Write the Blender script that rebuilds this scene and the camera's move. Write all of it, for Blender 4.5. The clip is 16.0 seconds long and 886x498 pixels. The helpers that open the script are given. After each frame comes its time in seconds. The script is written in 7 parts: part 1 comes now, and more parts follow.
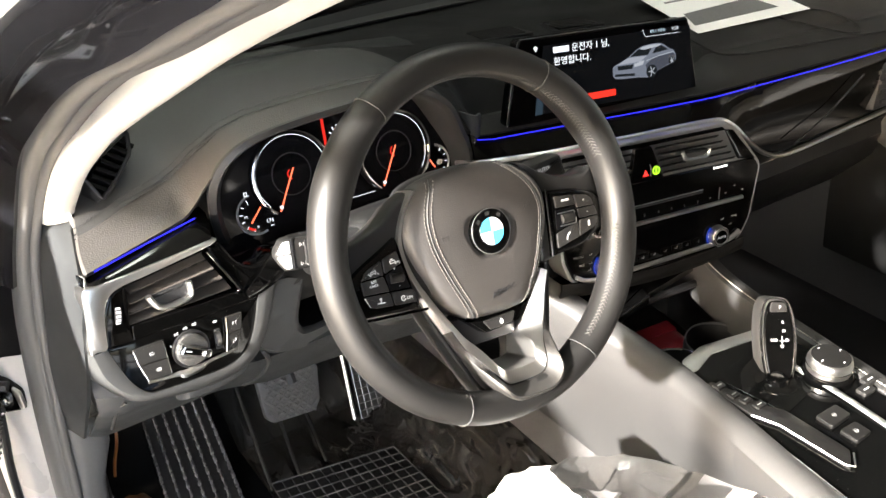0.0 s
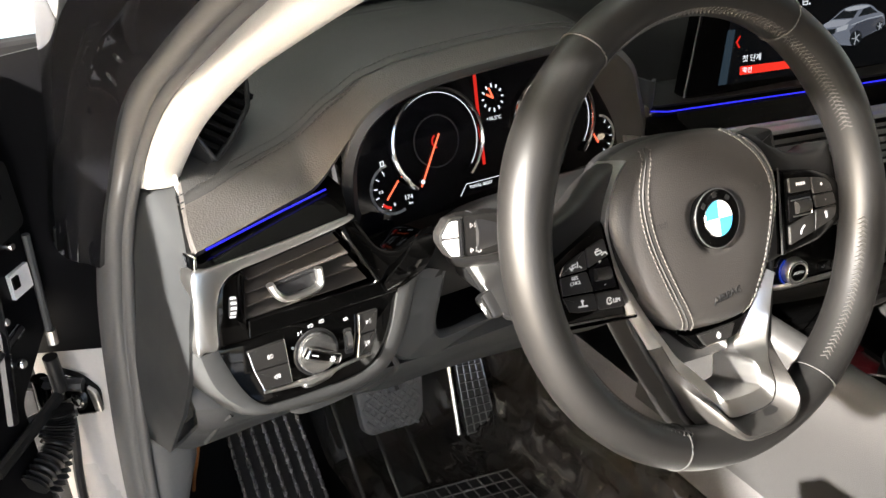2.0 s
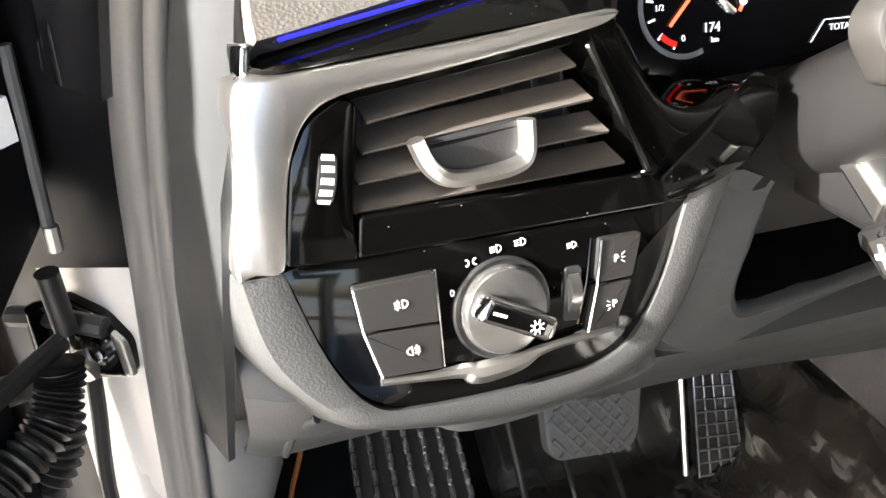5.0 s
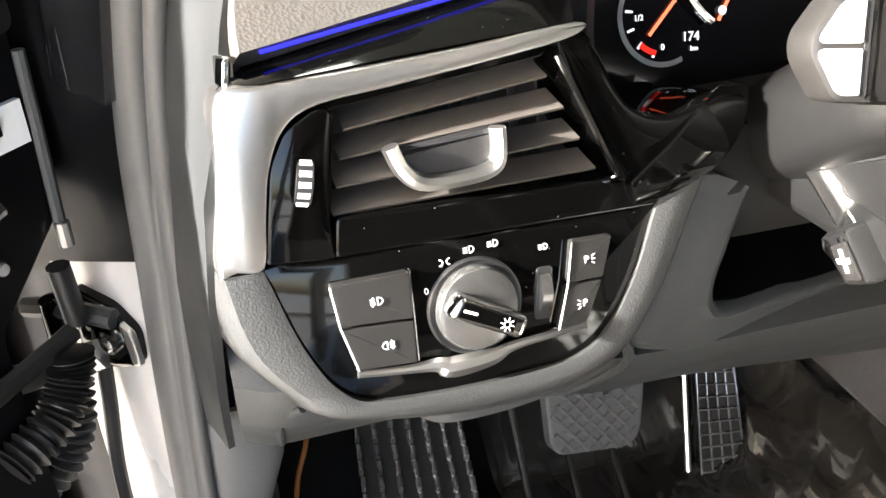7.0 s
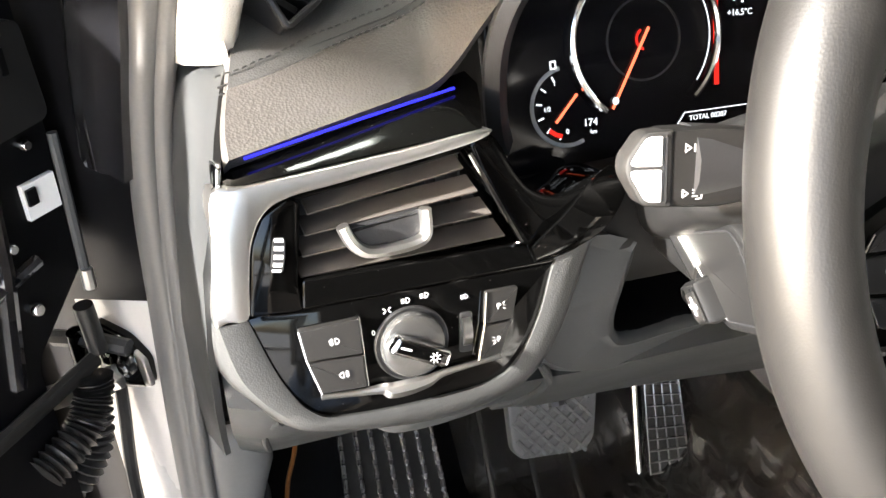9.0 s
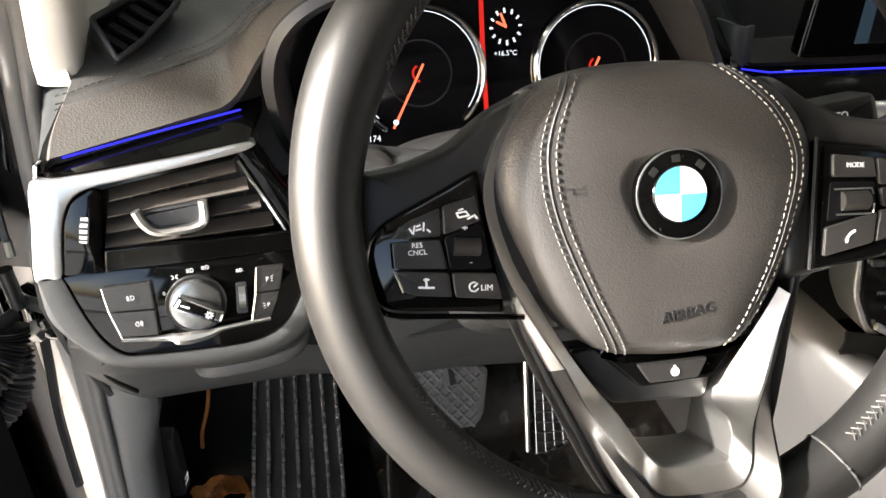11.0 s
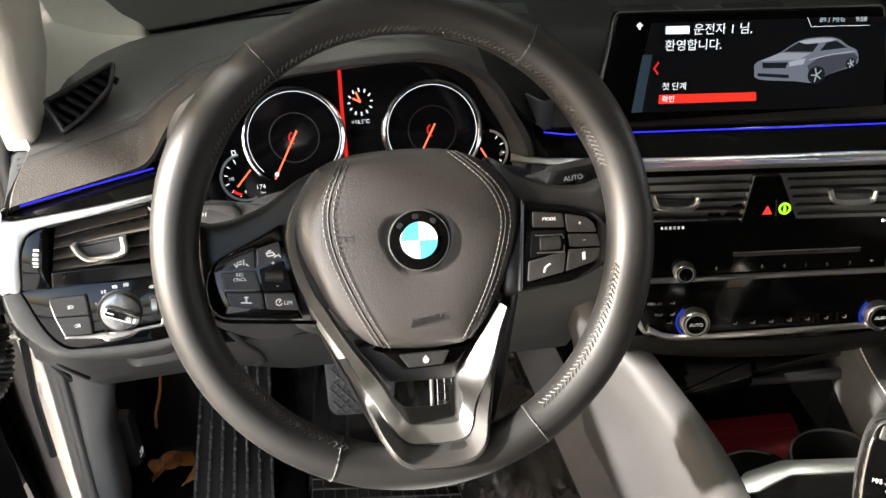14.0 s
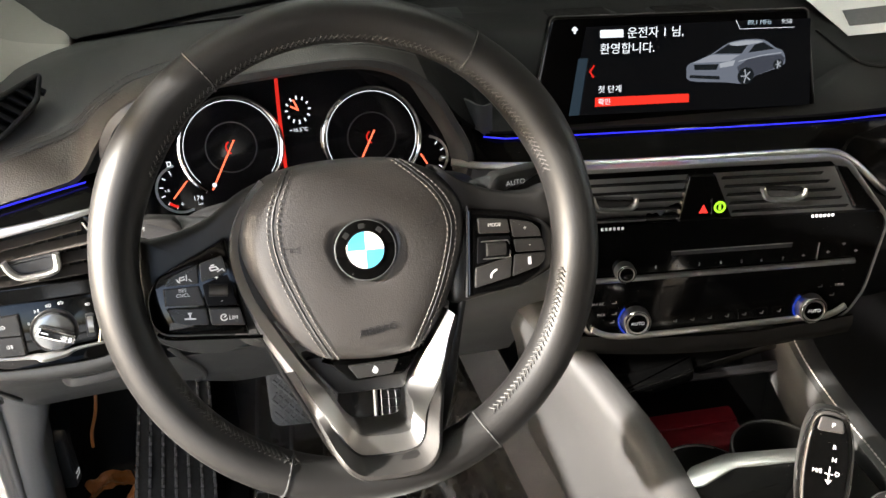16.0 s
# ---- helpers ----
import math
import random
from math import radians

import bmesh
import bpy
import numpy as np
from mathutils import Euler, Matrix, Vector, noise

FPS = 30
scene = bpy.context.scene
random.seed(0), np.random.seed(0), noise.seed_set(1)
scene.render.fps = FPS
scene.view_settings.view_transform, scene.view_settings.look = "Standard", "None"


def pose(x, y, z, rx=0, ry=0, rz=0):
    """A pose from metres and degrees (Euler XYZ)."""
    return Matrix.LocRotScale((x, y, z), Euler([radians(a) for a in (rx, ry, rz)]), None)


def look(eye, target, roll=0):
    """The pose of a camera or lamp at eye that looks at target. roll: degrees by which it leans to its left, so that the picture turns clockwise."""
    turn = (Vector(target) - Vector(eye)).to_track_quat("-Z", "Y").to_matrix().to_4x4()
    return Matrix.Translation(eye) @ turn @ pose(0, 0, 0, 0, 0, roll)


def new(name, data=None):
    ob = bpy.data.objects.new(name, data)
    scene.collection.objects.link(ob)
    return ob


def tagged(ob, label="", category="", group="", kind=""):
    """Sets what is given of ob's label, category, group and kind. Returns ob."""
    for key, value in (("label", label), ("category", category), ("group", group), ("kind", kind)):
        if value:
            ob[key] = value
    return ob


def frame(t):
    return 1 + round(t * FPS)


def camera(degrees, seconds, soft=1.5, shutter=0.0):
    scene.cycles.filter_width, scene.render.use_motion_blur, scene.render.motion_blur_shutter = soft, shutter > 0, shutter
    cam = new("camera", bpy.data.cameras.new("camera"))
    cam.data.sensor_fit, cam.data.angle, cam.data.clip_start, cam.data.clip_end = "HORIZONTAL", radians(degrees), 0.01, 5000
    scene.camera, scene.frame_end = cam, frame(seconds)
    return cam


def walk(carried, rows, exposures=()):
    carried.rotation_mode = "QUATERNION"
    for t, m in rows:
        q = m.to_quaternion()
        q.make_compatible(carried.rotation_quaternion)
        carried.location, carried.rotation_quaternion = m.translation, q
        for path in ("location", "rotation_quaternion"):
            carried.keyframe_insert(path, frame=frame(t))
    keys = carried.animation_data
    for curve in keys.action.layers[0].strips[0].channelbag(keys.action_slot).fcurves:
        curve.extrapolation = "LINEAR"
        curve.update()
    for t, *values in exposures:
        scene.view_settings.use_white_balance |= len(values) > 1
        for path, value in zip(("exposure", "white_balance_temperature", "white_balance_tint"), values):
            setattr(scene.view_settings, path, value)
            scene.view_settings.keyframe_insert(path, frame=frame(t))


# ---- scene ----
cam = camera(52.4, 16.0)
PATH = [
    (0, (-0.4535, -0.5827, 1.3417), (0.0299, 0.1267, 0.8289), -1.41),
    (0.5, (-0.4567, -0.5833, 1.3405), (0.0263, 0.1265, 0.8278), -1.25),
    (1, (-0.4634, -0.5660, 1.3301), (0.0179, 0.1449, 0.8174), -0.95),
    (1.5, (-0.4662, -0.5017, 1.2916), (0.0035, 0.2168, 0.7787), -0.63),
    (2, (-0.4680, -0.3827, 1.2372), (-0.0209, 0.3500, 0.7241), -0.53),
    (2.5, (-0.4557, -0.2833, 1.1711), (-0.0354, 0.4641, 0.6565), -0.61),
    (3, (-0.4103, -0.2204, 1.1055), (-0.0170, 0.5419, 0.5915), -0.79),
    (3.5, (-0.3759, -0.1637, 1.0568), (-0.0086, 0.6106, 0.5415), -0.86),
    (4, (-0.3613, -0.1135, 1.0138), (-0.0255, 0.6747, 0.4980), -0.79),
    (4.5, (-0.3606, -0.0913, 0.9845), (-0.0590, 0.7113, 0.4699), -0.97),
    (4.7, (-0.3610, -0.0859, 0.9850), (-0.0731, 0.7216, 0.4701), -1.14),
    (6.8, (-0.3470, -0.1000, 0.9886), (-0.1038, 0.7183, 0.4678), -1.95),
    (7, (-0.3458, -0.1055, 0.9963), (-0.1045, 0.7132, 0.4753), -1.93),
    (7.5, (-0.3452, -0.1269, 1.0309), (-0.1035, 0.6930, 0.5118), -2.24),
    (8, (-0.3502, -0.1524, 1.0566), (-0.1024, 0.6662, 0.5383), -2.22),
    (8.2, (-0.3567, -0.1579, 1.0617), (-0.1062, 0.6592, 0.5425), -2.12),
    (10.3, (-0.2514, -0.2908, 1.0935), (-0.0535, 0.5496, 0.5889), -3.15),
    (10.5, (-0.2327, -0.3105, 1.1056), (-0.0452, 0.5256, 0.5901), -3.02),
    (11, (-0.1834, -0.3546, 1.1207), (-0.0248, 0.4928, 0.6140), -2.83),
    (11.5, (-0.1350, -0.4065, 1.1349), (-0.0042, 0.4463, 0.6292), -3.05),
    (12, (-0.1005, -0.4624, 1.1583), (0.0132, 0.3930, 0.6529), -3.44),
    (12.5, (-0.0812, -0.5103, 1.1764), (0.0271, 0.3478, 0.6744), -3.51),
    (13, (-0.0768, -0.5290, 1.2080), (0.0347, 0.3284, 0.7056), -3.47),
    (13.5, (-0.0791, -0.5449, 1.2282), (0.0457, 0.3102, 0.7252), -3.44),
    (14, (-0.0748, -0.5536, 1.2376), (0.0661, 0.2985, 0.7335), -3.32),
    (14.5, (-0.0764, -0.5641, 1.2428), (0.0835, 0.2840, 0.7376), -3.22),
    (15, (-0.0795, -0.5605, 1.2469), (0.1022, 0.2831, 0.7415), -2.89),
    (15.5, (-0.0817, -0.5580, 1.2457), (0.1186, 0.2802, 0.7384), -2.65),
    (16, (-0.0834, -0.5466, 1.2411), (0.1303, 0.2889, 0.7348), -2.45),
]
walk(cam, [(t, look(eye, target, roll)) for t, eye, target, roll in PATH], [(0, 3.48), (0.5, 3.48), (1, 3.22), (2, 3.05), (2.5, 3.25), (3, 3.88), (3.5, 3.9), (4.5, 3.8), (8, 3.8), (10.5, 3.55), (11, 3.3), (12, 3.33), (13.5, 3.2), (16, 3.17)])

# ---- world, sun, lamps ----
D_SUN = Vector((0.92, 0.14, -0.38)).normalized()
world = bpy.data.worlds.new("sky")
scene.world = world
world.use_nodes = True
wn = world.node_tree.nodes
sky = wn.new("ShaderNodeTexSky")
sky.sky_type, sky.sun_disc = "NISHITA", False
sky.air_density, sky.dust_density, sky.ozone_density = 0.8, 3.0, 0.5
sky.sun_elevation = math.asin(-D_SUN.z)
sky.sun_rotation = math.atan2(-D_SUN.x, -D_SUN.y)
wn["Background"].inputs["Strength"].default_value = 0.15
world.node_tree.links.new(sky.outputs["Color"], wn["Background"].inputs["Color"])
sun = new("sun", bpy.data.lights.new("sun", "SUN"))
sun.data.energy, sun.data.angle, sun.data.color = 4.3, radians(2.2), (1.0, 0.95, 0.89)
sun.matrix_world = look((0, 0, 3), Vector((0, 0, 3)) + D_SUN)

# ---- materials ----


def mat(name, base, rough=0.5, metal=0.0, vary=0.12, grain=300.0, bump=0.0, stain=9.0, coat=0.0, spec=0.5, emit=None, power=0.0):
    """A node material with fine grain and broad stains in colour, gloss and relief."""
    m = bpy.data.materials.new(name)
    m.use_nodes = True
    nt = m.node_tree
    b = nt.nodes["Principled BSDF"]
    b.inputs["Roughness"].default_value, b.inputs["Metallic"].default_value = rough, metal
    b.inputs["Coat Weight"].default_value = coat
    b.inputs["Coat Roughness"].default_value = 0.03
    b.inputs["Specular IOR Level"].default_value = spec
    b.inputs["Base Color"].default_value = (*base, 1)
    co = nt.nodes.new("ShaderNodeTexCoord")
    fine, broad = nt.nodes.new("ShaderNodeTexNoise"), nt.nodes.new("ShaderNodeTexNoise")
    for n, s, d in ((fine, grain, 3), (broad, stain, 4)):
        n.inputs["Scale"].default_value, n.inputs["Detail"].default_value = s, d
        nt.links.new(co.outputs["Object"], n.inputs["Vector"])
    add = nt.nodes.new("ShaderNodeMath")
    add.operation = "ADD"
    nt.links.new(fine.outputs["Fac"], add.inputs[0])
    nt.links.new(broad.outputs["Fac"], add.inputs[1])
    if vary:
        rng = nt.nodes.new("ShaderNodeMapRange")
        rng.inputs["From Min"].default_value, rng.inputs["From Max"].default_value = 0.6, 1.4
        rng.inputs["To Min"].default_value, rng.inputs["To Max"].default_value = 1 - vary, 1 + vary
        nt.links.new(add.outputs[0], rng.inputs["Value"])
        mul = nt.nodes.new("ShaderNodeVectorMath")
        mul.operation = "MULTIPLY"
        mul.inputs[0].default_value = base
        nt.links.new(rng.outputs[0], mul.inputs[1])
        nt.links.new(mul.outputs[0], b.inputs["Base Color"])
        rr = nt.nodes.new("ShaderNodeMapRange")
        rr.inputs["From Min"].default_value, rr.inputs["From Max"].default_value = 0.3, 0.7
        rr.inputs["To Min"].default_value, rr.inputs["To Max"].default_value = rough * 0.85, min(1, rough * 1.18)
        nt.links.new(broad.outputs["Fac"], rr.inputs["Value"])
        nt.links.new(rr.outputs[0], b.inputs["Roughness"])
    if bump:
        bp = nt.nodes.new("ShaderNodeBump")
        bp.inputs["Strength"].default_value, bp.inputs["Distance"].default_value = bump, 0.0012
        nt.links.new(fine.outputs["Fac"], bp.inputs["Height"])
        nt.links.new(bp.outputs[0], b.inputs["Normal"])
    if emit:
        b.inputs["Emission Color"].default_value = (*emit, 1)
        b.inputs["Emission Strength"].default_value = power
    return m


def leather(name, base, rough, cell=650.0, bump=0.35):
    """Grained leather: cells of a Voronoi pattern as pebbles."""
    m = mat(name, base, rough, vary=0.10, grain=260, stain=7)
    nt = m.node_tree
    b = nt.nodes["Principled BSDF"]
    co = nt.nodes["Texture Coordinate"]
    vo = nt.nodes.new("ShaderNodeTexVoronoi")
    vo.inputs["Scale"].default_value = cell
    bp = nt.nodes.new("ShaderNodeBump")
    bp.inputs["Strength"].default_value, bp.inputs["Distance"].default_value = bump, 0.0008
    nt.links.new(co.outputs["Object"], vo.inputs["Vector"])
    nt.links.new(vo.outputs["Distance"], bp.inputs["Height"])
    nt.links.new(bp.outputs[0], b.inputs["Normal"])
    return m


def glow(name, colour, power):
    return mat(name, (0.002, 0.002, 0.002), 0.2, vary=0, spec=0.06, emit=colour, power=power * 0.56)


LEATHER = leather("grey_leather", (0.054, 0.0495, 0.046), 0.42)
CONSOLE_LEATHER = leather("console_leather", (0.034, 0.0332, 0.0325), 0.44, 900, 0.16)
CONSOLE_LEATHER.node_tree.nodes["Principled BSDF"].inputs["Specular IOR Level"].default_value = 0.5
COLUMN = mat("column_plastic", (0.0085, 0.0086, 0.0087), 0.42, grain=1400, bump=0.10, spec=0.32)
# right part of the dash top: its shade is put into the near-black colour
LEATHER_TOP_SHADED = leather("dash_top_vinyl_shaded", (0.0075, 0.0074, 0.0072), 0.55, 900, 0.25)
LEATHER_TOP_SHADED.node_tree.nodes["Principled BSDF"].inputs["Specular IOR Level"].default_value = 0.16
RIM = leather("rim_leather", (0.0078, 0.0076, 0.0074), 0.44, 1100, 0.05)
RIM.node_tree.nodes["Principled BSDF"].inputs["Specular IOR Level"].default_value = 0.42
PAD = leather("airbag_leather", (0.032, 0.0300, 0.0285), 0.42, 900, 0.16)
PLASTIC = mat("grey_plastic", (0.040, 0.042, 0.043), 0.5, grain=1400, bump=0.18)
PLASTIC_GRAIN = leather("grained_plastic", (0.033, 0.034, 0.034), 0.48, 1000, 0.16)
PLASTIC_DARK = mat("black_plastic", (0.014, 0.014, 0.015), 0.45, grain=900, bump=0.1)
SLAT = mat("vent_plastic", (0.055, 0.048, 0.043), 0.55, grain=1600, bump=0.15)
GLOSS = mat("piano_black", (0.0014, 0.0014, 0.0014), 0.07, vary=0.05, spec=0.27)
BAND = mat("black_band", (0.0012, 0.0012, 0.0012), 0.08, vary=0.05, spec=0.13)
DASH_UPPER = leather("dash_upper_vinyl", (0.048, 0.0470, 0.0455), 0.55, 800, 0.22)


def dusty(m):
    """Sparse pale specks of dust on a glossy surface."""
    nt = m.node_tree
    b = nt.nodes["Principled BSDF"]
    co = nt.nodes["Texture Coordinate"]
    vo = nt.nodes.new("ShaderNodeTexVoronoi")
    vo.inputs["Scale"].default_value = 260
    near, rare, both = (nt.nodes.new("ShaderNodeMath") for _ in range(3))
    near.operation, near.inputs[1].default_value = "LESS_THAN", 0.075
    rare.operation, rare.inputs[1].default_value = "GREATER_THAN", 0.72
    both.operation = "MULTIPLY"
    sep, mix = nt.nodes.new("ShaderNodeSeparateColor"), nt.nodes.new("ShaderNodeMix")
    mix.data_type = "RGBA"
    nt.links.new(co.outputs["Object"], vo.inputs["Vector"])
    nt.links.new(vo.outputs["Distance"], near.inputs[0])
    nt.links.new(vo.outputs["Color"], sep.inputs[0])
    nt.links.new(sep.outputs[0], rare.inputs[0])
    nt.links.new(near.outputs[0], both.inputs[0])
    nt.links.new(rare.outputs[0], both.inputs[1])
    nt.links.new(both.outputs[0], mix.inputs["Factor"])
    src = b.inputs["Base Color"].links[0].from_socket
    nt.links.new(src, mix.inputs["A"])
    mix.inputs["B"].default_value = (0.16, 0.155, 0.145, 1)
    nt.links.new(mix.outputs["Result"], b.inputs["Base Color"])


dusty(GLOSS)
dusty(BAND)
BUTTON = mat("button_black", (0.015, 0.0145, 0.014), 0.42, grain=1500, bump=0.05)
SATIN = mat("satin_metal", (0.62, 0.615, 0.60), 0.32, 1.0, vary=0.05, grain=1500, bump=0.03)
BEZEL = mat("bezel_satin", (0.026, 0.0245, 0.023), 0.48, 0.15, vary=0.06, grain=1500, bump=0.03)
KICK = leather("kick_panel_plastic", (0.085, 0.086, 0.086), 0.48, 1000, 0.12)
ORANGE = mat("orange_glint_and_cable", (0.28, 0.10, 0.026), 0.3, vary=0.3, grain=60, bump=0.3, coat=0.3)
KNOB = mat("milky_knob", (0.24, 0.24, 0.235), 0.20, 0.85, vary=0.05)
STALK = mat("stalk_black", (0.0075, 0.0072, 0.0070), 0.45, grain=1500, bump=0.05, spec=0.22)
CHROME = mat("bright_chrome", (0.82, 0.82, 0.82), 0.1, 1.0, vary=0.03)
ICON = mat("icon_white", (0.55, 0.55, 0.55), 0.5, vary=0, emit=(1, 1, 1), power=0.03)
STITCH = mat("pale_thread", (0.115, 0.107, 0.096), 0.7, vary=0.1)
THREAD = mat("grey_thread", (0.034, 0.032, 0.030), 0.7, vary=0.1)
PALE_THREAD = mat("white_thread", (0.36, 0.34, 0.32), 0.7, vary=0.1)
STITCH_DARK = mat("dark_thread", (0.03, 0.03, 0.03), 0.7, vary=0.1)
FABRIC = mat("beige_fabric", (0.60, 0.575, 0.525), 0.9, grain=1200, bump=0.5)
RUBBER = mat("grey_rubber", (0.088, 0.086, 0.084), 0.5, grain=500, bump=0.05)
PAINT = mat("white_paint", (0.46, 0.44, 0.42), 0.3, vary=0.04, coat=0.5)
BLACKPAINT = mat("black_paint", (0.006, 0.006, 0.007), 0.06, vary=0.05, coat=0.8)
CARPET = mat("grey_carpet", (0.115, 0.11, 0.108), 0.95, vary=0.5, grain=1200, bump=1.0)
MAT_RUBBER = mat("mat_rubber", (0.022, 0.0215, 0.021), 0.20, grain=200, bump=0.15)
FILM_DARK = mat("dark_film", (0.030, 0.0265, 0.023), 0.16, vary=0.5, grain=22, bump=0.7, spec=1.0, coat=1.0)
RIB = mat("film_wrapped_rubber", (0.070, 0.068, 0.065), 0.12, vary=0.5, grain=120, bump=0.4, stain=30, coat=0.8, spec=0.9)
PEDAL = mat("pedal_rubber", (0.095, 0.094, 0.092), 0.45, grain=500, bump=0.2)
GLASS_DARK = mat("gauge_glass", (0.003, 0.003, 0.004), 0.08, vary=0, spec=0.3)
SCREEN = mat("screen_glass", (0.001, 0.001, 0.0012), 0.12, vary=0, spec=0.15)
END_PLASTIC = mat("end_panel_plastic", (0.022, 0.0235, 0.0245), 0.45, grain=1400, bump=0.1)
HEADLINER = mat("headliner_fabric", (0.34, 0.32, 0.29), 0.9, grain=1200, bump=0.4)
# matt black of jamb and door; also stands for shade in cubby and footwell
BLACK_MATT = mat("black_jamb_and_shade", (0.003, 0.003, 0.0035), 0.35, vary=0.2, spec=0.12)
BLUE = glow("ambient_blue", (0.03, 0.03, 1.0), 0.34)
RED = glow("gauge_red", (0.9, 0.03, 0.02), 0.17)
NEEDLE = glow("needle_orange", (1.0, 0.15, 0.07), 0.42)
WHITE = glow("display_white", (0.85, 0.9, 0.95), 0.26)
GREEN = glow("lamp_green", (0.35, 0.8, 0.03), 0.35)
# black vent plastic; the centre vents' lack of sun is put into its colour
VENT_BLACK_SHADED = mat("vent_black_shaded", (0.0045, 0.0045, 0.0045), 0.55, grain=1500, bump=0.1, spec=0.12)
ICON_DIM = mat("icon_grey", (0.26, 0.26, 0.26), 0.5, vary=0)
PAPER = mat("white_paper", (0.8, 0.8, 0.78), 0.8, vary=0.03)
INK = mat("grey_ink", (0.12, 0.12, 0.12), 0.8, vary=0.2)
GRIP = mat("grip_metal", (0.085, 0.083, 0.080), 0.34, 0.6, vary=0.06)
REDCLOTH = mat("red_pouch", (0.20, 0.008, 0.018), 0.4, grain=200, bump=0.3)
BLUE_ENAMEL = mat("blue_enamel", (0.06, 0.42, 0.75), 0.2, vary=0.02)
WHITE_ENAMEL = mat("white_enamel", (0.85, 0.85, 0.85), 0.2, vary=0.02)
CONCRETE = mat("polished_floor", (0.48, 0.46, 0.435), 0.25, grain=40, stain=0.8)
WALL = mat("wall_plaster", (0.68, 0.68, 0.67), 0.8, grain=60)
CEILING = mat("dark_ceiling", (0.09, 0.09, 0.088), 0.8, grain=60)
WALL_DARK = mat("grey_wall_panel", (0.24, 0.24, 0.235), 0.6, grain=60)


def clear(name, rough=0.0, tint=(1, 1, 1), haze=0.0):
    m = bpy.data.materials.new(name)
    m.use_nodes = True
    nt = m.node_tree
    nt.nodes.remove(nt.nodes["Principled BSDF"])
    tr, gl, mix = nt.nodes.new("ShaderNodeBsdfTransparent"), nt.nodes.new("ShaderNodeBsdfGlossy"), nt.nodes.new("ShaderNodeMixShader")
    fr = nt.nodes.new("ShaderNodeFresnel")
    fr.inputs["IOR"].default_value = 1.45
    tr.inputs["Color"].default_value = (*tint, 1)
    gl.inputs["Roughness"].default_value = rough
    nt.links.new(fr.outputs[0], mix.inputs[0])
    nt.links.new(tr.outputs[0], mix.inputs[1])
    nt.links.new(gl.outputs[0], mix.inputs[2])
    out = mix
    if haze:
        df, tl = nt.nodes.new("ShaderNodeBsdfDiffuse"), nt.nodes.new("ShaderNodeBsdfTranslucent")
        milk, out = nt.nodes.new("ShaderNodeMixShader"), nt.nodes.new("ShaderNodeMixShader")
        milk.inputs[0].default_value, out.inputs[0].default_value = 0.4, haze
        nt.links.new(df.outputs[0], milk.inputs[1])
        nt.links.new(tl.outputs[0], milk.inputs[2])
        nt.links.new(mix.outputs[0], out.inputs[1])
        nt.links.new(milk.outputs[0], out.inputs[2])
    nt.links.new(out.outputs[0], nt.nodes["Material Output"].inputs["Surface"])
    return m


GLASS = clear("window_glass", 0.0, (0.84, 0.92, 0.86))

# ---- building tools ----
ORIGIN = {}


def thing(name, label, category, at, group="", kind=""):
    """An Empty at the base of a thing."""
    ob = new(name)
    ob.empty_display_size = 0.02
    ob.location = at
    ORIGIN[ob.name] = Matrix.Translation(-Vector(at))
    return tagged(ob, label, category, group, kind)


def mesh_of(name, bm, material, smooth=40):
    me = bpy.data.meshes.new(name)
    bmesh.ops.recalc_face_normals(bm, faces=bm.faces)
    bm.to_mesh(me)
    bm.free()
    me.polygons.foreach_set("use_smooth", [True] * len(me.polygons))
    me.set_sharp_from_angle(angle=radians(smooth))
    me.materials.append(material)
    return me


FINE = ("stitching", "icon", "fuel_arc", "fuel_tick", "temperature_arc", "temperature_tick", "clock_face", "rib_lattice", "tread")


def part(name, bm, material, parent=None, label="", smooth=40):
    """One mesh object under a thing or a part; its points are in world metres."""
    ob = new(name, mesh_of(name, bm, material, smooth))
    if parent:
        ob.parent = parent
        ob.matrix_parent_inverse = ORIGIN.get(parent.name, Matrix())
    return tagged(ob, label, kind="stuff" if name in FINE else "")


def solid(name, bm, material, label, category, group="", kind="", smooth=40):
    """A top-level thing of one mesh."""
    return tagged(part(name, bm, material, None, "", smooth), label, category, group, kind)


def plane(o, u, v):
    """A local frame: right, up and out of a surface."""
    u = Vector(u).normalized()
    v = Vector(v)
    v = (v - u * v.dot(u)).normalized()
    n = u.cross(v)
    return Matrix(((u.x, v.x, n.x, o[0]), (u.y, v.y, n.y, o[1]), (u.z, v.z, n.z, o[2]), (0, 0, 0, 1)))


LP = plane((-0.28, 0.170, 0.815), (1, 0.07, 0), (0, 0.25, 1))
GP = plane((0, 0.262, 0.88), (1, 0.02, 0), (0, 0.3, 1))
CS = plane((0.36, 0.122, 0.78), (1, -0.21, 0), (0, 0.2, 1))
SC = plane((0.37, 0.222, 0.93), (1, -0.19, 0), (0, 0.2, 1))
WP = plane((0, 0, 0.92), (1, 0, 0), (0, math.sin(radians(24)), math.cos(radians(24))))
FLAT = Matrix()


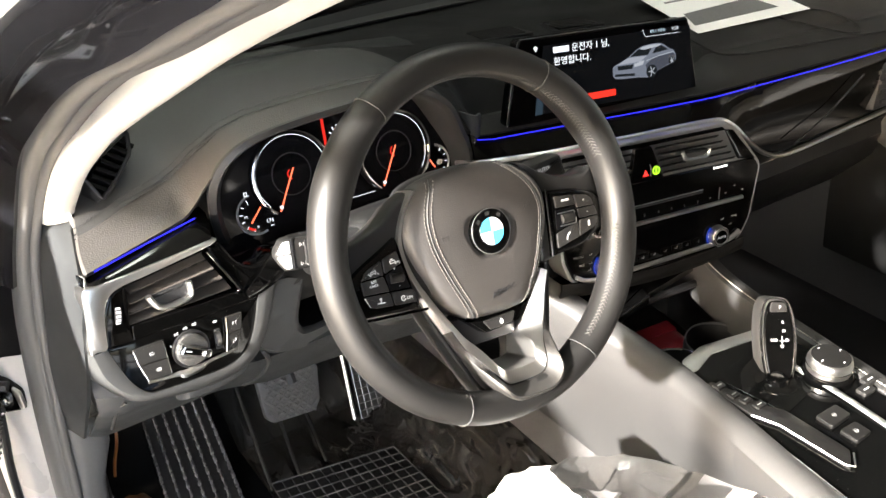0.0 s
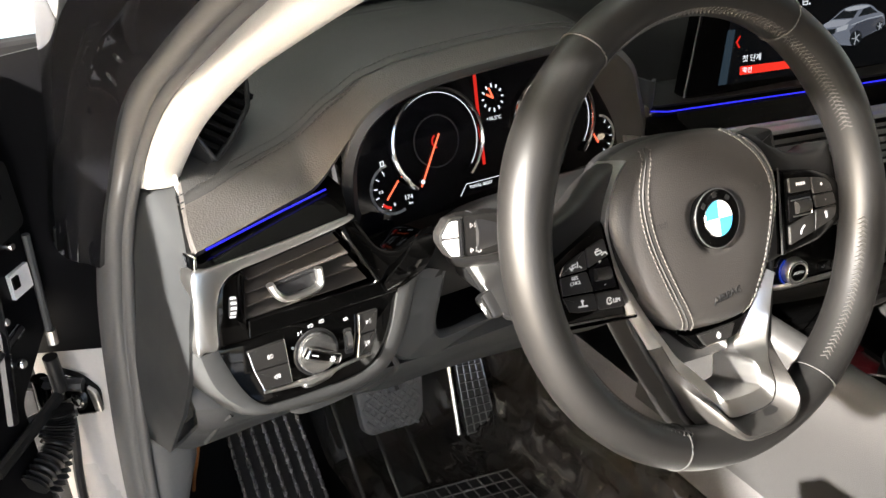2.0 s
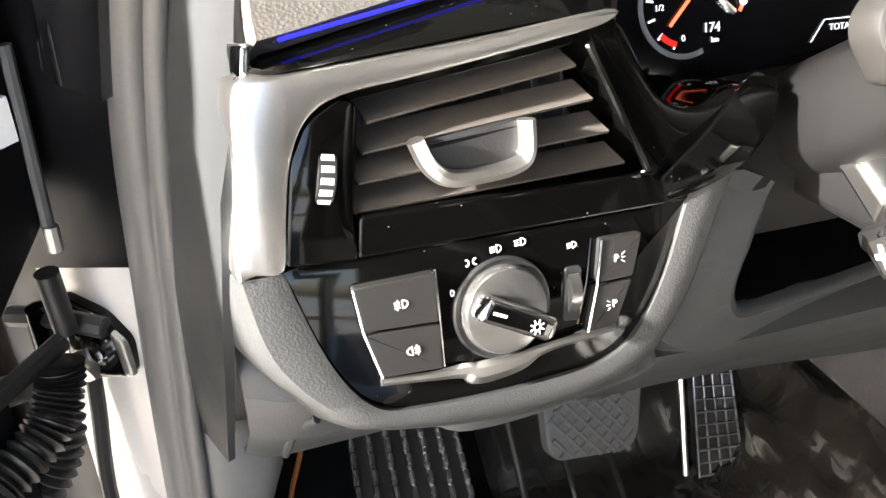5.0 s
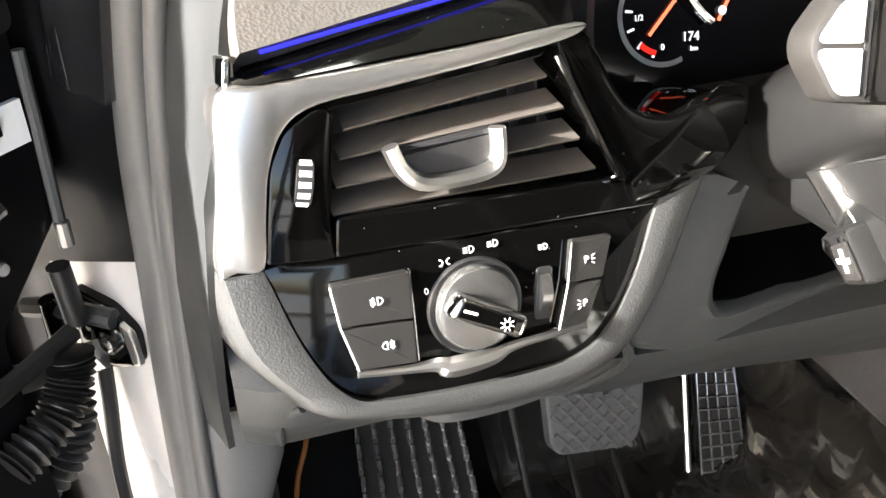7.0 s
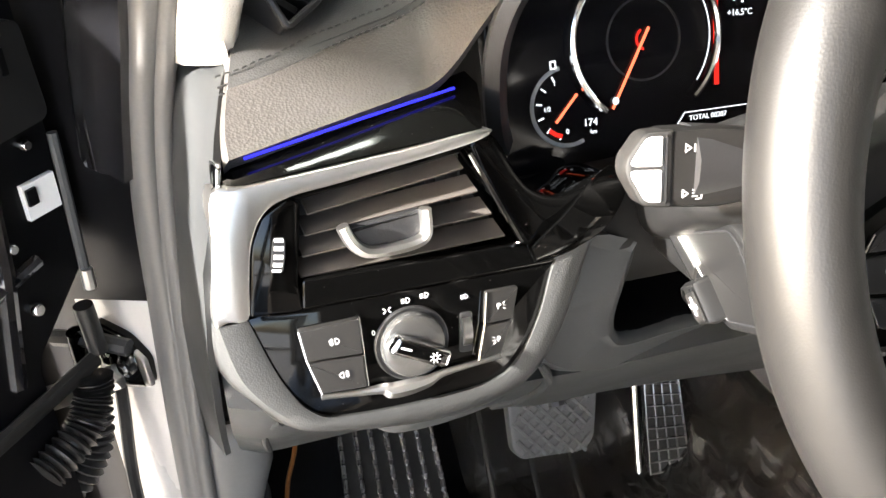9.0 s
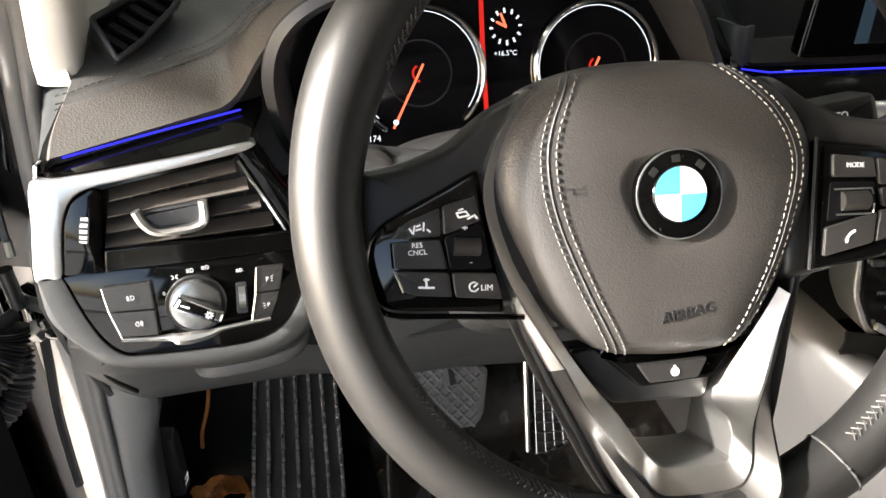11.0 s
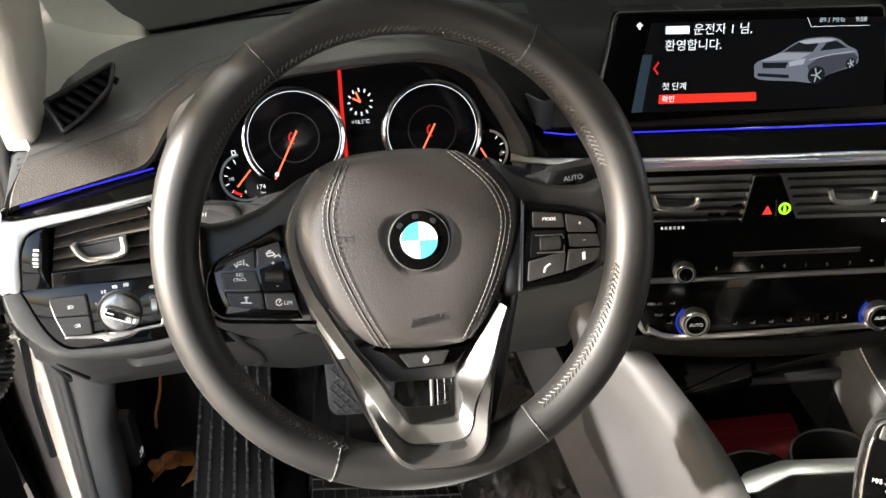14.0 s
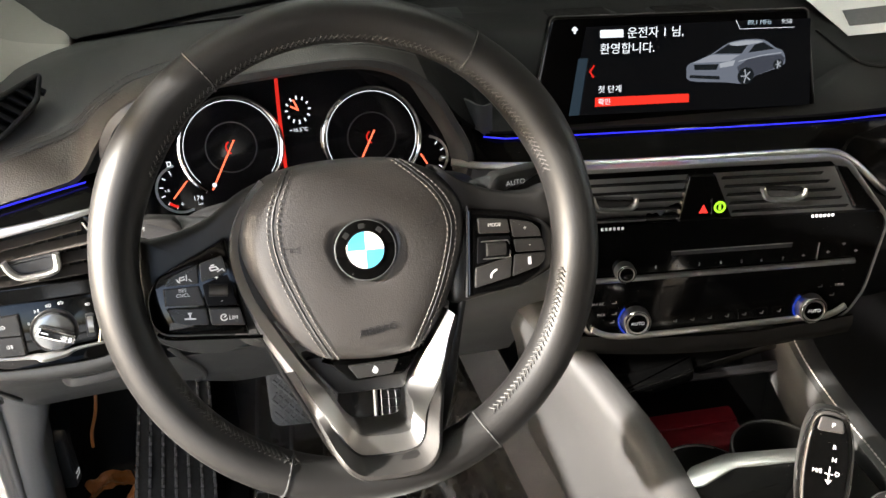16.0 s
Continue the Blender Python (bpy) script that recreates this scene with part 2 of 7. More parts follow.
def curve(pts, n=6, closed=False):
    """Catmull-Rom through points of any dimension."""
    pts = [Vector(p) for p in pts]
    out, k = [], len(pts)
    for i in range(k if closed else k - 1):
        p = [pts[(i + j) % k] if closed else pts[min(max(i + j, 0), k - 1)] for j in (-1, 0, 1, 2)]
        for s in range(n):
            t = s / n
            out.append(0.5 * (2 * p[1] + (p[2] - p[0]) * t + (2 * p[0] - 5 * p[1] + 4 * p[2] - p[3]) * t * t + (3 * p[1] - p[0] - 3 * p[2] + p[3]) * t ** 3))
    if not closed:
        out.append(pts[-1])
    return out


def fillet(pts, r, n=4):
    """Round the corners of a closed outline in 2D; r is one radius, or one for each corner."""
    out, k = [], len(pts)
    for i in range(k):
        a, b, c = (Vector(pts[(i + j) % k][:2]) for j in (-1, 0, 1))
        rr = r[i] if isinstance(r, (list, tuple)) else r
        la, lc = (a - b).length, (c - b).length
        d = min(rr, la * 0.45, lc * 0.45)
        if d < 1e-6:
            out.append(b)
            continue
        p, q = b + (a - b) / la * d, b + (c - b) / lc * d
        for s in range(n + 1):
            t = s / n
            out.append(p * (1 - t) ** 2 + b * 2 * t * (1 - t) + q * t * t)
    return out


def inset(pts, d):
    """Move a closed outline inwards by d."""
    k = len(pts)
    area = sum(pts[i].x * pts[(i + 1) % k].y - pts[(i + 1) % k].x * pts[i].y for i in range(k))
    sgn = 1 if area > 0 else -1
    out = []
    for i in range(k):
        e = pts[(i + 1) % k] - pts[i - 1]
        if e.length < 1e-9:
            out.append(pts[i].copy())
            continue
        out.append(pts[i] + Vector((-e.y, e.x)).normalized() * d * sgn)
    return out


def rings(bm, loops, mx=None, close=True, cap=(True, True)):
    """Skin a list of rings of 3D points."""
    vs = [[bm.verts.new(mx @ Vector(p) if mx else Vector(p)) for p in lp] for lp in loops]
    k = len(vs[0])
    for a, b in zip(vs, vs[1:]):
        for i in range(k if close else k - 1):
            j = (i + 1) % k
            bm.faces.new((a[i], a[j], b[j], b[i]))
    if close and cap[0]:
        bm.faces.new(vs[0][::-1])
    if close and cap[1]:
        bm.faces.new(vs[-1])
    return bm


def plate(outline, lo, hi, mx, bev=0.001, bm=None, tilt=None):
    """A plate with rounded front edges between depths lo and hi of a frame. tilt(a, b) adds to the depth."""
    bm = bm or bmesh.new()
    pts = [Vector(p[:2]) for p in outline]
    f = tilt or (lambda a, b: 0)
    loops = [[(p.x, p.y, lo + f(p.x, p.y)) for p in pts], [(p.x, p.y, hi - bev + f(p.x, p.y)) for p in pts]]
    for d, h in ((0.3, 0.3), (1.0, 0.0)):
        q = inset(pts, bev * d)
        loops.append([(p.x, p.y, hi - bev * h + f(p.x, p.y)) for p in q])
    k = len(pts)
    turns = [(pts[i] - pts[i - 1]).cross(pts[(i + 1) % k] - pts[i]) for i in range(k)]
    if min(turns) > -1e-9 or max(turns) < 1e-9:
        loops.append([(p.x, p.y, hi + f(p.x, p.y)) for p in inset(pts, bev * 1.35)])
    return rings(bm, loops, mx)


def band(outer, inner, lo, hi, mx, bev=0.002, bm=None):
    """A raised strip between two lines of equal length, with rounded edges."""
    bm = bm or bmesh.new()
    loops = []
    for a, b in zip(outer, inner):
        a, b = Vector(a[:2]), Vector(b[:2])
        t = min(0.35, bev / max(1e-5, (a - b).length))
        p, q = a.lerp(b, t), b.lerp(a, t)
        loops.append([(a.x, a.y, lo), (a.x, a.y, hi - bev), (*a.lerp(b, t * 0.3), hi - bev * 0.3), (p.x, p.y, hi), (q.x, q.y, hi), (*b.lerp(a, t * 0.3), hi - bev * 0.3), (b.x, b.y, hi - bev), (b.x, b.y, lo)])
    return rings(bm, loops, mx)


def dome(outline, profile, mx, centre=None, bm=None):
    """A cushion: rings of the outline shrunk towards its middle. profile: (scale, depth)."""
    bm = bm or bmesh.new()
    pts = [Vector(p[:2]) for p in outline]
    c = Vector(centre) if centre else sum(pts, Vector((0, 0))) / len(pts)
    loops = [[(c.x + (p.x - c.x) * s, c.y + (p.y - c.y) * s, h) for p in pts] for s, h in profile]
    return rings(bm, loops, mx)


def disc(c, r, lo, hi, mx, n=32, bev=0.001, bm=None, squash=1.0):
    return plate([(c[0] + r * math.cos(i * 2 * math.pi / n), c[1] + squash * r * math.sin(i * 2 * math.pi / n)) for i in range(n)], lo, hi, mx, bev, bm)


def lathe(profile, c, mx, n=36, bm=None):
    """profile: (radius, depth) from the back to the front."""
    bm = bm or bmesh.new()
    loops = [[(c[0] + r * math.cos(i * 2 * math.pi / n), c[1] + r * math.sin(i * 2 * math.pi / n), h) for i in range(n)] for r, h in profile]
    return rings(bm, loops, mx)


def tube(path, r, n=10, mx=None, closed=False, bm=None, flat=1.0, up=(0, 0, 1)):
    """Sweep a round or flattened section along a path; r is a number or a function of the share of the way."""
    bm = bm or bmesh.new()
    path = [Vector(p) for p in path]
    k = len(path)
    loops, side = [], Vector(up)
    for i, p in enumerate(path):
        t = ((path[(i + 1) % k] - path[i - 1]) if closed else (path[min(i + 1, k - 1)] - path[max(i - 1, 0)])).normalized()
        a = t.cross(side)
        a = a.normalized() if a.length > 1e-6 else t.orthogonal().normalized()
        b = a.cross(t).normalized()
        rr = r(i / max(1, k - 1)) if callable(r) else r
        loops.append([p + a * rr * math.cos(j * 2 * math.pi / n) + b * rr * flat * math.sin(j * 2 * math.pi / n) for j in range(n)])
    if closed:
        loops.append(loops[0])
        rings(bm, loops, mx, True, (False, False))
        bmesh.ops.remove_doubles(bm, verts=bm.verts, dist=1e-6)
        return bm
    return rings(bm, loops, mx)


def sheet(grid, thick=0.0, bm=None, mx=None):
    """A surface from rows of points, with a back at thick below it."""
    bm = bm or bmesh.new()
    grid = [[Vector(p) for p in row] for row in grid]
    vs = [[bm.verts.new(mx @ p if mx else p) for p in row] for row in grid]
    for a, b in zip(vs, vs[1:]):
        for i in range(len(a) - 1):
            bm.faces.new((a[i], a[i + 1], b[i + 1], b[i]))
    if thick:
        bm.normal_update()
        back = [[bm.verts.new(v.co - v.normal * thick) for v in row] for row in vs]
        for a, b in zip(back, back[1:]):
            for i in range(len(a) - 1):
                bm.faces.new((a[i], b[i], b[i + 1], a[i + 1]))
        ring = [(r, c) for c in range(len(vs[0])) for r in (0,)] + [(r, len(vs[0]) - 1) for r in range(1, len(vs))]
        ring += [(len(vs) - 1, c) for c in range(len(vs[0]) - 2, -1, -1)] + [(r, 0) for r in range(len(vs) - 2, 0, -1)]
        for (r, c), (r2, c2) in zip(ring, ring[1:] + ring[:1]):
            bm.faces.new((vs[r][c], vs[r2][c2], back[r2][c2], back[r][c]))
    return bm


def box(lo, hi, mx=None, bev=0.0, bm=None):
    (x0, y0, z0), (x1, y1, z1) = lo, hi
    return plate([(x0, y0), (x1, y0), (x1, y1), (x0, y1)], z0, z1, mx or Matrix(), bev or 0.0002, bm)


def stitches(path, length=0.0032, gap=0.0016, r=0.0004, lift=0.0004, out=(0, 0, 1), mx=None):
    """A row of short threads along a path."""
    bm = bmesh.new()
    path = [Vector(p) for p in path]
    out = Vector(out)
    acc, nxt = 0.0, 0.0
    for a, b in zip(path, path[1:]):
        L = (b - a).length
        while nxt < acc + L:
            s = (nxt - acc) / L
            p = a.lerp(b, s) + out * lift
            d = (b - a).normalized() * length
            tube([p, p + d * 0.5 + out * r * 0.7, p + d], r, 5, mx, bm=bm, up=out)
            nxt += length + gap
        acc += L
    return bm


def strokes(lines, width, mx, h=0.0003, bm=None):
    """Flat marks: each line is a list of 2D points drawn as a thin raised band."""
    bm = bm or bmesh.new()
    for ln in lines:
        for a, b in zip(ln, ln[1:]):
            a, b = Vector(a), Vector(b)
            d = (b - a)
            if d.length < 1e-7:
                continue
            d.normalize()
            s = Vector((-d.y, d.x)) * width / 2
            q = [a - s - d * width * 0.3, b - s + d * width * 0.3, b + s + d * width * 0.3, a + s - d * width * 0.3]
            rings(bm, [[(p.x, p.y, 0) for p in q], [(p.x, p.y, h) for p in q]], mx)
    return bm


def text(name, words, size, mx, material, parent, label="", align="CENTER", depth=0.0002):
    """Words in the built-in font, as a thin mesh."""
    cu = bpy.data.curves.new(name, "FONT")
    cu.body, cu.size, cu.align_x, cu.align_y, cu.extrude = words, size, align, "CENTER", depth
    cu.resolution_u = 3
    tmp = bpy.data.objects.new("tmp_text", cu)
    scene.collection.objects.link(tmp)
    bpy.context.view_layer.update()
    me = bpy.data.meshes.new_from_object(tmp.evaluated_get(bpy.context.evaluated_depsgraph_get()))
    bpy.data.objects.remove(tmp)
    me.transform(mx)
    me.name = name
    me.materials.clear()
    me.materials.append(material)
    ob = new(name, me)
    ob.parent = parent
    ob.matrix_parent_inverse = ORIGIN.get(parent.name, Matrix())
    return tagged(ob, label)


def at(mx, a, b, h=0.0, turn=0.0):
    return mx @ Matrix.Translation((a, b, h)) @ Matrix.Rotation(radians(turn), 4, "Z")


def arc(c, r, a0, a1, n=24):
    return [(c[0] + r * math.cos(radians(a0 + (a1 - a0) * i / n)), c[1] + r * math.sin(radians(a0 + (a1 - a0) * i / n))) for i in range(n + 1)]


def lerp_table(table, x):
    """Smooth value from rows (x, values...)."""
    if x <= table[0][0]:
        return table[0][1:]
    for a, b in zip(table, table[1:]):
        if x <= b[0]:
            t = (x - a[0]) / (b[0] - a[0])
            t = t * t * (3 - 2 * t)
            return tuple(p + (q - p) * t for p, q in zip(a[1:], b[1:]))
    return table[-1][1:]

# ---- the car's shell and the hall round it ----
solid("ground", box((-40, -40, -0.05), (40, 40, 0.0)), CONCRETE, "pale polished hall floor under the car", "floor", kind="structure")


def wall_with_opening(name, mx, width, height, x0, x1, z0, z1, thick=0.25, material=WALL):
    """A wall with one window opening, as four blocks."""
    bm = bmesh.new()
    for a, b in (((-width / 2, 0), (x0, height)), ((x1, 0), (width / 2, height)), ((x0, z1), (x1, height)), ((x0, 0), (x1, z0))):
        if b[1] - a[1] > 0.01:
            plate([a, (b[0], a[1]), b, (a[0], b[1])], 0, thick, mx, 0.002, bm)
    return solid(name, bm, material, "hall wall with a wide window opening", "wall", kind="structure")


# the glazed front behind and left of the car: its head lets the low sun in below it
E_DIR = Vector((0.83, -0.55, 0)).normalized()
wall_with_opening("wall_west", plane((-4.2, -3.2, 0), E_DIR, (0, 0, 1)), 16, 4.4, -7.4, 7.4, 0.1, 4.3)
wall_with_opening("wall_north", plane((0, 9, 0), (1, 0, 0), (0, 0, 1)), 26, 4.4, -3.5, 3.5, 0.9, 2.1, material=WALL_DARK)
wall_with_opening("wall_east", plane((8, 0, 0), (0, -1, 0), (0, 0, 1)), 26, 4.4, -1.5, 1.5, 0.9, 2.0, material=WALL_DARK)
solid("ceiling", box((-7.4, -6, 4.4), (13, 9.5, 4.6)), CEILING, "dark grey hall ceiling above the car", "ceiling", kind="structure")
for i, (x, y) in enumerate(((-1.6, 1.4), (1.6, 1.4), (-1.6, -1.6), (1.6, -1.6), (0.2, 3.8))):
    lamp = thing("ceiling_light", "square white ceiling light panel", "ceiling light", (x, y, 4.33), "ceiling lights")
    part("frame", box((x - 0.30, y - 0.30, 4.34), (x + 0.30, y + 0.30, 4.4)), SATIN, lamp)
    part("diffuser", box((x - 0.26, y - 0.26, 4.33), (x + 0.26, y + 0.26, 4.345)), glow("lamp_white", (1, 0.97, 0.93), 9.0), lamp)

# front body seen through the windscreen, and the cabin's closing panels
shell = thing("car", "black car with its driver's door open, seen from the door opening", "car", (0.36, 0.6, 0.3))
bonnet = [[(x, y, 0.90 - 0.06 * ((x - 0.36) / 0.75) ** 2 - 0.10 * (y - 0.8)) for x in np.linspace(-0.42, 1.14, 14)] for y in np.linspace(0.82, 1.75, 10)]
part("bonnet", sheet(bonnet, 0.02), BLACKPAINT, shell)
part("cowl", box((-0.40, 0.70, 0.80), (1.12, 0.86, 0.875), bev=0.01), PLASTIC_DARK, shell)
roof = [[(x, y, 1.385 - 0.05 * ((x - 0.36) / 0.62) ** 2 - 0.05 * max(0, (-y - 0.6)) ** 2) for x in np.linspace(-0.24, 0.96, 12)] for y in np.linspace(-0.28, -2.0, 12)]
part("roof", sheet(roof, 0.03), HEADLINER, shell, "pale fabric headliner")
# unseen dark panels at back and far side, added to dim the gloss reflections
part("rear_dark_panel", box((-0.05, -1.30, 0.3), (1.12, -1.26, 1.36), bev=0.01), PLASTIC_DARK, shell)
part("far_sill", box((1.06, -2.0, 0.25), (1.12, 0.75, 0.62), bev=0.01), PLASTIC, shell)
part("far_dark_panel", box((1.03, -1.30, 0.60), (1.07, -0.30, 1.35), bev=0.01), PLASTIC_DARK, shell)
# also unseen: added to keep light from behind off the gloss trim
part("rear_door", sheet([[(-0.44 + 0.16 * max(0, (z - 0.9) / 0.45), y, z) for y in np.linspace(-0.98, -2.0, 6)] for z in np.linspace(0.30, 1.35, 8)], 0.03), PLASTIC_DARK, shell, "unseen dark panel in place of rear door and pillar")
part("floor_pan", box((-0.44, -2.0, 0.22), (1.12, 0.95, 0.30), bev=0.01), PLASTIC_DARK, shell)
part("bulkhead", box((-0.40, 0.78, 0.25), (1.12, 0.82, 0.90), bev=0.01), PLASTIC_DARK, shell)
part("sill", box((-0.47, -2.0, 0.25), (-0.37, 0.35, 0.40), bev=0.02), BLACKPAINT, shell)
part("wing", sheet([[(-0.50 - 0.05 * s, 0.46 + 0.9 * t, 0.25 + 0.62 * s) for t in np.linspace(0, 1, 6)] for s in np.linspace(0, 1, 6)], 0.01), BLACKPAINT, shell)
ws = [[(0.36 + (x - 0.36) * (1 - 0.22 * t), 0.73 - 0.98 * t + 0.09 * ((x - 0.36) / 0.7) ** 2 * -1, 0.90 + 0.455 * t) for x in np.linspace(-0.34, 1.06, 12)] for t in np.linspace(0, 1, 8)]
w = solid("window_1", sheet(ws), GLASS, "sloping clear windscreen above the dashboard", "windscreen", kind="structure")
wiper = thing("wiper", "black windscreen wiper lying at the cowl", "wiper", (0.3, 0.76, 0.90))
part("blade", tube([(-0.1, 0.79, 0.915), (0.25, 0.76, 0.925), (0.7, 0.76, 0.915)], 0.008, 6), PLASTIC_DARK, wiper)

# front pillar: pale trim, rubber seal, painted frame
trim_in = curve([(-0.314, 0.277, 0.916), (-0.312, 0.269, 0.928), (-0.309, 0.256, 0.945), (-0.300, 0.222, 0.985), (-0.284, 0.170, 1.031), (-0.270, 0.125, 1.062), (-0.255, 0.060, 1.101), (-0.238, -0.030, 1.152), (-0.222, -0.140, 1.206), (-0.205, -0.260, 1.258), (-0.190, -0.400, 1.315)], 5)
trim_out = curve([(-0.339, 0.284, 0.917), (-0.336, 0.273, 0.932), (-0.332, 0.259, 0.950), (-0.321, 0.226, 0.990), (-0.304, 0.172, 1.038), (-0.292, 0.128, 1.070), (-0.278, 0.050, 1.116), (-0.264, -0.040, 1.166), (-0.252, -0.150, 1.220), (-0.240, -0.270, 1.275), (-0.228, -0.420, 1.335)], 5)
rows = []
BULGE = Vector((-0.50, -0.70, 0.30))
for a, b in zip(trim_in, trim_out):
    face = [b.lerp(a, k) + BULGE * 0.0085 * math.sin(math.pi * k) ** 0.8 for k in (0.0, 0.12, 0.28, 0.48, 0.68, 0.86, 0.97)]
    inner = [a + Vector(d) for d in ((0.0015, 0.010, 0.0), (0.0005, 0.045, 0.0), (-0.004, 0.100, 0.0), (-0.010, 0.160, -0.004), (-0.013, 0.176, -0.005), (-0.024, 0.186, -0.006))]
    rows.append([b + Vector((0, 0.02, 0.02))] + face + inner)
solid("pillar_trim", sheet(rows, -0.003), FABRIC, "pale woven fabric trim on the windscreen pillar", "pillar trim", kind="structure", smooth=70)
seal_path = curve([(-0.390, 0.326, 0.42), (-0.383, 0.328, 0.60), (-0.374, 0.319, 0.74), (-0.367, 0.306, 0.82), (-0.355, 0.290, 0.90), (-0.334, 0.235, 1.000), (-0.325, 0.135, 1.070), (-0.314, 0.015, 1.140), (-0.302, -0.10, 1.190), (-0.292, -0.20, 1.235), (-0.275, -0.40, 1.315), (-0.265, -0.8, 1.355), (-0.27, -1.2, 1.35)], 6)


def along_seal(profile):
    """A strip swept along the door opening; the section is given across and outwards."""
    strip = []
    for i, p in enumerate(seal_path):
        t = (seal_path[min(i + 1, len(seal_path) - 1)] - seal_path[max(i - 1, 0)]).normalized()
        n = t.cross(Vector((1, 0, 0))).normalized()
        k = 1 + 0.45 * max(0, min(1, (p.z - 0.93) / 0.12))
        turn = 0.55 * max(0.0, min(1.0, (0.88 - p.z) / 0.14))
        strip.append([p + Vector((a * k, max(0.0, 0.013 - a) * turn, 0)) + n * b * k for a, b in profile])
    return strip


seal = thing("door_seal", "grey rubber door seal round the door opening", "door seal", (-0.39, 0.30, 0.42))
part("bulb", sheet(along_seal([(-0.0150, 0.018), (-0.0145, 0.006), (-0.0125, -0.001), (-0.0090, -0.0045), (-0.0050, -0.0055), (-0.0012, -0.0045), (-0.0002, -0.0036), (0.0010, -0.0046), (0.0045, -0.0062), (0.0085, -0.0050), (0.0110, -0.001), (0.0125, 0.006), (0.0130, 0.018)])), RUBBER, seal, smooth=80)
part("channel", sheet(along_seal([(0.0120, 0.003), (0.0160, 0.010), (0.0190, 0.012)])), PLASTIC_DARK, seal, "dark channel beside the seal")
part("pillar_frame", sheet(along_seal([(-0.0140, 0.004), (-0.0170, 0.0), (-0.0230, 0.010), (-0.0270, 0.012), (-0.0350, 0.020), (-0.0385, 0.034), (-0.0390, 0.06)])[20:], 0.004), BLACKPAINT, shell, "glossy black painted pillar", 75)

# pale panel between the pillar, the dash corner and the windscreen
PAD_EDGE = [(0.20, -0.326), (0.28, -0.312), (0.36, -0.298), (0.43, -0.281), (0.53, -0.262), (0.63, -0.240), (0.74, -0.215)]
rows = []
for y in np.linspace(0.262, 0.735, 24):
    e = lerp_table(PAD_EDGE, y)[0]
    top = max(0.906, 0.897 + 0.464 * (0.738 - y))
    rows.append([(e + (-0.334 - e) * s, y, 0.905 + (top - 0.905) * (s ** 0.9)) for s in np.linspace(0, 1, 8)])
solid("pillar_foot", sheet(rows, -0.003), FABRIC, "pale trim panel between pillar and windscreen", "pillar trim", kind="structure", smooth=70)

# door jamb, hinge and the open door beyond
part("jamb", sheet([[(-0.380 - 0.064 * s, 0.364 + 0.070 * s, z - 0.022 * s * (z - 0.28) / 0.46) for s in np.linspace(0, 1, 5)] for z in np.linspace(0.28, 0.735, 6)], 0.004), PAINT, shell, "pale painted door jamb")
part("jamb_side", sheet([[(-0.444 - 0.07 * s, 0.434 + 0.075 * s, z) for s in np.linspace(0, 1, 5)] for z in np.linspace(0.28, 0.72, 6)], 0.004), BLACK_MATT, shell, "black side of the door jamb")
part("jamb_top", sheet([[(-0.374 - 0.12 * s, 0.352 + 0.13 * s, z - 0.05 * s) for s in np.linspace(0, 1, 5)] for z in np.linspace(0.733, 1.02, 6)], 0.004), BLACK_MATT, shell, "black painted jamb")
HJ = plane((-0.411, 0.393, 0.662), (0.68, -0.73, 0), (0, 0, 1))
hinge = part("hinge", plate(fillet([(-0.030, 0.030), (0.004, 0.026), (0.022, 0.012), (0.020, -0.014), (-0.006, -0.024), (-0.032, -0.018)], 0.006), -0.002, 0.010, HJ, 0.003), GLOSS, shell, "black steel door hinge")
part("bracket", plate(fillet([(0.014, 0.020), (0.024, 0.014), (0.026, -0.010), (0.018, -0.012)], 0.003), 0.008, 0.012, HJ, 0.002), SATIN, hinge)
part("arm", tube([HJ @ Vector((0.012, 0.022, 0.012)), HJ @ Vector((-0.018, 0.025, 0.020)), HJ @ Vector((-0.05, 0.020, 0.026))], 0.0065, 8), PLASTIC_DARK, hinge)
part("knuckle", tube([HJ @ Vector((-0.028, 0.030, 0.022)), HJ @ Vector((-0.030, -0.012, 0.022))], 0.008, 10), GLOSS, hinge)
part("bolt", lathe([(0.0085, 0.008), (0.0085, 0.013), (0.0060, 0.014), (0.0055, 0.017), (0.002, 0.018)], (0.0, 0.0), HJ, 12), CHROME, hinge)
part("bolt", lathe([(0.0065, 0.008), (0.0065, 0.012), (0.003, 0.013)], (-0.018, -0.022), HJ, 12), CHROME, hinge)
part("bolt", lathe([(0.0050, 0.008), (0.0050, 0.013), (0.003, 0.014)], (-0.016, 0.009), HJ, 12), CHROME, hinge)
part("check_strap", tube([(-0.425, 0.385, 0.655), (-0.455, 0.392, 0.646), (-0.54, 0.40, 0.628)], 0.0075, 8, flat=1.5), SATIN, hinge, "grey steel door check strap")
part("jamb_edge", tube(curve([(-0.425, 0.40, 0.665), (-0.430, 0.40, 0.61), (-0.437, 0.40, 0.545), (-0.440, 0.40, 0.45)], 6), 0.005, 8), PLASTIC_DARK, shell)
boot = thing("cable_boot", "ribbed black rubber cable boot between jamb and door", "cable boot", (-0.47, 0.36, 0.54))
part("bellows", tube(curve([(-0.447, 0.385, 0.640), (-0.452, 0.372, 0.61), (-0.472, 0.362, 0.585), (-0.51, 0.36, 0.565)], 24), lambda s: 0.0125 + 0.0022 * math.sin(s * 110), 14), PLASTIC_DARK, boot)
DOOR = plane((-0.470, 0.430, 0.0), (-0.70, -0.71, 0), (0, 0, 1))
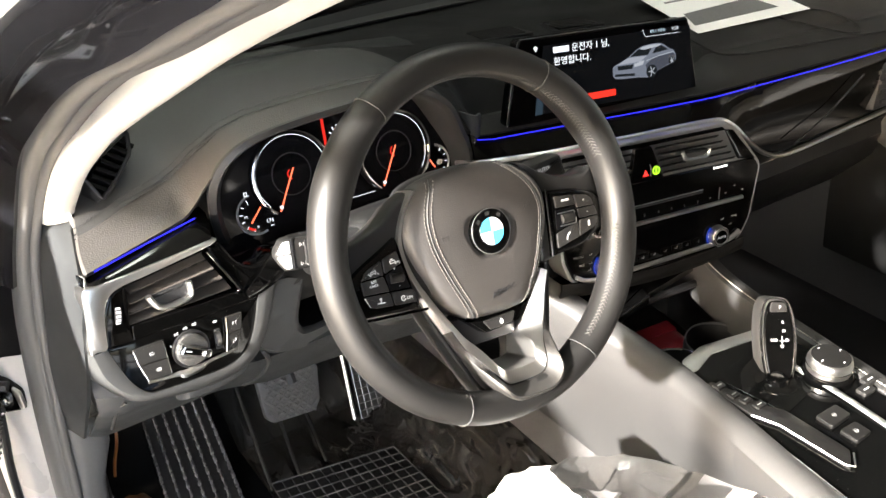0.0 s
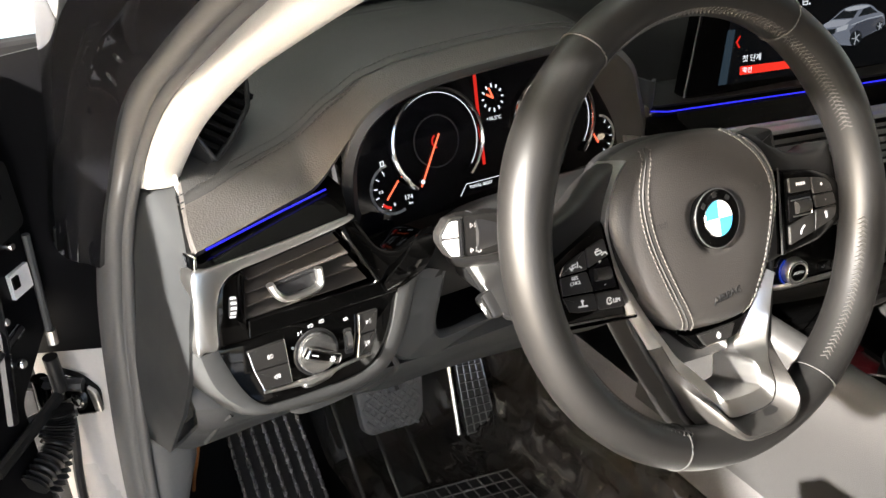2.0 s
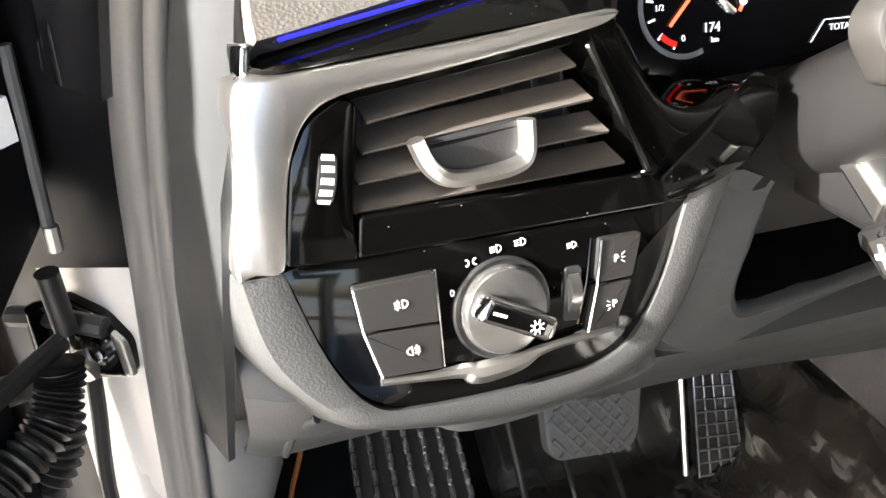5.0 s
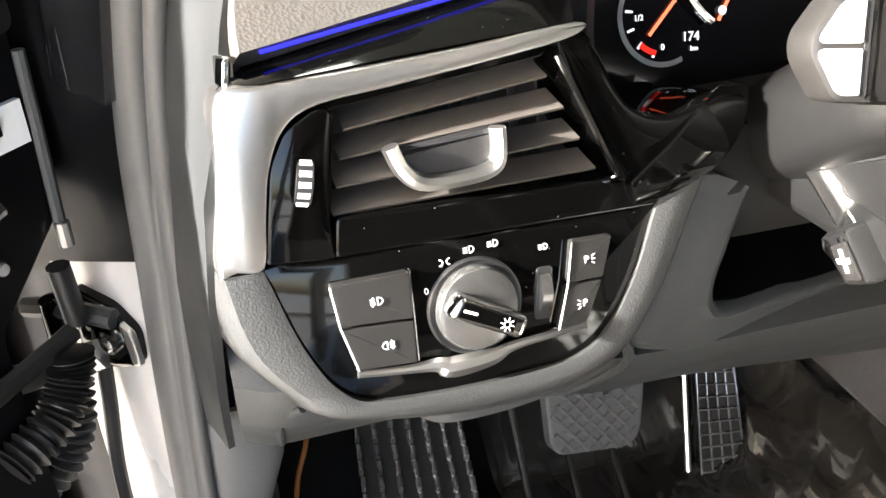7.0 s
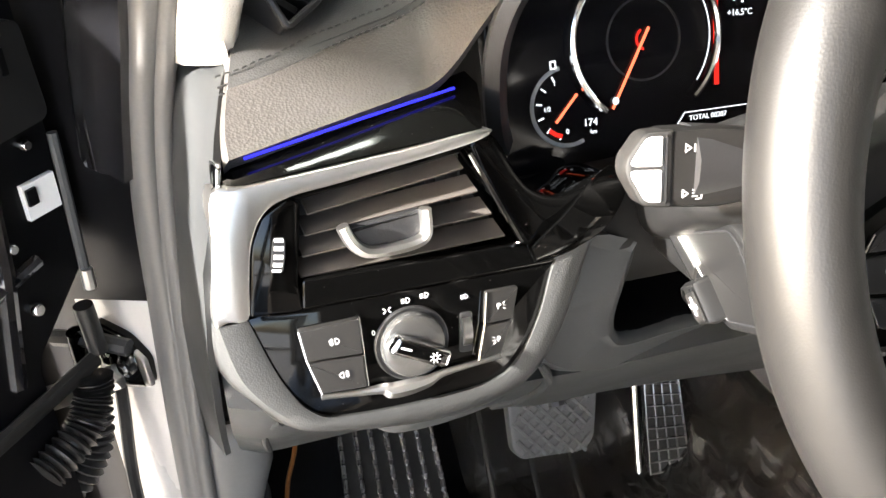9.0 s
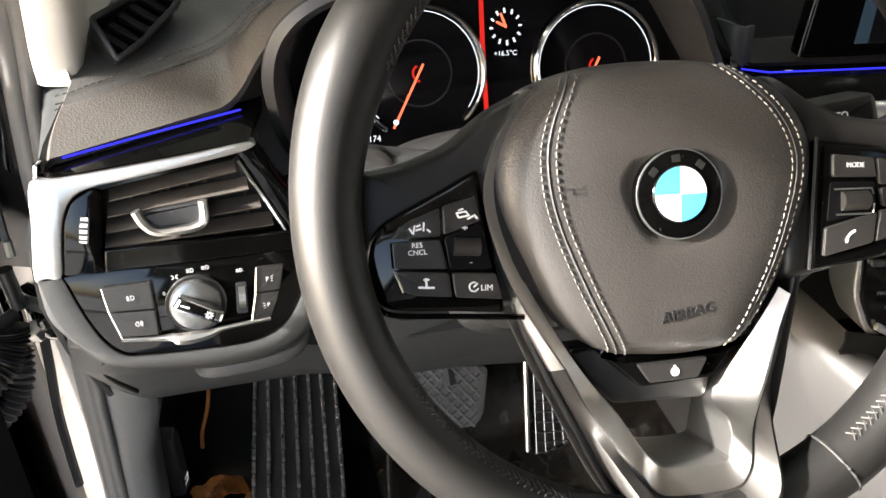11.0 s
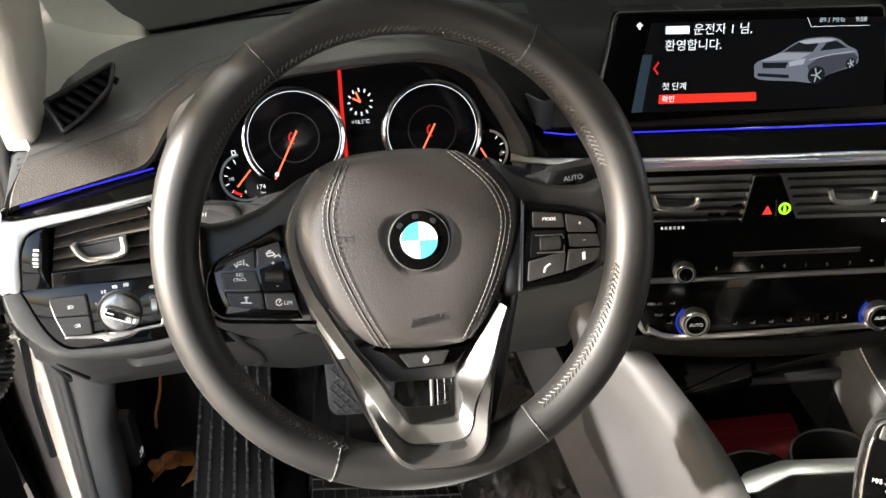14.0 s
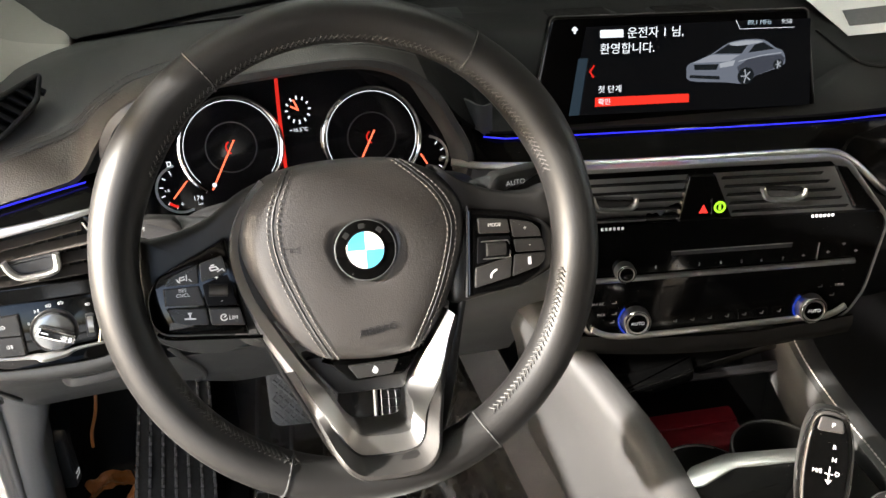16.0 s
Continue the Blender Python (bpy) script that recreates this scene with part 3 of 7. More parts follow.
door = part("door", plate(fillet([(0.055, 0.30), (1.08, 0.30), (1.10, 0.80), (1.02, 0.905), (0.44, 0.920), (0.25, 0.990), (0.12, 1.030), (0.0, 1.000), (0.0, 0.755), (0.055, 0.705)], [0.04, 0.08, 0.06, 0.02, 0.06, 0.04, 0.02, 0.02, 0.01, 0.01]), -0.06, 0.06, DOOR, 0.02), BLACK_MATT, shell, "open black driver's door")
part("window_frame", tube([DOOR @ Vector(p) for p in curve([(0.0, 0.945, 0), (0.22, 1.05, -0.01), (0.48, 1.27, -0.03), (0.75, 1.36, -0.04), (1.02, 1.33, -0.04), (1.06, 0.95, 0)], 6)], 0.016, 8), BLACKPAINT, door)
# out of view; shaped so that its shadow edge falls across the dash leather
part("mirror", plate(fillet([(0.33, 1.112), (0.60, 1.206), (0.60, 1.32), (0.55, 1.36), (0.37, 1.33), (0.33, 1.28)], [0.02, 0.03, 0.03, 0.04, 0.04, 0.02]), 0.03, 0.13, DOOR, 0.03), BLACKPAINT, door, "unseen black door mirror housing placed to shade the dash")
# fittings on the open door's hinge side
NEAR_FACE = at(DOOR, 0, 0, -0.060)
latch = part("striker_plate", box((0.006, 0.802, -0.004), (0.031, 0.826, 0.002), NEAR_FACE, 0.001), WHITE_ENAMEL, door, "bright white plate on the door's edge")
part("slot", box((0.0225, 0.812, -0.006), (0.0300, 0.823, -0.003), NEAR_FACE, 0.0008), BLACK_MATT, latch)
part("edge_moulding", plate(fillet([(0.000, 0.862), (0.050, 0.858), (0.075, 0.890), (0.070, 0.928), (0.004, 0.925)], 0.008), -0.008, 0.002, NEAR_FACE, 0.003), COLUMN, door, "dark moulding at the top of the door's edge")
for k in range(3):
    part("slot", box((0.020 + 0.011 * k, 0.896, -0.0095), (0.024 + 0.011 * k, 0.912, -0.006), NEAR_FACE, 0.0008), BLACK_MATT, door)
part("edge_strip", tube([NEAR_FACE @ Vector(p) for p in ((-0.001, 0.850, -0.004), (0.001, 0.800, -0.004), (0.004, 0.735, -0.004))], 0.0036, 8), PLASTIC, door, "grey strip on the door's edge")
part("edge_strip", tube([NEAR_FACE @ Vector(p) for p in ((0.004, 0.752, -0.007), (0.0045, 0.737, -0.007))], 0.004, 8), SATIN, door)
part("edge_strip", tube([NEAR_FACE @ Vector(p) for p in ((0.014, 0.728, -0.006), (0.012, 0.688, -0.006))], 0.007, 10), COLUMN, door)
part("check_arm", tube([NEAR_FACE @ Vector(p) for p in ((0.016, 0.684, -0.006), (0.040, 0.681, -0.006), (0.110, 0.672, -0.004))], 0.0050, 8, flat=1.4), COLUMN, door, "grey door check arm")
for u, z, r in ((0.046, 0.744, 0.005), (0.050, 0.792, 0.004), (0.020, 0.850, 0.004)):
    part("bolt", lathe([(r, 0.060), (r, 0.065), (r * 0.7, 0.067), (r * 0.4, 0.067)], (-u, z), plane((-0.470, 0.430, 0.0), (0.70, 0.71, 0), (0, 0, 1)), 12), CHROME, door)
part("wiring_boot", tube([NEAR_FACE @ Vector((p[0], p[1], p[2])) for p in curve([(0.024, 0.676, -0.008), (0.030, 0.660, -0.010), (0.048, 0.643, -0.012), (0.082, 0.632, -0.010)], 24)], lambda s: 0.0125 + 0.0020 * math.sin(s * 120), 14), COLUMN, door, "corrugated rubber wiring boot")
part("inner_ridge", tube([NEAR_FACE @ Vector(p) for p in ((0.050, 0.850, -0.002), (0.058, 0.780, -0.002), (0.075, 0.700, -0.002))], 0.006, 8), BLACKPAINT, door)
part("inner_ridge", tube([NEAR_FACE @ Vector(p) for p in ((0.034, 0.775, -0.002), (0.080, 0.765, -0.002), (0.120, 0.770, -0.002))], 0.005, 8), BLACKPAINT, door)


# ---- dashboard ----
FRONT = [  # x, y and z of the leather's front edge, height of the crest, y of the crest
    (-0.334, 0.197, 0.895, 0.945, 0.40), (-0.215, 0.232, 0.905, 0.955, 0.42), (-0.188, 0.222, 0.945, 0.972, 0.37),
    (-0.155, 0.216, 0.975, 0.988, 0.32), (-0.05, 0.214, 0.988, 0.996, 0.30), (0.06, 0.214, 0.986, 0.994, 0.30),
    (0.105, 0.220, 0.958, 0.974, 0.33), (0.14, 0.240, 0.908, 0.955, 0.38), (0.17, 0.252, 0.8835, 0.950, 0.40),
    (0.30, 0.2155, 0.8865, 0.940, 0.38), (0.40, 0.1875, 0.8885, 0.932, 0.36), (0.50, 0.162, 0.8905, 0.928, 0.33), (0.75, 0.148, 0.886, 0.920, 0.31), (1.06, 0.142, 0.878, 0.905, 0.30)]
dash = thing("dashboard", "dark grey leather dashboard with stitched seams and a gauge hood", "dashboard", (0.36, 0.4, 0.6))
xs = np.concatenate([np.linspace(-0.330, -0.232, 10), np.linspace(-0.229, -0.14, 36), np.linspace(-0.13, 0.085, 20), np.linspace(0.09, 0.185, 36), np.linspace(0.20, 1.06, 30)])


def pad_line(x):
    """Front edge and crest of the leather at x, with the table's corners eased."""

    def straight(u):
        u = max(-0.334, min(1.06, u))
        for p, q in zip(FRONT, FRONT[1:]):
            if u <= q[0]:
                return [m + (n - m) * (u - p[0]) / (q[0] - p[0]) for m, n in zip(p[1:], q[1:])]
    near = [straight(x + d) for d in (-0.010, -0.005, 0, 0.005, 0.010)]
    far = [straight(x + d) for d in (-0.06, -0.04, -0.02, 0, 0.02, 0.04, 0.06)]
    return sum(p[0] for p in near) / 5, sum(p[1] for p in near) / 5, sum(p[2] for p in far) / 7, sum(p[3] for p in far) / 7


SEAM = [(-0.345, 0.195), (-0.314, 0.203), (-0.297, 0.216), (-0.265, 0.247), (-0.237, 0.258), (-0.21, 0.272), (-0.18, 0.30), (-0.15, 0.36), (-0.12, 0.42), (0.10, 0.41), (1.10, 0.41)]
front_cols, back_cols = [], []
for x in xs:
    y0, z0, zc, yc = pad_line(x)
    cut = lerp_table(SEAM, x)[0]

    shelf = 0.42 * max(0.0, min(1.0, (x - 0.165) / 0.03, (0.56 - x) / 0.04))

    def up_to(s):
        r = max(0.0, (s - shelf) / (1 - shelf))
        return (x, y0 + (yc - y0) * s, z0 + (zc - z0) * (1 - (1 - r) ** 2.2))
    low = [(x, y0 + 0.004, z0 - 0.006), (x, y0, z0)] + [up_to(s) for s in np.linspace(0.05, cut - 0.006, 8)]
    high = [up_to(s) for s in np.linspace(cut + 0.006, 1, 8)]
    e = up_to(cut)
    low.append((e[0], e[1], e[2] - 0.0007))
    high.insert(0, (e[0], e[1], e[2] - 0.0009))
    for s in np.linspace(0.12, 1, 8):
        t = s * s * (3 - 2 * s)
        high.append((x, yc + (0.72 - yc) * s, zc + (0.905 - zc) * t))
    ease = max(0.0, min(1.0, (-0.12 - x) / 0.21))
    for part_cols, col in ((front_cols, low), (back_cols, high)):
        part_cols.append([(p[0] + ease * (lerp_table(PAD_EDGE, p[1])[0] + 0.330), p[1], p[2]) for p in col])
# one dash top in two tones: the right part is coloured darker for shade
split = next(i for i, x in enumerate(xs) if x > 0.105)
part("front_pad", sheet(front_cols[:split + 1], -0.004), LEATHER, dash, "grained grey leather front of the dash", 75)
part("upper_pad", sheet(back_cols[:split + 1], -0.004), DASH_UPPER, dash, "vinyl dash top left of the split", 75)
part("top_pad", sheet([a + b[1:] for a, b in zip(front_cols[split:], back_cols[split:])], -0.004), LEATHER_TOP_SHADED, dash, "vinyl dash top right of the gauges, shade in its colour", 75)
side = front_cols[0] + back_cols[0]
part("pad_side", sheet([side, [(p[0] - 0.003, p[1], p[2] - 0.004) for p in side], [(p[0] - 0.004, p[1], p[2] - 0.03) for p in side]]), LEATHER, dash, smooth=75)


def on_pad(x, s):
    """A place on the pad: s = 0 at the front edge, 1 at the crest."""
    y0, z0, zc, yc = pad_line(x)
    return Vector((x, y0 + (yc - y0) * s, z0 + (zc - z0) * (1 - (1 - s) ** 2.2)))


seam = [on_pad(x, lerp_table(SEAM, x)[0]) for x in np.linspace(-0.324, 0.10, 80)]
for off in (-0.006, 0.006):
    part("stitching", stitches([p + Vector((0, off * 0.8, off * 0.5)) for p in seam], 0.003, 0.0018, 0.0005), STITCH_DARK, dash)
part("seam_groove", tube([p - Vector((0, 0, 0.0004)) for p in seam], 0.0006, 6), STITCH_DARK, dash)

# blue light lines under the leather
left_line = [(-0.319, 0.2000, 0.8945), (-0.263, 0.2145, 0.8985), (-0.207, 0.2285, 0.9020)]
part("light_strip", tube(left_line, 0.0008, 8), BLUE, dash, "glowing blue light line")
right_line = [Vector((x, *pad_line(x)[:2])) + Vector((0, -0.0065, -0.0055)) for x in np.linspace(0.165, 1.05, 40)]
part("light_strip", tube(right_line, 0.0007, 8), BLUE, dash, "glowing blue light line")

# black band under the blue line, driver's side
band_rows = []
for t in np.linspace(0, 1, 10):
    lo = LP @ Vector((-0.055 + 0.132 * t, 0.0755 + 0.005 * t, 0.0015))
    hi = Vector((-0.333 + 0.14 * t, 0.196 + 0.037 * t, 0.888 + 0.013 * t))
    band_rows.append([lo + Vector((0, 0.004, -0.004)), lo, lo.lerp(hi, 0.5) + Vector((0, -0.002, 0.001)), hi, hi + Vector((0, 0.02, 0.0))])
part("trim_band", sheet(band_rows, -0.003), BAND, dash, "piano black trim band")
part("trim_cap", plate(fillet([(-0.0540, 0.0762), (-0.0505, 0.0762), (-0.0485, 0.0862), (-0.0520, 0.0862)], 0.0014), -0.02, 0.0025, LP, 0.002), CHROME, dash)
# black band under the blue line, passenger's side
rows = []
for x in np.linspace(0.155, 1.06, 40):
    y0, z0 = pad_line(x)[:2]
    lo = lerp_table([(0.155, 0.236, 0.858), (0.24, 0.198, 0.864), (0.36, 0.167, 0.865), (0.465, 0.141, 0.866), (0.505, 0.132, 0.856), (0.60, 0.136, 0.786), (0.677, 0.138, 0.767), (0.92, 0.132, 0.782), (1.06, 0.128, 0.79)], x)
    a, b = Vector((x, y0 + 0.001, z0 - 0.007)), Vector((x, lo[0], lo[1]))
    k = max(0.0, min(1.0, (x - 0.47) / 0.08)) * 0.010
    rows.append([a + Vector((0, 0.02, 0)), a, a.lerp(b, 0.15) + Vector((0, -k, -0.001)), a.lerp(b, 0.5) + Vector((0, -k, 0)), b, b + Vector((0, 0.02, -0.004))])
part("trim_band", sheet(rows, -0.003), BAND, dash, "piano black trim band")
strip = curve([(0.130, 0.240, 0.862), (0.165, 0.228, 0.858), (0.240, 0.192, 0.863), (0.36, 0.161, 0.864), (0.465, 0.136, 0.865), (0.502, 0.128, 0.857), (0.550, 0.122, 0.815), (0.60, 0.132, 0.783), (0.64, 0.134, 0.768), (0.70, 0.133, 0.766), (0.92, 0.127, 0.779), (1.06, 0.123, 0.787)], 5)
part("chrome_line", tube(strip, 0.0055, 10, flat=0.6), SATIN, dash, "satin metal trim line")

# dash end cap, lower panels
NEAR = [(0.914, -0.314, 0.280, -0.338, 0.293), (0.908, -0.321, 0.248, -0.339, 0.292), (0.898, -0.3275, 0.212, -0.341, 0.292), (0.888, -0.331, 0.196, -0.343, 0.292), (0.872, -0.336, 0.182, -0.346, 0.293), (0.853, -0.343, 0.173, -0.350, 0.295), (0.800, -0.349, 0.180, -0.357, 0.298), (0.740, -0.352, 0.215, -0.364, 0.316), (0.680, -0.354, 0.262, -0.367, 0.328), (0.632, -0.355, 0.300, -0.368, 0.338)]
part("end_cap", sheet([[(x0 + (x1 - x0) * t, y0 + (y1 - y0) * t, z) for t in np.linspace(0, 1, 6)] for z, x0, y0, x1, y1 in NEAR], -0.004), END_PLASTIC, dash, "smooth grey end panel")
rows = []
for z, reach in ((0.900, 0.05), (0.888, 0.16), (0.870, 0.36), (0.845, 0.56), (0.810, 0.68), (0.770, 0.70), (0.730, 0.64), (0.690, 0.54), (0.655, 0.42), (0.640, 0.36)):
    k = next(i for i in range(len(NEAR) - 1) if NEAR[i + 1][0] <= z)
    t = (NEAR[k][0] - z) / (NEAR[k][0] - NEAR[k + 1][0])
    x0, y0, x1, y1 = (p + (q - p) * t for p, q in zip(NEAR[k][1:], NEAR[k + 1][1:]))
    rows.append([(x0 + (x1 - x0) * f * reach - 0.0016 * math.sin(math.pi * min(1, 0.12 + f)), y0 + (y1 - y0) * f * reach, z) for f in np.linspace(0.02, 1, 6)])
part("end_inset", sheet(rows, -0.002), COLUMN, dash, "dark inset in the end panel", 70)
cols = []
for x in np.linspace(-0.349, 0.22, 40):
    c = lerp_table([(-0.349, 0.0), (-0.33, 1.0), (0.22, 1.0)], x)[0]
    rise = lerp_table([(-0.349, 0.0), (-0.20, 0.0), (-0.10, -0.02), (0.22, -0.05)], x)[0]
    cub = lerp_table([(-0.205, 0.0), (-0.172, 1.0), (0.07, 1.0), (0.10, 0.0)], x)[0]
    pts = [(0.205, 0.775), (0.188, 0.755), (0.190, 0.735), (0.225, 0.70), (0.285, 0.64), (0.325, 0.602), (0.345, 0.60), (0.42, 0.63)]
    cols.append([(x, y + (1 - c) * 0.01 + cub * max(0, z - 0.705) * 0.6, min(z, z - cub * max(0, z - 0.715) * 0.95) + rise * (0.78 - z) / 0.18) for y, z in pts])
part("knee_panel", sheet(cols, 0.004), PLASTIC, dash, "grey plastic knee panel")
rim = curve([(-0.0649, 0.0128), (-0.0594, -0.0168), (-0.0445, -0.0394), (-0.0247, -0.0537), (0.0364, -0.0631), (0.0785, -0.0595), (0.1030, -0.0389), (0.1230, -0.0012), (0.1300, 0.0120)], 5)
inner = curve([(-0.0511, 0.0121), (-0.0415, -0.0217), (-0.0297, -0.0425), (-0.0127, -0.0499), (0.0373, -0.0544), (0.0737, -0.0517), (0.0939, -0.0301), (0.1077, 0.0009), (0.1130, 0.0140)], 5)
surround_rows = [[LP @ Vector((b.x, b.y, -0.008)), LP @ Vector((b.x, b.y, 0.002)), LP @ Vector((*b.lerp(a, 0.4), 0.0030)), LP @ Vector((*a, 0.0020)), LP @ Vector((*(a + (a - b).normalized() * 0.005 * min(1, 0.3 + i / 8)), -0.002)), LP @ Vector((*(a + (a - b).normalized() * 0.010 * min(1, 0.2 + i / 8)), -0.012)), LP @ Vector((*(a + (a - b).normalized() * 0.013 * min(1, 0.2 + i / 8)), -0.03))] for i, (a, b) in enumerate(zip(rim, inner))]
mouth = curve([(-0.104, 0.800), (-0.106, 0.793), (-0.108, 0.785), (-0.1135, 0.770), (-0.1165, 0.751), (-0.114, 0.738), (-0.106, 0.731), (-0.073, 0.727), (-0.035, 0.722), (0.02, 0.720), (0.05, 0.727), (0.062, 0.75), (0.064, 0.79)], 5)
skirt = curve([(-0.126, 0.812), (-0.142, 0.815), (-0.158, 0.812), (-0.172, 0.788), (-0.174, 0.752), (-0.150, 0.726), (-0.12, 0.712), (-0.08, 0.704), (-0.035, 0.698), (0.02, 0.695), (0.07, 0.70), (0.10, 0.75), (0.105, 0.79)], 5)


def face_y(x, z):
    return 0.1875 + 0.26 * (x + 0.17) * (1 - (x + 0.17)) + 0.10 * abs(z - 0.77)


rows = []
for a, b in zip(mouth, skirt):
    rim_p = a.lerp(b, 0.16)
    out = b + (b - a).normalized() * 0.012
    rows.append([(a.x, face_y(a.x, a.y) + 0.008, a.y), (*(a.lerp(b, 0.04).x, face_y(a.x, a.y) + 0.001), a.lerp(b, 0.04).y), (rim_p.x, face_y(rim_p.x, rim_p.y) - 0.0022, rim_p.y), (a.lerp(b, 0.30).x, face_y(rim_p.x, rim_p.y) + 0.0002, a.lerp(b, 0.30).y), (b.x, face_y(b.x, b.y), b.y), (out.x, face_y(b.x, b.y) + 0.012, out.y)])
part("dash_face", sheet(rows, 0.003), PLASTIC, dash, "grey plastic face round the open cubby", 60)
# the depth's shade is put into the black colour of these two sheets
part("cubby_liner", sheet([[(a.x - 0.002, face_y(a.x, a.y) + 0.006, a.y - 0.002), (a.x + 0.004, 0.302, a.y + 0.01)] for a in mouth], 0.002), BLACK_MATT, dash, "inside of the open cubby, coloured black for its shade")
part("cubby_back", sheet([[(x, y, z) for x in np.linspace(-0.13, 0.10, 6)] for y, z in ((0.30, 0.86), (0.305, 0.76), (0.30, 0.66))], 0.003), BLACK_MATT, dash, "back of the open cubby, coloured black for its shade")
part("switch_surround", sheet(surround_rows, 0.003), PLASTIC_GRAIN, dash, "grained grey plastic switch surround")
part("grab_lip", tube(curve([(-0.266, 0.206, 0.714), (-0.256, 0.196, 0.717), (-0.225, 0.194, 0.719), (-0.196, 0.196, 0.724), (-0.186, 0.206, 0.731)], 5), 0.0042, 8, flat=1.5), PLASTIC, dash)

part("panel_lip", tube(curve([(-0.168, 0.200, 0.734), (-0.158, 0.2095, 0.711), (-0.148, 0.249, 0.668), (-0.147, 0.288, 0.627), (-0.158, 0.312, 0.606)], 6), 0.0030, 8), PLASTIC, dash)
part("panel_lip", tube(curve([(-0.323, 0.189, 0.744), (-0.331, 0.196, 0.735), (-0.3325, 0.216, 0.710), (-0.330, 0.272, 0.652)], 6), 0.0022, 8), PLASTIC, dash)

# gauge hood: the arch round the gauges
arch = curve([(-0.168, 0.262, 0.835), (-0.184, 0.240, 0.875), (-0.188, 0.225, 0.925), (-0.172, 0.217, 0.960), (-0.13, 0.214, 0.979), (-0.04, 0.212, 0.9865), (0.05, 0.212, 0.985), (0.102, 0.217, 0.957), (0.132, 0.228, 0.910), (0.150, 0.236, 0.870), (0.150, 0.250, 0.835)], 6)
rows = []
for p in arch:
    c = Vector((-0.02, 0.275, 0.885))
    q = p.lerp(c, 0.10)
    rows.append([p + Vector((0, 0.002, 0.0006)), p, p.lerp(c, 0.03) + Vector((0, -0.004, 0)), p.lerp(c, 0.06), Vector((q.x, 0.272 + (q.z - 0.88) * 0.3, q.z))])
part("gauge_hood", sheet(rows, -0.002), PLASTIC_DARK, dash, "black gauge hood with a rounded lip")
part("hood_cheek", sheet([[(0.1500, 0.282, z), (0.1530, 0.268, z + 0.001), (0.1575, 0.256, z + 0.001), (0.1605, 0.2495, z), (0.1660, 0.2480, z - 0.002), (0.1760, 0.2560, z - 0.004)] for z in np.linspace(0.916, 0.846, 6)], 0.003), PLASTIC, dash, "grey inner cheek of the gauge hood", 70)

def pad_height(x, y):
    y0, z0, zc, yc = pad_line(x)
    if y < yc:
        return z0 + (zc - z0) * (1 - (1 - (y - y0) / (yc - y0)) ** 2.2)
    t = (y - yc) / (0.72 - yc)
    return zc + (0.905 - zc) * t * t * (3 - 2 * t)


for name, pts, closed in (("panel_joint", [(0.575, 0.30), (0.571, 0.246), (0.592, 0.212), (0.703, 0.192), (0.84, 0.178), (0.93, 0.168)], False), ("speaker_rim", [(0.775, 0.268), (0.815, 0.285), (0.872, 0.262), (0.885, 0.21), (0.868, 0.183), (0.835, 0.192), (0.80, 0.225)], True)):
    line = [Vector((p.x, p.y, pad_height(p.x, p.y) + 0.0008)) for p in curve([(x, y, 0) for x, y in pts], 6, closed)]
    part(name, tube(line, 0.0018, 6, closed=closed), LEATHER_TOP_SHADED, dash)
part("facet_edge", tube([(0.655, 0.1225, 0.785), (0.73, 0.1215, 0.818), (0.800, 0.122, 0.860)], 0.0012, 8), PLASTIC_DARK, dash, "fine diagonal edge in the black trim")



# black gloss skirt sweeping from the vent band to the column
low_edge = curve([(-0.1817, 0.1755, 0.8208), (-0.1669, 0.1765, 0.8223), (-0.1533, 0.1785, 0.8256), (-0.1409, 0.1820, 0.8297), (-0.1309, 0.1870, 0.8362), (-0.1240, 0.1930, 0.8426), (-0.1205, 0.1990, 0.8537)], 5)
top_edge = curve([(-0.1840, 0.1755, 0.8309), (-0.1762, 0.1765, 0.8370), (-0.1667, 0.1785, 0.8432), (-0.1579, 0.1820, 0.8489), (-0.1496, 0.1870, 0.8539), (-0.1405, 0.1930, 0.8570), (-0.1311, 0.1990, 0.8581)], 5)
part("gloss_skirt", sheet([[a.lerp(b, 1.0), a.lerp(b, 0.4) + Vector((0, -0.0010, 0)), a + Vector((0, -0.0006, 0.0008)), a, a + Vector((0, 0.006, -0.0005))] for a, b in zip(low_edge, top_edge)], 0.002), GLOSS, dash, "piano black skirt below the vent band", 60)

# side demister grille in the dash corner
vent = thing("side_demister", "black slatted side demister grille in the dash corner", "air vent", (-0.27, 0.26, 0.94))
DV = plane((-0.2608, 0.2843, 0.9526), (0.92, 0.38, 0.10), (0.0, 0.57, 0.82))
MOUTH = fillet([(-0.030, -0.0190), (-0.010, -0.0125), (0.0240, 0.0050), (0.0375, 0.0270), (-0.034, 0.012)], [0.003, 0.004, 0.006, 0.006, 0.003])
part("duct", plate([(p[0] * 0.97, p[1] * 0.97) for p in MOUTH], -0.030, -0.014, DV, 0.001), BLACK_MATT, vent, "black duct behind the slats")
part("frame", tube([DV @ Vector((p[0], p[1], -0.001)) for p in MOUTH], 0.0022, 8, closed=True, up=DV.to_3x3() @ Vector((0, 0, 1))), PLASTIC_DARK, vent)
part("hood", sheet([[DV @ Vector((p[0], p[1], -0.001)), DV @ Vector((p[0] * 1.04, p[1] * 1.04, -0.008)), DV @ Vector((p[0] * 1.06, p[1] * 1.06, -0.032))] for p in list(MOUTH) + [MOUTH[0]]]), PLASTIC_DARK, vent, smooth=60)
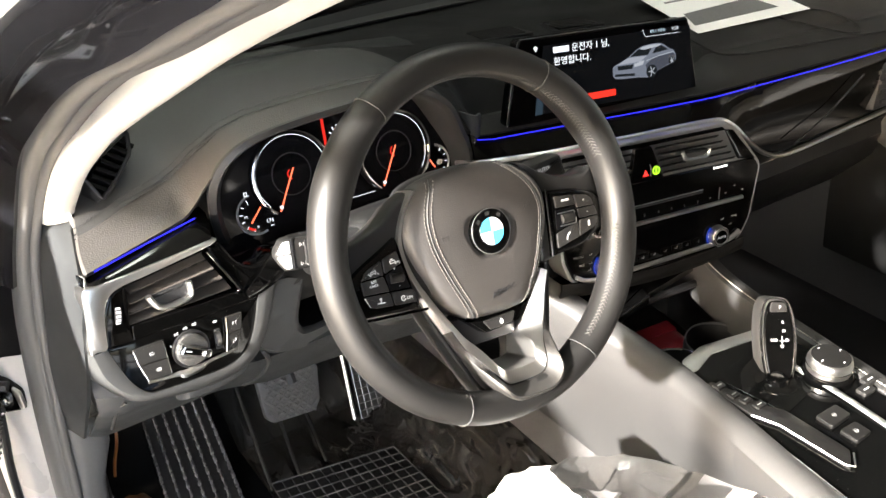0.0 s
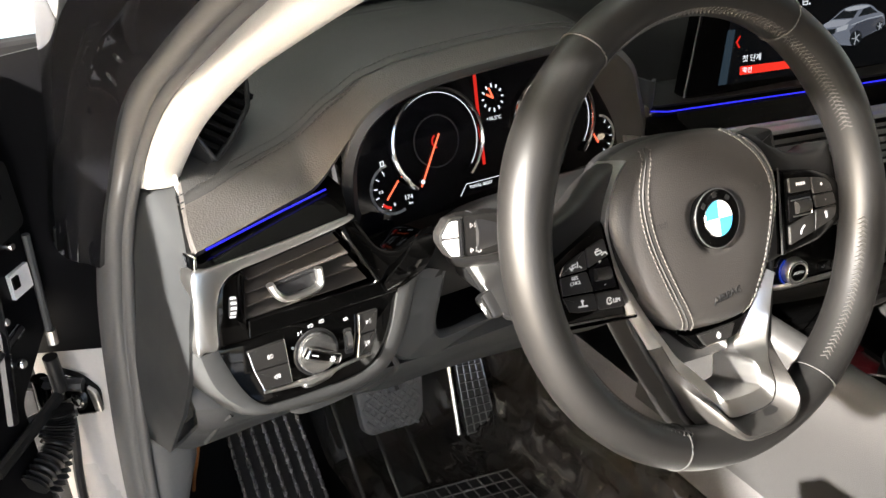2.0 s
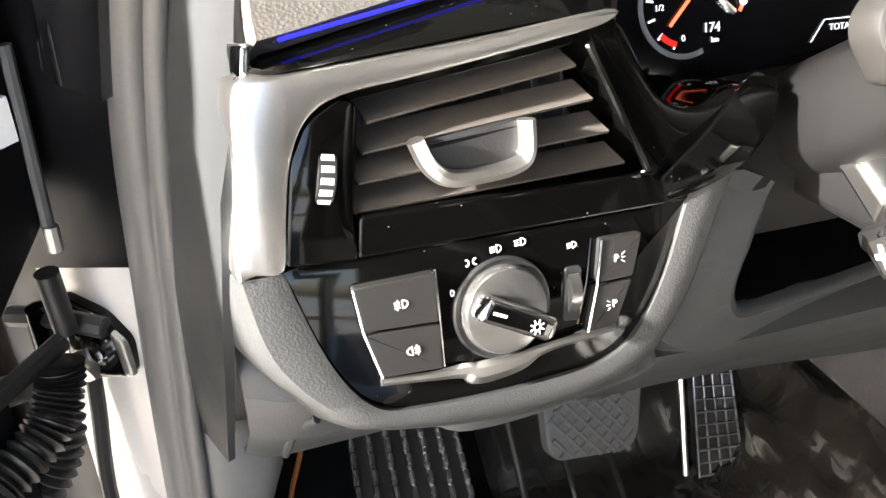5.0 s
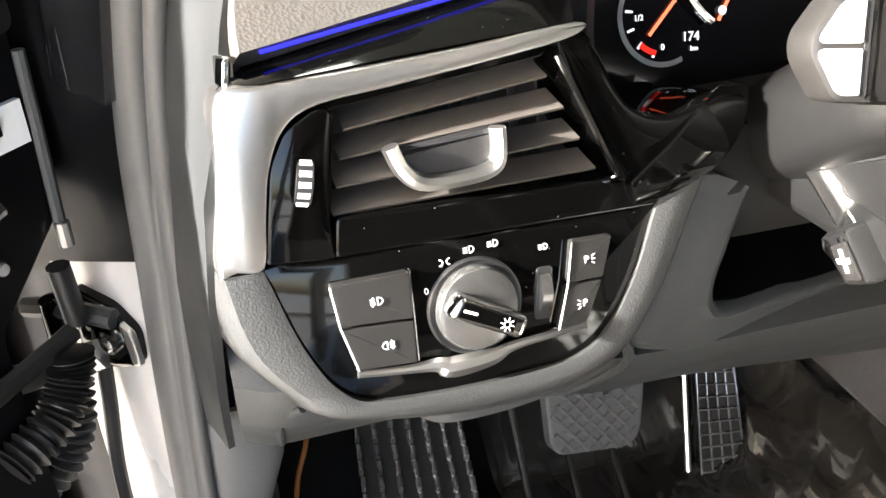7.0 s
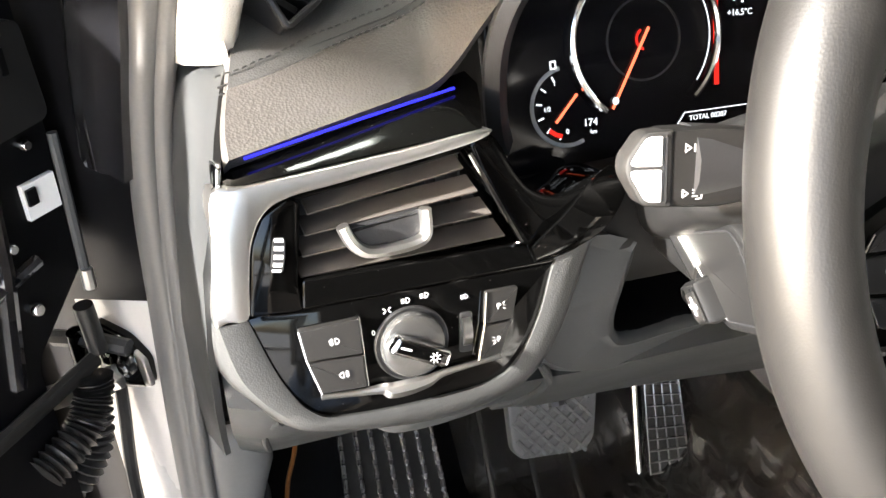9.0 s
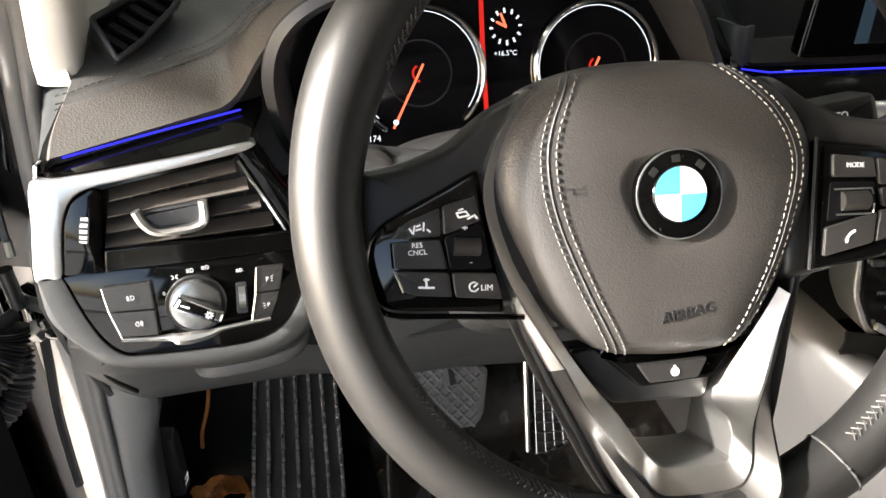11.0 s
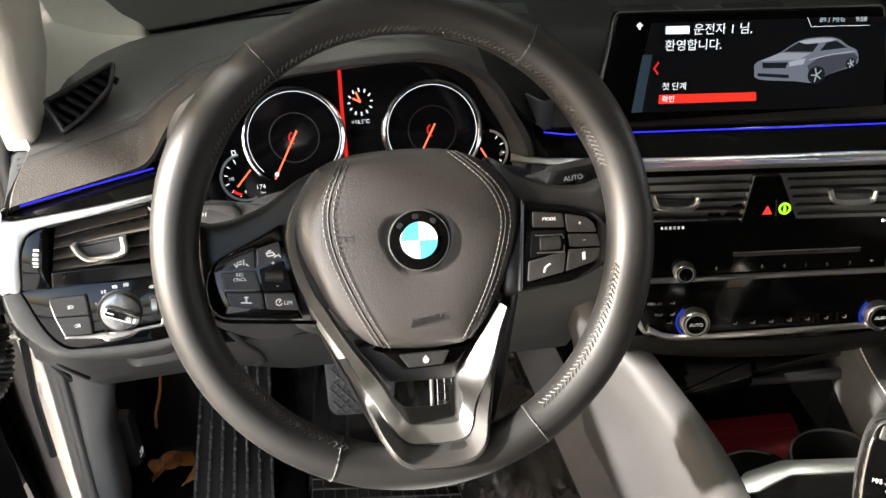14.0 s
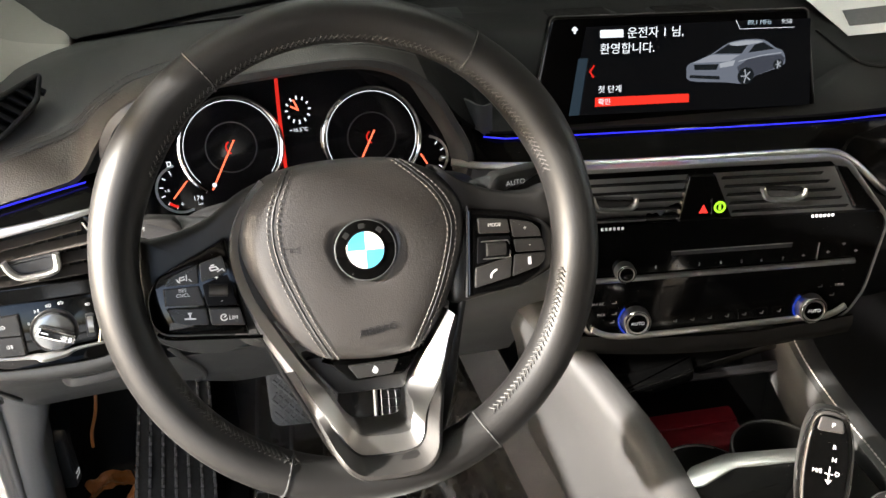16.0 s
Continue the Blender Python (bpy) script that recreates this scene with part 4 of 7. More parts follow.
for i in range(7):
    c = Vector((-0.026, -0.006)).lerp(Vector((0.029, 0.0165)), i / 6)
    half = 0.0085 + 0.003 * math.sin(math.pi * i / 6)
    p, q = c + Vector((-0.62, 0.78)) * half, c + Vector((0.62, -0.78)) * half
    w = Vector((0.0016, 0.0013))
    part("slat", plate([(p - w)[:], (q - w)[:], (q + w)[:], (p + w)[:]], -0.0120, -0.0020, DV, 0.0006), VENT_BLACK_SHADED, vent)

# demister slots and a sensor on the dash top
for i, (x, y, w) in enumerate(((0.345, 0.440, 0.052), (0.478, 0.425, 0.050))):
    grille = thing("dash_grille", "small black slotted grille on the dash top", "air vent", (x, y, 0.93), "dash top grilles")
    zt = pad_height(x, y)
    G = plane((x, y, zt + 0.0015), (1, -0.2, -0.01), (0.0, 1, (pad_height(x, y + 0.03) - zt) / 0.03))
    part("frame", plate(fillet([(-w, -0.035), (w, -0.03), (w * 0.8, 0.03), (-w * 0.8, 0.03)], 0.008), -0.012, 0.0, G, 0.002), BLACK_MATT, grille)
    for k in range(6):
        part("slat", box((-w * 0.7, -0.026 + k * 0.009, 0.0), (w * 0.7, -0.0225 + k * 0.009, 0.0025), G, 0.001), LEATHER_TOP_SHADED, grille)

# black recess on the dash top behind the gauge hood


recess = []
for t in np.linspace(0, 1, 16):
    a, b = Vector((-0.125 + 0.33 * t, 0.497 - 0.055 * t)), Vector((-0.055 + 0.28 * t, 0.585 - 0.045 * t * t))
    recess.append([(q.x, q.y, pad_height(q.x, q.y) + (0.0025 if 0 < k < 1 else 0.0)) for k, q in ((k, a.lerp(b, k)) for k in np.linspace(0, 1, 8))])
part("top_recess", sheet(recess, -0.003), PLASTIC_DARK, dash, "black recess panel on the dash top")
base = [[(x, y - 0.09 * ((x - 0.36) / 0.7) ** 2 * 0.6, pad_height(x, y - 0.09 * ((x - 0.36) / 0.7) ** 2 * 0.6) + 0.004) for x in np.linspace(-0.25, 1.02, 40)] for y in (0.668, 0.69, 0.715)]
part("screen_base", sheet(base, -0.003), PLASTIC_DARK, dash, "black strip along the windscreen base")


# ---- steering wheel ----
wheel = thing("steering_wheel", "dark leather three-spoke steering wheel with a satin metal lower spoke", "steering wheel", (0, 0.05, 0.9))
RC, RR = Vector((-0.0060, -0.002)), 0.1632


def rim_point(a, r=RR, h=0.0):
    return WP @ Vector((RC.x + r * math.cos(a), RC.y + r * math.sin(a), h))


def rim_section(a):
    """Radial and axial half sizes of the rim: thicker at the thumb rests."""
    g = math.exp(-((math.degrees(a) % 360 - 30) / 16) ** 2) + math.exp(-((math.degrees(a) % 360 - 150) / 16) ** 2)
    d = (math.degrees(a) + 180) % 360 - 180
    g2 = math.exp(-((d + 18) / 26) ** 2) * 0.5
    return 0.0160 + 0.0020 * g + 0.003 * g2, 0.0188 + 0.0015 * g


bm = bmesh.new()
loops = []
NR = 180
for i in range(NR):
    a = 2 * math.pi * i / NR
    ra, ax = rim_section(a)
    loops.append([rim_point(a, RR + ra * math.cos(b), ax * math.sin(b)) for b in (2 * math.pi * j / 20 for j in range(20))])
loops.append(loops[0])
rings(bm, loops, None, True, (False, False))
bmesh.ops.remove_doubles(bm, verts=bm.verts, dist=1e-6)
rim_ob = part("rim", bm, RIM, wheel, "smooth dark leather rim")
for x, y in ((-0.098, 0.1465), (0.098, 0.1345), (-0.079, -0.1458), (0.0676, -0.1466)):
    a = math.atan2(y - RC.y, x - RC.x)
    ra, ax = rim_section(a)
    ring = [rim_point(a + 0.004 * math.sin(2 * b), RR + (ra + 0.0002) * math.cos(b), (ax + 0.0002) * math.sin(b)) for b in (2 * math.pi * j / 24 for j in range(24))]
    part("seam", tube(ring, 0.0008, 5, closed=True, up=WP.to_3x3() @ Vector((math.cos(a), math.sin(a), 0.3))), STITCH_DARK, rim_ob)
# thread along the inner side of the rim: a crossed braid, wider at the lower right grip
bm = bmesh.new()
nv = WP.to_3x3() @ Vector((0, 0, 1))
for i in range(250):
    a = 2 * math.pi * (i + 0.2) / 250
    deg = math.degrees(a)
    if 150 < deg < 205 or 346 < deg or deg < 14 or 244 < deg < 300:
        continue
    ra, ax = rim_section(a)
    b0, wide = (2.62, 0.22) if deg < 240 else (2.50, 0.17)
    thick = 0.00040 if deg < 240 else 0.00052

    def lay(da, b):
        return rim_point(a + da, RR + (ra + 0.0003) * math.cos(b), (ax + 0.0003) * math.sin(b))
    for side in (-1, 1):
        p, q = lay(0.0, b0 + side * wide), lay(0.020, b0 - side * wide * 0.35)
        tube([p, (p + q) / 2 + nv * 0.0005, q], thick, 5, bm=bm, up=nv)
part("stitching", bm, THREAD, rim_ob, "grey braided thread round the inner rim")

# hub: airbag cover
pad_outline = curve([(-0.0587, 0.0615), (-0.0340, 0.0660), (0.0000, 0.0655), (0.0309, 0.0615), (0.0535, 0.0520), (0.0690, 0.0400), (0.0790, 0.0215), (0.0795, 0.0030), (0.0740, -0.0160), (0.0605, -0.0440), (0.0445, -0.0680), (0.0290, -0.0815), (0.0103, -0.0835), (-0.0048, -0.0828), (-0.0235, -0.0800), (-0.0380, -0.0765), (-0.0530, -0.0660), (-0.0675, -0.0460), (-0.0775, -0.0230), (-0.0845, -0.0037), (-0.0872, 0.0113), (-0.0860, 0.0257), (-0.0808, 0.0396), (-0.0712, 0.0520)], 4, True)
PAD_RISE = [(0.0, -0.0036), (0.30, -0.0036), (0.5, -0.0038), (0.66, -0.0046), (0.78, -0.0060), (0.86, -0.0080), (0.92, -0.0108), (0.96, -0.0142), (0.985, -0.0178), (1.0, -0.0225)]


def pad_rise(p):
    """Depth of the cover's skin at a point of the wheel's plane."""
    want = math.atan2(p[1], p[0])
    near = min(pad_outline, key=lambda q: abs((math.atan2(q.y, q.x) - want + math.pi) % (2 * math.pi) - math.pi))
    s = min(1.0, math.hypot(p[0], p[1]) / near.length)
    for (s0, h0), (s1, h1) in zip(PAD_RISE, PAD_RISE[1:]):
        if s <= s1:
            return h0 + (h1 - h0) * (s - s0) / (s1 - s0)
    return PAD_RISE[-1][1]


part("hub_shell", dome([(p.x * 0.99, p.y * 0.99) for p in pad_outline], [(0.8, -0.075), (1.0, -0.055), (1.0, -0.034), (0.97, -0.030)], WP), PLASTIC_DARK, wheel)
airbag = part("airbag_cover", dome(pad_outline, [(0.975, -0.040), (1.0, -0.030)] + [(s, h) for s, h in PAD_RISE[:1:-1]] + [(0.34, -0.0038), (0.30, -0.0044), (0.275, -0.0062), (0.26, -0.0066), (0.05, -0.0066)], WP, (0, 0)), PAD, wheel, "dark leather airbag cover", 70)
for line in ([(-0.0446, 0.0630), (-0.0570, 0.0405), (-0.0619, 0.0214), (-0.0601, -0.0041), (-0.0492, -0.0402), (-0.0336, -0.0775)], [(0.0340, 0.0600), (0.0560, 0.0363), (0.0652, 0.0160), (0.0640, -0.0041), (0.0503, -0.0397), (0.0270, -0.0800)]):
    path = curve(line, 14)
    for off in (-0.0037, 0.0037):
        pp = [WP @ Vector((p.x + off, p.y, pad_rise((p.x + off, p.y)) + 0.0002)) for p in path]
        part("stitching", stitches(pp, 0.0024, 0.0016, 0.00046, out=nv), STITCH, airbag, "pale double stitching")
    part("seam_groove", tube([WP @ Vector((p.x, p.y, pad_rise((p.x, p.y)) - 0.0001)) for p in path], 0.0008, 5, up=nv), STITCH_DARK, airbag)
text("embossing", "AIRBAG", 0.0082, at(WP, 0.0005, -0.0592, pad_rise((0, -0.0592)) + 0.0002, 4.5) @ Matrix.Rotation(radians(8), 4, "X"), PLASTIC_DARK, airbag, "embossed airbag lettering", depth=0.0004)
for x, y, w in ((-0.0500, 0.0075, 1), (0.0500, 0.0115, -1)):
    h = pad_rise((x, y)) + 0.0001
    part("horn_mark", strokes([[(x - w * 0.0045, y + 0.0018), (x + w * 0.0025, y + 0.0008), (x + w * 0.0045, y + 0.0022), (x + w * 0.0045, y - 0.0028), (x + w * 0.0025, y - 0.0012), (x - w * 0.0020, y - 0.0010), (x - w * 0.0020, y + 0.0010)]], 0.0006, at(WP, 0, 0, h)), PLASTIC_DARK, airbag)
emblem = part("emblem", lathe([(0.0222, -0.009), (0.0222, -0.0022), (0.0212, -0.0008), (0.0195, -0.0005)], (0, 0), WP, 48), GLOSS, wheel, "round black emblem with blue and white quarters")
part("emblem_ring", tube([WP @ Vector((0.0216 * math.cos(a), 0.0216 * math.sin(a), -0.0014)) for a in np.linspace(0, 2 * math.pi, 49)[:-1]], 0.0006, 6, closed=True, up=nv), PLASTIC, emblem)
part("emblem_ring", tube([WP @ Vector((0.0134 * math.cos(a), 0.0134 * math.sin(a), -0.0002)) for a in np.linspace(0, 2 * math.pi, 49)[:-1]], 0.0005, 6, closed=True, up=nv), CHROME, emblem)
for q in range(4):
    pts = [(0, 0)] + arc((0, 0), 0.0131, 90 * q - 4, 90 * q + 86, 10)
    part("quarter", plate(pts, -0.001, 0.0003, WP, 0.0001), WHITE_ENAMEL if q % 2 == 0 else BLUE_ENAMEL, emblem)
for a in (46, 90, 134):
    part("mark", plate(fillet([(-0.0022, -0.0018), (0.0022, -0.0018), (0.0022, 0.0018), (-0.0022, 0.0018)], 0.0005), 0.0, 0.0003, at(WP, 0.0173 * math.cos(radians(a + 2)), 0.0173 * math.sin(radians(a + 2)), -0.0004, a - 88), 0.0001), COLUMN, emblem, "small grey mark on the emblem's ring")


# side spokes: rounded leather arms that carry the button pods
def spoke(pts, top):
    return dome(fillet(pts, 0.008, 6), [(0.94, -0.050), (1.0, -0.042), (1.0, -0.030), (0.985, top - 0.0065), (0.955, top - 0.0035), (0.90, top - 0.0014), (0.78, top - 0.0003), (0.5, top)], WP)


part("spoke", spoke([(-0.1560, 0.0330), (-0.1480, 0.0290), (-0.1300, 0.0300), (-0.1050, 0.0370), (-0.0820, 0.0520), (-0.0600, 0.0600), (-0.0600, -0.0420), (-0.0820, -0.0470), (-0.1460, -0.0390), (-0.1600, -0.0340)], -0.0172), RIM, wheel, "dark leather left arm", 75)
part("spoke", spoke([(0.0600, 0.0550), (0.0780, 0.0400), (0.1000, 0.0280), (0.1220, 0.0220), (0.1400, 0.0215), (0.1530, 0.0260), (0.1560, -0.0420), (0.1440, -0.0420), (0.1140, -0.0500), (0.0600, -0.0560)], -0.0172), RIM, wheel, "dark leather right arm", 75)


def key(pts, mx, lo, hi, parent, label="", material=None, r=0.0015):
    return part("button", plate(fillet(pts, r), lo, hi, mx, 0.0006), material or BUTTON, parent, label)


pod = part("button_pod", plate(fillet([(-0.0945, 0.0240), (-0.1120, 0.0165), (-0.1310, 0.0095), (-0.1460, 0.0030), (-0.1530, -0.0100), (-0.1530, -0.0280), (-0.1460, -0.0365), (-0.0890, -0.0462)], [0.002, 0.006, 0.008, 0.008, 0.008, 0.006, 0.006, 0.002]), -0.03, -0.0105, WP, 0.003), GLOSS, wheel, "piano black button pod")
KEYS_LEFT = ([(-0.1392, -0.0030), (-0.1350, 0.0020), (-0.1300, 0.0045), (-0.1158, 0.0085), (-0.1168, -0.0048)], [(-0.1142, 0.0089), (-0.0985, 0.0122), (-0.0970, 0.0000), (-0.1152, -0.0042)],
             [(-0.1400, -0.0046), (-0.1172, -0.0062), (-0.1152, -0.0205), (-0.1405, -0.0166)], [(-0.1402, -0.0182), (-0.1150, -0.0222), (-0.1148, -0.0342), (-0.1310, -0.0312), (-0.1372, -0.0285)], [(-0.1135, -0.0226), (-0.0925, -0.0260), (-0.0905, -0.0388), (-0.1132, -0.0346)])
for pts in KEYS_LEFT:
    key(pts, WP, -0.0125, -0.0085, pod)
for a, b in (((-0.1394, -0.0030), (-0.1352, 0.0022)), ((-0.1405, -0.0046), (-0.1410, -0.0166)), ((-0.1406, -0.0182), (-0.1376, -0.0285))):
    part("key_edge", tube([WP @ Vector((*a, -0.0088)), WP @ Vector((*b, -0.0088))], 0.0005, 5), CHROME, pod)
part("roller_well", plate(fillet([(-0.1150, -0.0058), (-0.0965, -0.0015), (-0.0935, -0.0240), (-0.1140, -0.0212)], 0.002), -0.012, -0.0102, WP, 0.0005), BLACK_MATT, pod)
part("roller", tube([WP @ Vector((-0.1110, -0.0105, -0.0100)), WP @ Vector((-0.0985, -0.0125, -0.0100))], 0.0044, 14), BUTTON, pod, "ribbed dark roller")
WI = at(WP, 0, 0, -0.0083)
part("icon", strokes([[(-0.1295, -0.0018), (-0.1284, 0.0018)], [(-0.1240, 0.0026), (-0.1245, -0.0010)], [(-0.1275, 0.0014), (-0.1258, 0.0018)], [(-0.1280, -0.0004), (-0.1256, 0.0000)], [(-0.1310, 0.0008), (-0.1300, -0.0012)], [(-0.1228, -0.0006), (-0.1215, -0.0020)]], 0.0008, WI), ICON, pod)
part("icon", strokes([[(-0.1080, 0.0050), (-0.1035, 0.0052), (-0.1022, 0.0032), (-0.1072, 0.0028), (-0.1080, 0.0050)], [(-0.1030, 0.0016), (-0.0995, 0.0030), (-0.0985, 0.0012)], [(-0.1068, 0.0062), (-0.1048, 0.0066)]], 0.0008, WI), ICON, pod)
part("icon", strokes([[(-0.1300, -0.0272), (-0.1230, -0.0284)], [(-0.1264, -0.0272), (-0.1262, -0.0236)], [(-0.1272, -0.0240), (-0.1250, -0.0242)]], 0.0010, WI), ICON, pod)
text("lettering", "RES\nCNCL", 0.0034, at(WP, -0.1285, -0.0092, -0.0083, -4), ICON, pod)
text("lettering", "LIM", 0.0040, at(WP, -0.0978, -0.0322, -0.0083, -8), ICON, pod)
part("icon", strokes([arc((-0.1040, -0.0308), 0.0022, 60, 330, 10), [(-0.1040, -0.0308), (-0.1022, -0.0295)]], 0.0007, WI), ICON, pod)
text("lettering", "+", 0.0052, at(WP, -0.1045, -0.0028, -0.0100, -5), ICON, pod)
text("lettering", "-", 0.0052, at(WP, -0.1035, -0.0190, -0.0100, -5), ICON, pod)
part("pod_edge", tube([WP @ Vector((p.x, p.y, -0.0135)) for p in curve([(-0.1500, -0.0350), (-0.1430, -0.0395), (-0.1200, -0.0435), (-0.0800, -0.0500)], 6)], 0.0014, 6), GLOSS, pod)

pod = part("button_pod", plate(fillet([(0.0800, 0.0165), (0.1151, 0.0098), (0.1395, -0.0006), (0.1505, -0.0190), (0.1450, -0.0370), (0.1138, -0.0485), (0.0715, -0.0495)], [0.002, 0.008, 0.010, 0.008, 0.006, 0.006, 0.002]), -0.03, -0.0105, WP, 0.003), GLOSS, wheel, "piano black button pod")
KEYS_RIGHT = ([(0.0868, 0.0085), (0.1092, 0.0040), (0.1098, -0.0062), (0.0860, -0.0032)], [(0.1112, 0.0036), (0.1270, -0.0010), (0.1322, -0.0060), (0.1338, -0.0128), (0.1118, -0.0100)],
              [(0.1122, -0.0118), (0.1342, -0.0145), (0.1355, -0.0237), (0.1126, -0.0216)], [(0.1112, -0.0232), (0.1356, -0.0254), (0.1330, -0.0320), (0.1285, -0.0350), (0.1072, -0.0392)], [(0.0800, -0.0282), (0.1090, -0.0240), (0.1058, -0.0392), (0.0775, -0.0428)])
for pts in KEYS_RIGHT:
    key(pts, WP, -0.0125, -0.0085, pod)
part("roller_well", plate(fillet([(0.0850, -0.0055), (0.1100, -0.0085), (0.1092, -0.0232), (0.0815, -0.0258)], 0.002), -0.012, -0.0102, WP, 0.0005), BLACK_MATT, pod)
part("roller", tube([WP @ Vector((0.0900, -0.0160, -0.0100)), WP @ Vector((0.1045, -0.0172, -0.0100))], 0.0050, 14), BUTTON, pod, "ribbed dark roller")
for y in (-0.0105, -0.0235):
    part("roller_edge", tube([WP @ Vector((0.0870, y + 0.0010, -0.0098)), WP @ Vector((0.1075, y - 0.0010, -0.0098)), WP @ Vector((0.1085, y + (0.004 if y < -0.02 else -0.004), -0.0098))], 0.0005, 5), SATIN, pod)
text("lettering", "MODE", 0.0036, at(WP, 0.0985, 0.0014, -0.0083, -6), ICON, pod)
text("lettering", "+", 0.0052, at(WP, 0.1215, -0.0048, -0.0083), ICON, pod)
text("lettering", "-", 0.0058, at(WP, 0.1235, -0.0172, -0.0083), ICON, pod)
part("icon", strokes([[(0.0905, -0.0370), (0.0912, -0.0345), (0.0935, -0.0325), (0.0955, -0.0318)]], 0.0013, WI), ICON, pod)
part("icon", strokes([[(0.1215, -0.0272), (0.1213, -0.0318)], [(0.1225, -0.0270), (0.1223, -0.0318)]], 0.0014, WI), ICON, pod)
part("pod_edge", tube([WP @ Vector((x, y, -0.0125)) for x, y in ((0.0808, 0.0180), (0.0790, 0.0050), (0.0712, -0.0490))], 0.0009, 6), PLASTIC_DARK, pod)

# lower spoke: dark carrier, satin metal V with a ridge near its outer edge
v_out = curve([(-0.0640, 0.0590), (-0.0735, 0.0515), (-0.0835, 0.0390), (-0.0905, 0.0260), (-0.0940, 0.0140), (-0.0942, 0.0000), (-0.0905, -0.0190), (-0.0829, -0.0468), (-0.0690, -0.0809), (-0.0525, -0.1210), (-0.0445, -0.1410), (-0.0340, -0.1550), (-0.0200, -0.1602), (0.0120, -0.1618), (0.0265, -0.1530), (0.0350, -0.1330), (0.0505, -0.1010), (0.0639, -0.0637), (0.0720, -0.0420)], 5)
v_in = curve([(-0.0620, 0.0560), (-0.0700, 0.0490), (-0.0785, 0.0370), (-0.0840, 0.0250), (-0.0865, 0.0140), (-0.0862, 0.0000), (-0.0820, -0.0185), (-0.0720, -0.0440), (-0.0560, -0.0770), (-0.0400, -0.1030), (-0.0325, -0.1190), (-0.0265, -0.1290), (-0.0190, -0.1335), (0.0095, -0.1360), (0.0145, -0.1290), (0.0175, -0.1180), (0.0213, -0.1055), (0.0560, -0.0560)], 5)
flange, metal = [], []
for a, b in zip(v_out, v_in):
    w = (a - b).length
    k = max(0.0, min(1.0, (-a.y - 0.100) / 0.052))
    k = k * k * (3 - 2 * k)
    ridge = a.lerp(b, min(0.8, (0.0012 + 0.0056 * max(0.0, min(1.0, (-a.y - 0.025) / 0.055)) + 0.0075 * k) / w))
    lift, top = 0.0415 * k, -0.0132 + 0.0190 * k
    fall = 0.6 * (b - ridge).length
    flange.append([(a.x, a.y, -0.045), (a.x, a.y, -0.0215 + lift), (*a.lerp(ridge, 0.12), -0.0190 + lift), (*a.lerp(ridge, 0.30), -0.0175 + lift * 0.97), (*ridge.lerp(a, 0.12), top), (*ridge, top), (*ridge, top - 0.006)])
    metal.append([(*ridge, top - 0.004), (*ridge.lerp(b, 0.02), top + 0.0003), (*ridge.lerp(b, 0.10), top), (*b.lerp(ridge, 0.06), top - fall), (b.x, b.y, top - 0.002 - fall), (b.x, b.y, -0.050)])
edge = next(i for i, a in enumerate(v_out) if a.y < -0.080)
part("spoke_edge", rings(bmesh.new(), flange[:edge + 1], WP), SATIN, wheel, "bright satin upper edge of the spoke", 40)
part("spoke_flange", rings(bmesh.new(), flange[edge:], WP), BEZEL, wheel, "dark satin flange round the lower spoke", 40)
part("spoke_trim", rings(bmesh.new(), metal, WP), SATIN, wheel, "satin metal V-shaped lower spoke", 22)
c_out = curve([(-0.0850, -0.0440), (-0.0730, -0.0804), (-0.0585, -0.1169), (-0.0450, -0.1500), (-0.0310, -0.1690), (-0.0063, -0.1740), (0.0210, -0.1760), (0.0350, -0.1660), (0.0519, -0.1246), (0.0697, -0.0645), (0.0770, -0.0420)], 6)
c_in = curve([(-0.0800, -0.0440), (-0.0680, -0.0800), (-0.0510, -0.1180), (-0.0360, -0.1420), (-0.0214, -0.1510), (-0.0040, -0.1540), (0.0113, -0.1545), (0.0280, -0.1470), (0.0475, -0.1000), (0.0630, -0.0630), (0.0700, -0.0420)], 6)
part("spoke", band(c_out, c_in, -0.050, -0.0215, WP, 0.004), RIM, wheel, "dark lower carrier of the wheel", 60)
part("insert", plate(fillet([(-0.0560, -0.0740), (0.0420, -0.0780), (0.0230, -0.1000), (0.0185, -0.1130), (-0.0330, -0.1080)], 0.004), -0.050, -0.0330, WP, 0.003), PLASTIC_DARK, wheel, "black plastic insert between the metal arms")
clip = part("heater_switch", plate(fillet([(-0.0440, -0.0740), (-0.0300, -0.0800), (0.0230, -0.0830), (0.0360, -0.0780), (0.0180, -0.0985), (-0.0220, -0.0975)], 0.004), -0.040, -0.0190, WP, 0.003), GLOSS, wheel, "black steering wheel heater switch")
key([(-0.0240, -0.0842), (0.0140, -0.0862), (0.0080, -0.0958), (-0.0180, -0.0948)], WP, -0.020, -0.0165, clip)
part("icon", strokes([arc((-0.0045, -0.0908), 0.0016, 0, 360, 12), [(-0.0045, -0.0925), (-0.0045, -0.0880)]], 0.0013, at(WP, 0, 0, -0.0163)), ICON, clip)

# ---- steering column ----
column = thing("steering_column", "grey plastic steering column shroud with an adjuster switch", "steering column", (-0.02, 0.2, 0.8))


